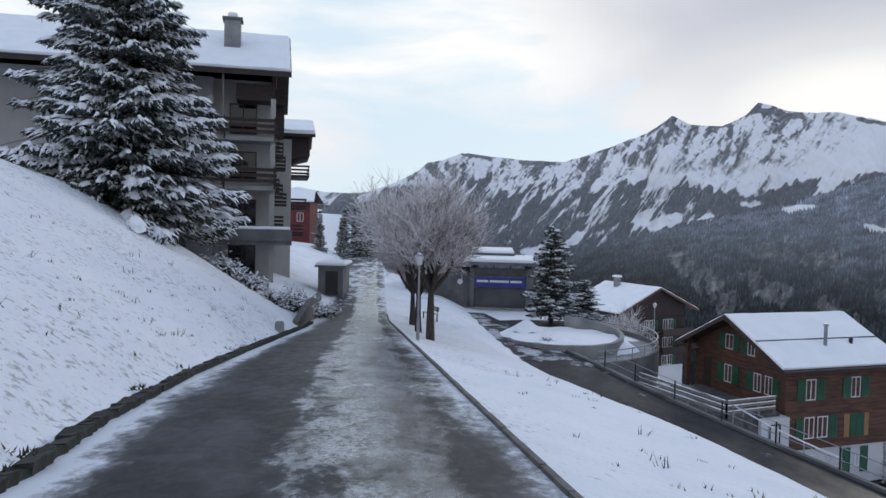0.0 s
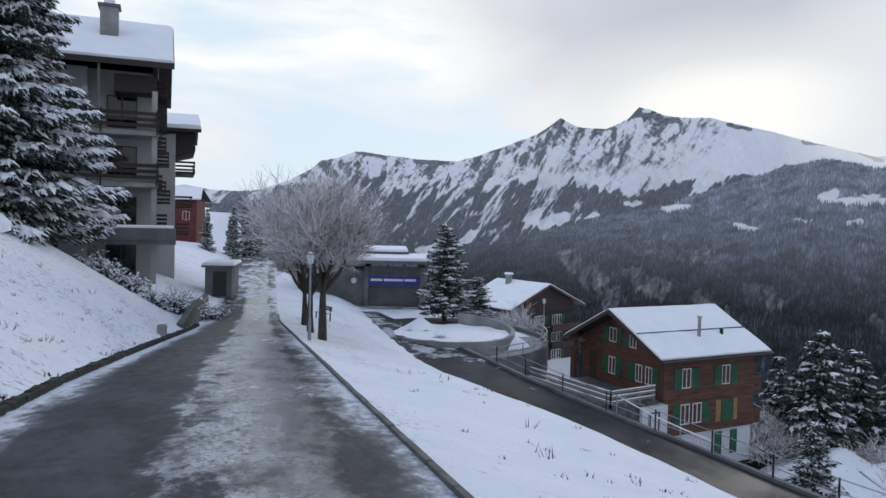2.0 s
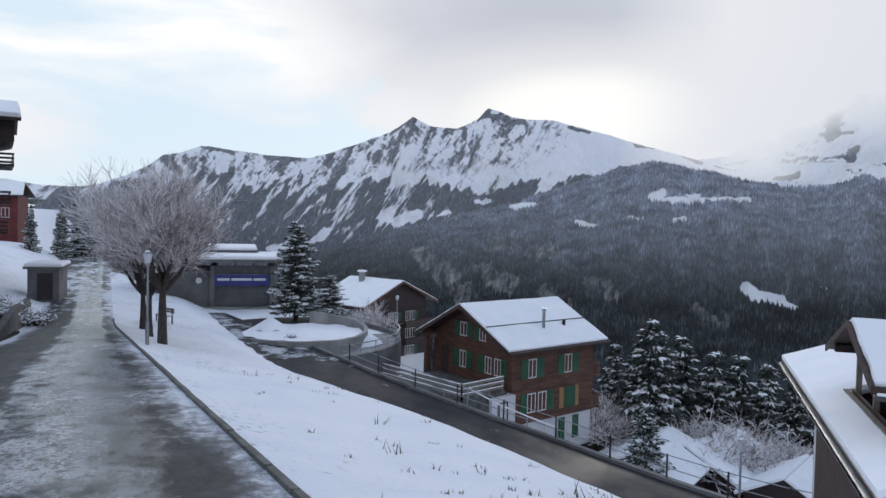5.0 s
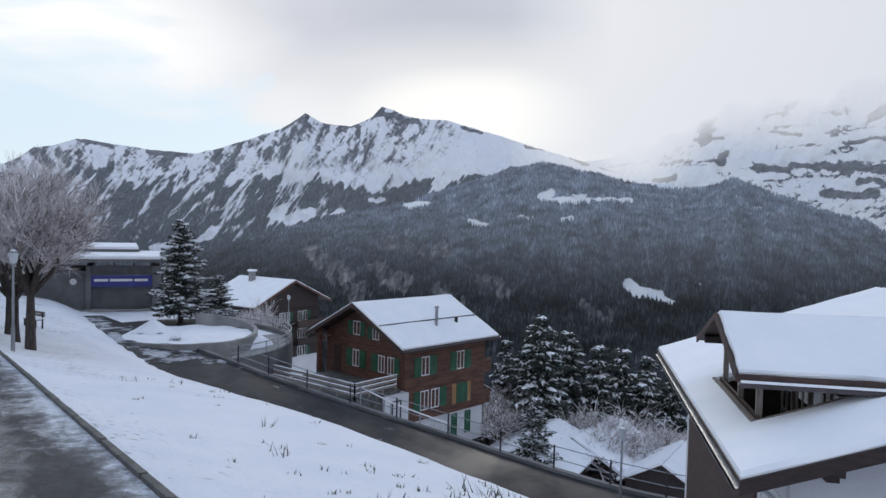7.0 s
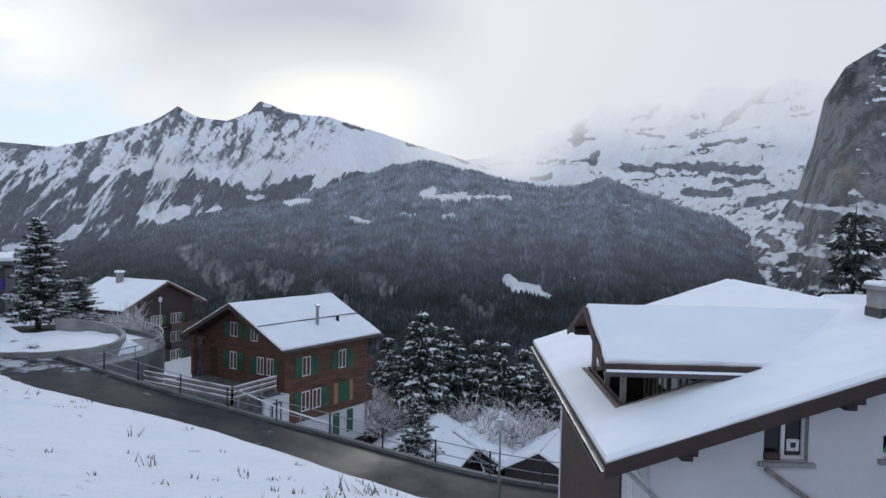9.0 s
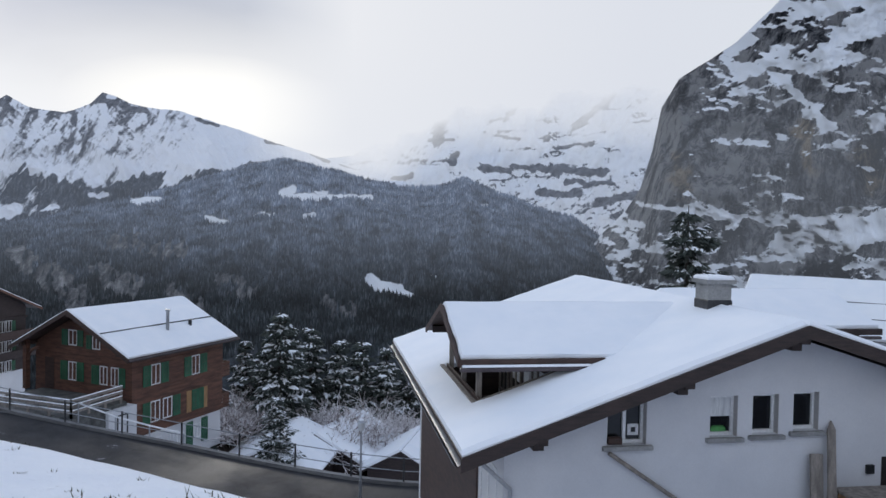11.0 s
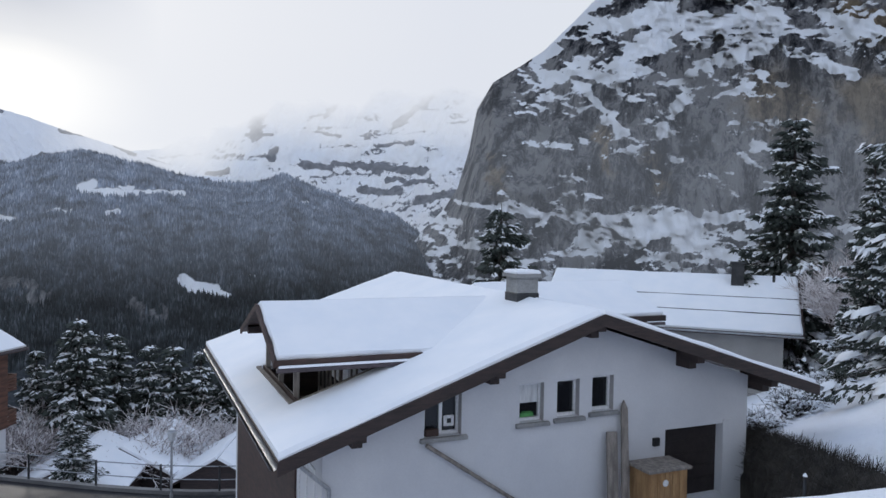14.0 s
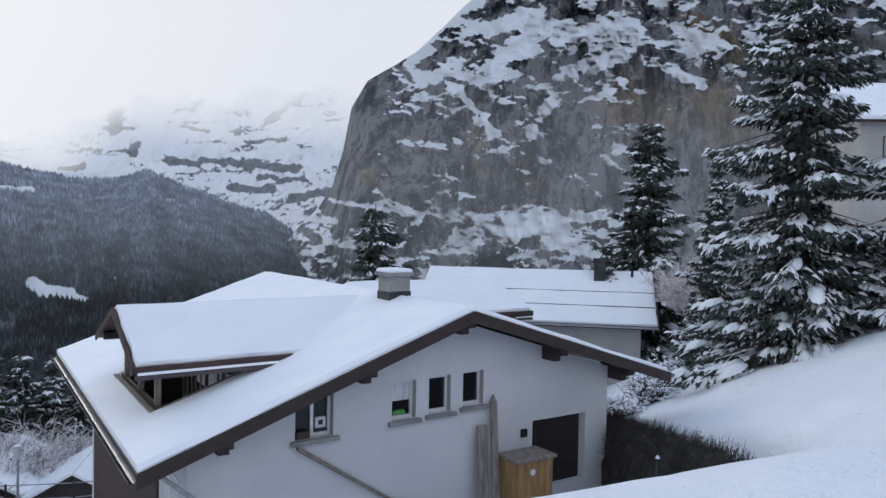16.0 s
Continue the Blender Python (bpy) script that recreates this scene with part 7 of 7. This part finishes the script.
stones("kerb_right", "dark wet kerb stones along the lane", road_right, 1, -12, 48, 1.0, 0.08, 0.055, M["kerb"], 0.006)
stones("kerb_left", "rough dark edging stones along the foot of the bank", road_left, -1, -8, 38, 0.24, 0.20, 0.10, M["moss_stone"], 0.045)


def arc_wall(b, cx, cy, r, a0, a1, z0, z1, thick, n=28):
    """A curved wall of one skin from angle a0 to a1; z1 is its top, or a function of the way along."""
    for i in range(n + 1):
        a, f = radians(a0 + (a1 - a0) * i / n), i / n
        c, s = math.cos(a), math.sin(a)
        top = z1(f) if callable(z1) else z1
        b.v += [(cx + r * c, cy + r * s, z0), (cx + (r + thick) * c, cy + (r + thick) * s, z0), (cx + (r + thick) * c, cy + (r + thick) * s, top), (cx + r * c, cy + r * s, top)]
    for i in range(n):
        k = 4 * i
        b.f += [(k + e, k + 4 + e, k + 4 + (e + 1) % 4, k + (e + 1) % 4) for e in range(4)]
    b.f += [(0, 1, 2, 3), (4 * n + 3, 4 * n + 2, 4 * n + 1, 4 * n)]
    return b


def roundabout():
    """The snowed turning circle before the station: a low wall round it that rises at the back."""
    cx, cy, r = 8.9, 54.2, 4.5
    t = thing("turning_circle", pose(cx, cy, -6.8), "round snow-covered island inside a curved concrete wall", "island")
    part("wall", arc_wall(Build(), 0, 0, r, -150, 75, -1.2, lambda f: 0.25 + 0.9 * max(0.0, f - 0.45) / 0.55, 0.28), M["concrete"], t)
    rim = 40
    b = Build()
    b.v = [(0, 0, 0.30)] + [((r - 0.1) * q * math.cos(2 * math.pi * i / rim), (r - 0.1) * q * math.sin(2 * math.pi * i / rim), 0.22 + 0.06 * math.sin(i * 1.7) * q) for q in (0.5, 1.0) for i in range(rim)]
    b.f = [(0, 1 + i, 1 + (i + 1) % rim) for i in range(rim)] + [(1 + i, 1 + rim + i, 1 + rim + (i + 1) % rim, 1 + (i + 1) % rim) for i in range(rim)]
    part("snow", b, M["snow"], t, smooth=True)
    heap = Build()
    heap.v = [(-2.2, 1.8, 1.2)] + [(-2.2 + 1.5 * q * math.cos(2 * math.pi * i / 14), 1.8 + 1.1 * q * math.sin(2 * math.pi * i / 14), 1.1 - 0.9 * q + 0.1 * math.sin(3 * i)) for q in (0.5, 1.0) for i in range(14)]
    heap.f = [(0, 1 + i, 1 + (i + 1) % 14) for i in range(14)] + [(1 + i, 15 + i, 15 + (i + 1) % 14, 1 + (i + 1) % 14) for i in range(14)]
    part("snow_heap", heap, M["snow"], t, smooth=True)
    part("notice", Build().box(-0.1, -r - 0.36, -0.55, 0.35, -r - 0.30, -0.1), M["wood_light"], t, "small yellow notice plate")
    # the ramp that winds round it
    ramp_ = thing("ramp", pose(cx, cy, -6.8), "curved concrete ramp with slush, winding down beside the island", "ramp", kind="structure")
    part("deck", arc_wall(Build(), 0, 0, r + 0.45, -75, 80, -2.6, lambda f: -0.75 + 0.75 * f, 2.1), M["concrete"], ramp_)
    part("slush", arc_wall(Build(), 0, 0, r + 0.8, -60, 76, -2.5, lambda f: -0.746 + 0.75 * f + 0.02, 1.4), M["snow"], ramp_)
    plaza = thing("plaza", pose(cx, cy, -6.8), "dark wet asphalt turning place before the station", "pavement", kind="structure")
    part("surface", arc_wall(Build(), 0, 0, r + 0.30, 72, 205, -0.6, 0.10, 4.2), M["low_road"], plaza)
    rail = thing("railing", pose(cx, cy, -6.8), "grey metal railing with snow along the outer edge of the ramp", "railing")
    part("parapet", arc_wall(Build(), 0, 0, r + 2.56, -78, 76, -3.0, lambda f: -0.45 + 0.75 * f, 0.22), M["dark_concrete"], rail)
    for i in range(15):
        a = radians(-78 + 154 * i / 14)
        z = -0.45 + 0.75 * i / 14
        part("post", Build().tube(((r + 2.67) * math.cos(a), (r + 2.67) * math.sin(a), z), ((r + 2.67) * math.cos(a), (r + 2.67) * math.sin(a), z + 0.75), 0.035, sides=6), M["metal"], rail)
    for h in (0.35, 0.75):
        b = Build()
        for i in range(28):
            p = []
            for k in (i, i + 1):
                a = radians(-78 + 154 * k / 28)
                p.append(((r + 2.67) * math.cos(a), (r + 2.67) * math.sin(a), -0.45 + 0.75 * k / 28 + h))
            b.tube(p[0], p[1], 0.04, sides=6)
        part("rail", b, M["metal"], rail)


roundabout()


def fence_line(name, label, pts, high, rails, r, material, rail_mat, spacing=None):
    """Posts with rails from point to point."""
    t = thing(name, Matrix.Identity(4), label, "fence")
    for x, y, z in pts:
        part("post", Build().tube((x, y, z - 0.3), (x, y, z + high), r, sides=7), material, t)
    for h in rails:
        for p, q in zip(pts[:-1], pts[1:]):
            part("rail", Build().tube((p[0], p[1], p[2] + high * h), (q[0], q[1], q[2] + high * h), r * 0.55, sides=6), rail_mat, t)
    return t


out = LOW_Q[:, :2] + LOW_SIDE * 2.55
pts = []
for i in range(30, 86, 4):
    pts.append((float(out[i, 0]), float(out[i, 1]), float(LOW_Q[i, 2])))
fence_line("road_fence", "thin iron road fence with dark posts", pts, 1.25, (0.96, 0.5), 0.045, M["iron"], M["metal"])
edge = Build()
for i in range(20, 89):
    a, b_ = LOW_Q[i], LOW_Q[i + 1]
    p, q = LOW_Q[i, :2] + LOW_SIDE[i] * 2.46, LOW_Q[i + 1, :2] + LOW_SIDE[i + 1] * 2.46
    p2, q2 = LOW_Q[i, :2] + LOW_SIDE[i] * 2.75, LOW_Q[i + 1, :2] + LOW_SIDE[i + 1] * 2.75
    edge.add([(*p, a[2] - 1.6), (*p2, a[2] - 1.6), (*q2, b_[2] - 1.6), (*q, b_[2] - 1.6), (*p, a[2] + 0.16), (*p2, a[2] + 0.16), (*q2, b_[2] + 0.16), (*q, b_[2] + 0.16)],
             [(3, 2, 1, 0), (4, 5, 6, 7), (0, 1, 5, 4), (1, 2, 6, 5), (2, 3, 7, 6), (3, 0, 4, 7)])
kerb_wall = new("road_edge_wall", edge.mesh("road_edge_wall", M["dark_concrete"]))
tagged(kerb_wall, "low grey concrete edge of the lower road", "wall", kind="structure")


def terrace():
    """The raised terrace before the chalet's gable, with a snow-capped plank fence."""
    corners = [(13.6, 48.6), (16.6, 41.2), (20.4, 42.9), (20.6, 51.0)]
    t = thing("terrace", pose(0, 0, -9.15), "dark paved terrace before the chalet, edged by a stone wall", "terrace", kind="structure")
    b = Build()
    b.add([(x, y, z) for z in (-4.0, 0.0) for x, y in corners], [(3, 2, 1, 0), (4, 5, 6, 7), (0, 1, 5, 4), (1, 2, 6, 5), (2, 3, 7, 6), (3, 0, 4, 7)])
    part("deck", b, M["kerb"], t)
    f = thing("plank_fence", pose(0, 0, -9.15), "weathered plank fence with snow on its rails", "fence")
    line = [(13.6, 48.6), (16.55, 41.25), (20.0, 42.8)]
    for (x0, y0), (x1, y1), n in ((line[0], line[1], 5), (line[1], line[2], 3)):
        for i in range(n + 1):
            x, y = x0 + (x1 - x0) * i / n, y0 + (y1 - y0) * i / n
            part("post", Build().box(x - 0.06, y - 0.06, 0, x + 0.06, y + 0.06, 1.05), M["wood_grey"], f)
        d = Vector((x1 - x0, y1 - y0, 0))
        m = Matrix.Translation((x0, y0, 0)) @ Matrix.Rotation(math.atan2(d.y, d.x), 4, "Z")
        for h in (0.28, 0.60, 0.90):
            r_ = part("rail", Build().box(0, -0.10, h, d.length, -0.065, h + 0.15, m), M["wood_grey"], f)
            part("snow", Build().box(0, -0.12, h + 0.152, d.length, -0.05, h + 0.20, m, 0.02), M["snow"], r_)
    stair = thing("stair_rail", pose(0, 0, -9.15), "metal handrail with snow beside the steps", "railing")
    steps = [(16.8, 40.9, 0.0), (17.8, 38.6, -0.5), (18.6, 36.4, -0.7), (19.3, 34.2, -0.8)]
    for x, y, z in steps:
        part("post", Build().tube((x, y, z - 0.6), (x, y, z + 0.9), 0.04, sides=6), M["metal"], stair)
    b = Build()
    for p, q in zip(steps[:-1], steps[1:]):
        b.tube((p[0], p[1], p[2] + 0.9), (q[0], q[1], q[2] + 0.9), 0.05, sides=6)
    part("rail", b, M["white_paint"], stair)


terrace()


def lamp(x, y, z, high, label):
    t = thing("street_lamp", pose(x, y, z), label, "street lamp", "street lamps")
    part("pole", Build().tube((0, 0, -0.4), (0, 0, 0.9), 0.075, 0.07, 10).tube((0, 0, 0.9), (0, 0, high - 0.42), 0.05, 0.04, 10), M["metal"], t)
    head = part("lantern", Build().tube((0, 0, high - 0.42), (0, 0, high - 0.06), 0.11, 0.19, 10), M["lamp_glass"], t, "opal tapered lantern")
    part("cap", Build().tube((0, 0, high - 0.058), (0, 0, high + 0.02), 0.21, 0.10, 10), M["metal"], head)
    part("snow", Build().tube((0, 0, high + 0.022), (0, 0, high + 0.07), 0.12, 0.05, 10), M["snow"], head)
    return t


lamp(-0.92, 30.14, ground_at(-0.92, 30.14), 0.40 - ground_at(-0.92, 30.14), "slim grey street lamp with an opal lantern beside the lane")
lamp(20.71, 22.33, -9.75, 3.42, "slim grey street lamp with an opal lantern beside the lower road")
lamp(21.5, 72.5, -11.0, 5.0, "slim grey street lamp beside the dark chalet")

t = thing("marker_stone", pose(-6.35, 28.6, ground_at(-6.35, 28.6)), "grey weathered stone marker in the snow", "marker")
part("stone", Build().box(-0.16, -0.10, -0.2, 0.16, 0.10, 0.46, None, 0.06), M["concrete"], t)
part("snow", Build().box(-0.12, -0.08, 0.462, 0.12, 0.08, 0.50, None, 0.02), M["snow"], t)

t = thing("bench", pose(-0.9, 49.5, ground_at(-0.9, 49.5), 0, 0, -60), "wooden park bench with snow on its seat", "bench")
for y in (0.0, 0.16, 0.32):
    part("seat_slat", Build().box(-0.75, y, 0.42, 0.75, y + 0.13, 0.46), M["wood_grey"], t)
for z in (0.6, 0.76):
    part("back_slat", Build().box(-0.75, 0.46, z, 0.75, 0.50, z + 0.13), M["wood_grey"], t)
for x in (-0.6, 0.6):
    part("leg", Build().box(x - 0.04, 0.0, -0.1, x + 0.04, 0.06, 0.42).box(x - 0.04, 0.40, -0.1, x + 0.04, 0.458, 0.9), M["iron"], t)
part("snow", Build().box(-0.7, 0.0, 0.462, 0.7, 0.42, 0.53, None, 0.04), M["snow"], t)

# the retaining wall where the bank ends beside the lane
b = Build()
for i in range(16):
    ya, yb = 34.0 + 0.9 * i, 34.0 + 0.9 * (i + 1)
    xa, xb = float(road_left(ya)) - 0.35, float(road_left(yb)) - 0.35
    za, zb = float(road_z(np.array([ya]))[0]), float(road_z(np.array([yb]))[0])
    ha, hb = 0.25 + min(1.0, 0.12 * i), 0.25 + min(1.0, 0.12 * (i + 1))
    b.add([(xa, ya, za - 0.4), (xa - 0.3, ya, za - 0.4), (xb - 0.3, yb, zb - 0.4), (xb, yb, zb - 0.4), (xa, ya, za + ha), (xa - 0.3, ya, za + ha), (xb - 0.3, yb, zb + hb), (xb, yb, zb + hb)],
          [(0, 1, 2, 3), (7, 6, 5, 4), (4, 5, 1, 0), (5, 6, 2, 1), (6, 7, 3, 2), (7, 4, 0, 3)])
tagged(new("retaining_wall", b.mesh("retaining_wall", M["kerb"])), "dark concrete retaining wall beside the lane", "wall", kind="structure")

# beside the garage: a tool cupboard, boards and stakes
HOUSE = pose(16.63, 4.28, -4.9, 0, 0, -39)
t = thing("tool_cupboard", HOUSE @ pose(1.36, 0.0, -0.05), "orange pine tool cupboard with a lid against the white wall", "cupboard")
part("body", Build().box(0, 0, 0, 1.12, 0.72, 1.12), M["wood_light"], t)
part("lid", Build().box(-0.08, -0.08, 1.124, 1.20, 0.76, 1.20, None, 0.02), M["wood_grey"], t)
for i in range(5):
    part("board", Build().box(0.01 + 0.22 * i, -0.022, 0.03, 0.215 + 0.22 * i, -0.002, 1.10), M["wood_light"], t)
part("badge", Build().tube((0.45, -0.026, 0.85), (0.45, -0.04, 0.85), 0.08, sides=14), M["white_paint"], t, "round pale badge")
t = thing("plank", HOUSE @ pose(0.86, 0.30, -0.1, 0, 4, 0), "tall weathered board leaning on the wall", "board")
part("board", Build().prism([(0, 0), (0.22, 0), (0.20, 2.6), (0.10, 2.78), (0.02, 2.6)], 0.05, pose(0, 0, 0, -9, 0, 0)), M["wood_grey"], t)
t = thing("plank", HOUSE @ pose(0.55, 0.42, -0.1, 0, 2, 0), "short grey board leaning on the wall", "board")
part("board", Build().box(0, 0, 0, 0.30, 0.04, 2.05, pose(0, 0, 0, -7, 0, 0)), M["wood_grey"], t)
for x, h in ((-1.35, 0.55), (-0.55, 0.72)):
    t = thing("stake", HOUSE @ pose(x, -0.4, -0.2), "short dark wooden stake", "stake", "stakes before the wall")
    part("stake", Build().tube((0, 0, 0), (0.02, 0, h), 0.05, 0.045, 7), M["wood_dark"], t)


def woodpile(x, y, z, rz):
    t = thing("woodpile", pose(x, y, z, 0, 0, rz), "stack of split firewood under the eave", "woodpile")
    rng = random.Random(5)
    for k in range(5):
        for i in range(12):
            cx = 0.22 * i + (0.11 if k % 2 else 0)
            part("log", Build().tube((cx, 0, 0.1 + 0.2 * k), (cx, 0.9, 0.1 + 0.2 * k), rng.uniform(0.08, 0.11), sides=6), M["wood_dark"], t)


p = HOUSE @ Vector((5.6, 2.2, 0))
woodpile(p.x, p.y, ground_at(p.x, p.y), -39)


def hedge(a, b, low, top_a, top_b, label, seed):
    """A clipped leafless hedge: a knotty body bristling with fine stems, between two points."""
    rng = np.random.RandomState(seed)
    a, b = Vector(a), Vector(b)
    t = thing("hedge", Matrix.Identity(4), label, "hedge")
    core = Build()
    steps, ring = 90, 17
    across = (b - a).normalized().cross(Vector((0, 0, 1)))
    skin = []
    for i in range(steps + 1):
        p = a.lerp(b, i / steps)
        z, high = low, top_a + (top_b - top_a) * i / steps - low + 0.25
        for k in range(ring):
            ang = math.pi * k / (ring - 1)
            q = Vector((p.x * 2.3, p.y * 2.3, k * 0.7))
            end = min(1.0, (1 - i / steps) * 5 + 0.05)
            swell = (1 + 0.25 * noise.noise(q) + 0.22 * noise.noise(q * 3.1)) * end ** 0.5
            w = 0.60 * math.cos(ang) * swell
            h = high * math.sin(ang) ** 0.55 * (0.90 + 0.10 * swell) + 0.06 * noise.noise(q * 4.0)
            v = (p.x + across.x * w, p.y + across.y * w, z - 0.25 + h)
            core.v.append(v)
            skin.append((Vector(v), Vector((across.x * math.cos(ang), across.y * math.cos(ang), math.sin(ang)))))
    core.f = [(ring * i + k, ring * i + k + 1, ring * (i + 1) + k + 1, ring * (i + 1) + k) for i in range(steps) for k in range(ring - 1)]
    part("body", core, M["hedge"], t)
    s = Build()
    for _ in range(6500):
        v, n = skin[rng.randint(len(skin))]
        v = v + Vector(rng.randn(3)) * 0.05
        s.tube(v - n * 0.05, v + n * (0.06 + 0.20 * rng.rand()) + Vector(rng.randn(3)) * 0.06, 0.007, 0.003, 3)
    tagged(part("twig_tangle", s, M["hedge"], t), kind="stuff")


hedge((22.8, 1.75, 0), (14.6, -1.65, 0), -5.2, -3.75, -2.35, "dark leafless hedge at the foot of the snowy slope", 3)
t = thing("garden_post", pose(16.4, 0.2, ground_at(16.4, 0.2)), "thin dark post with a snow cap beside the hedge", "post")
part("post", Build().tube((0, 0, -0.2), (0, 0, 2.0), 0.035, sides=7), M["iron"], t)
part("snow", Build().tube((0, 0, 2.002), (0, 0, 2.06), 0.05, 0.02, 7), M["snow"], t)


def grass(name, label, count, seed, areas):
    """Withered tufts that come through the snow."""
    rng = np.random.RandomState(seed)
    b = Build()
    for _ in range(count):
        x0, x1, y0, y1 = areas[rng.randint(len(areas))]
        x, y = rng.uniform(x0, x1), rng.uniform(y0, y1)
        z = ground_at(x, y)
        size = 0.08 + 0.22 * rng.rand() ** 3
        for _ in range(7):
            d = Vector((rng.randn() * 0.6, rng.randn() * 0.6, 0.6 + 0.5 * rng.rand())).normalized() * size
            o = Vector((x + rng.randn() * size * 0.5, y + rng.randn() * size * 0.5, z - 0.02))
            w = Vector((-d.y, d.x, 0)).normalized() * 0.012
            b.add([o - w, o + w, o + d], [(0, 1, 2), (2, 1, 0)])
    ob = new(name, b.mesh(name, M["grass"]))
    return tagged(ob, label, "grass", kind="stuff")


grass("grass_tufts", "withered grass tufts poking through thin snow", 170, 6, [(-12, -4.6, 7, 30), (-9, -5, 8, 22), (1.8, 6.5, 6, 24), (3.0, 6.5, 4, 10)])
rough_edge = Build()
rng = np.random.RandomState(12)
for _ in range(2600):
    y = 3.0 + 26.0 * rng.rand() ** 1.6
    if noise.noise(Vector((y * 1.9, 3.0, 0))) < 0.05 + 0.012 * y:
        continue
    x = float(road_left(y)) - 0.10 - rng.rand() * 0.35
    d = Vector((rng.randn() * 0.5, rng.randn() * 0.5, 0.5 + 0.5 * rng.rand())).normalized() * (0.04 + 0.06 * rng.rand())
    o = Vector((x, y, float(road_z(np.array([y]))[0]) + 0.05 + 0.1 * rng.rand()))
    w = Vector((-d.y, d.x, 0)).normalized() * 0.02
    rough_edge.add([o - w, o + w, o + d], [(0, 1, 2), (2, 1, 0)])
tagged(new("verge_grass", rough_edge.mesh("verge_grass", M["grass"])), "dark wet grass hanging over the edging stones", "grass", kind="stuff")


def hill_house():
    t = thing("hill_house", pose(56.0, -15.5, 1.0, 0, 0, -75), "grey house with a steep roof behind the spruces", "house")
    part("wall", Build().box(-4, 0, -6, 8, 9, 8.5), M["grey_plaster"], t)
    roof_side(t, [(-4.8, -0.8, 8.4), (8.8, -0.8, 8.4), (8.8, 4.5, 11.6), (-4.8, 4.5, 11.6)], 0.2, 0.25, M["wood_black"])
    roof_side(t, [(-4.8, 4.5, 11.6), (8.8, 4.5, 11.6), (8.8, 9.8, 8.4), (-4.8, 9.8, 8.4)], 0.2, 0.25, M["wood_black"])
    for x in (-2.5, 0.5, 3.5):
        for z in (3.2, 6.0):
            window(t, pose(x, -0.04, z), 1.0, 1.4, M["wood_dark"], 2)


hill_house()
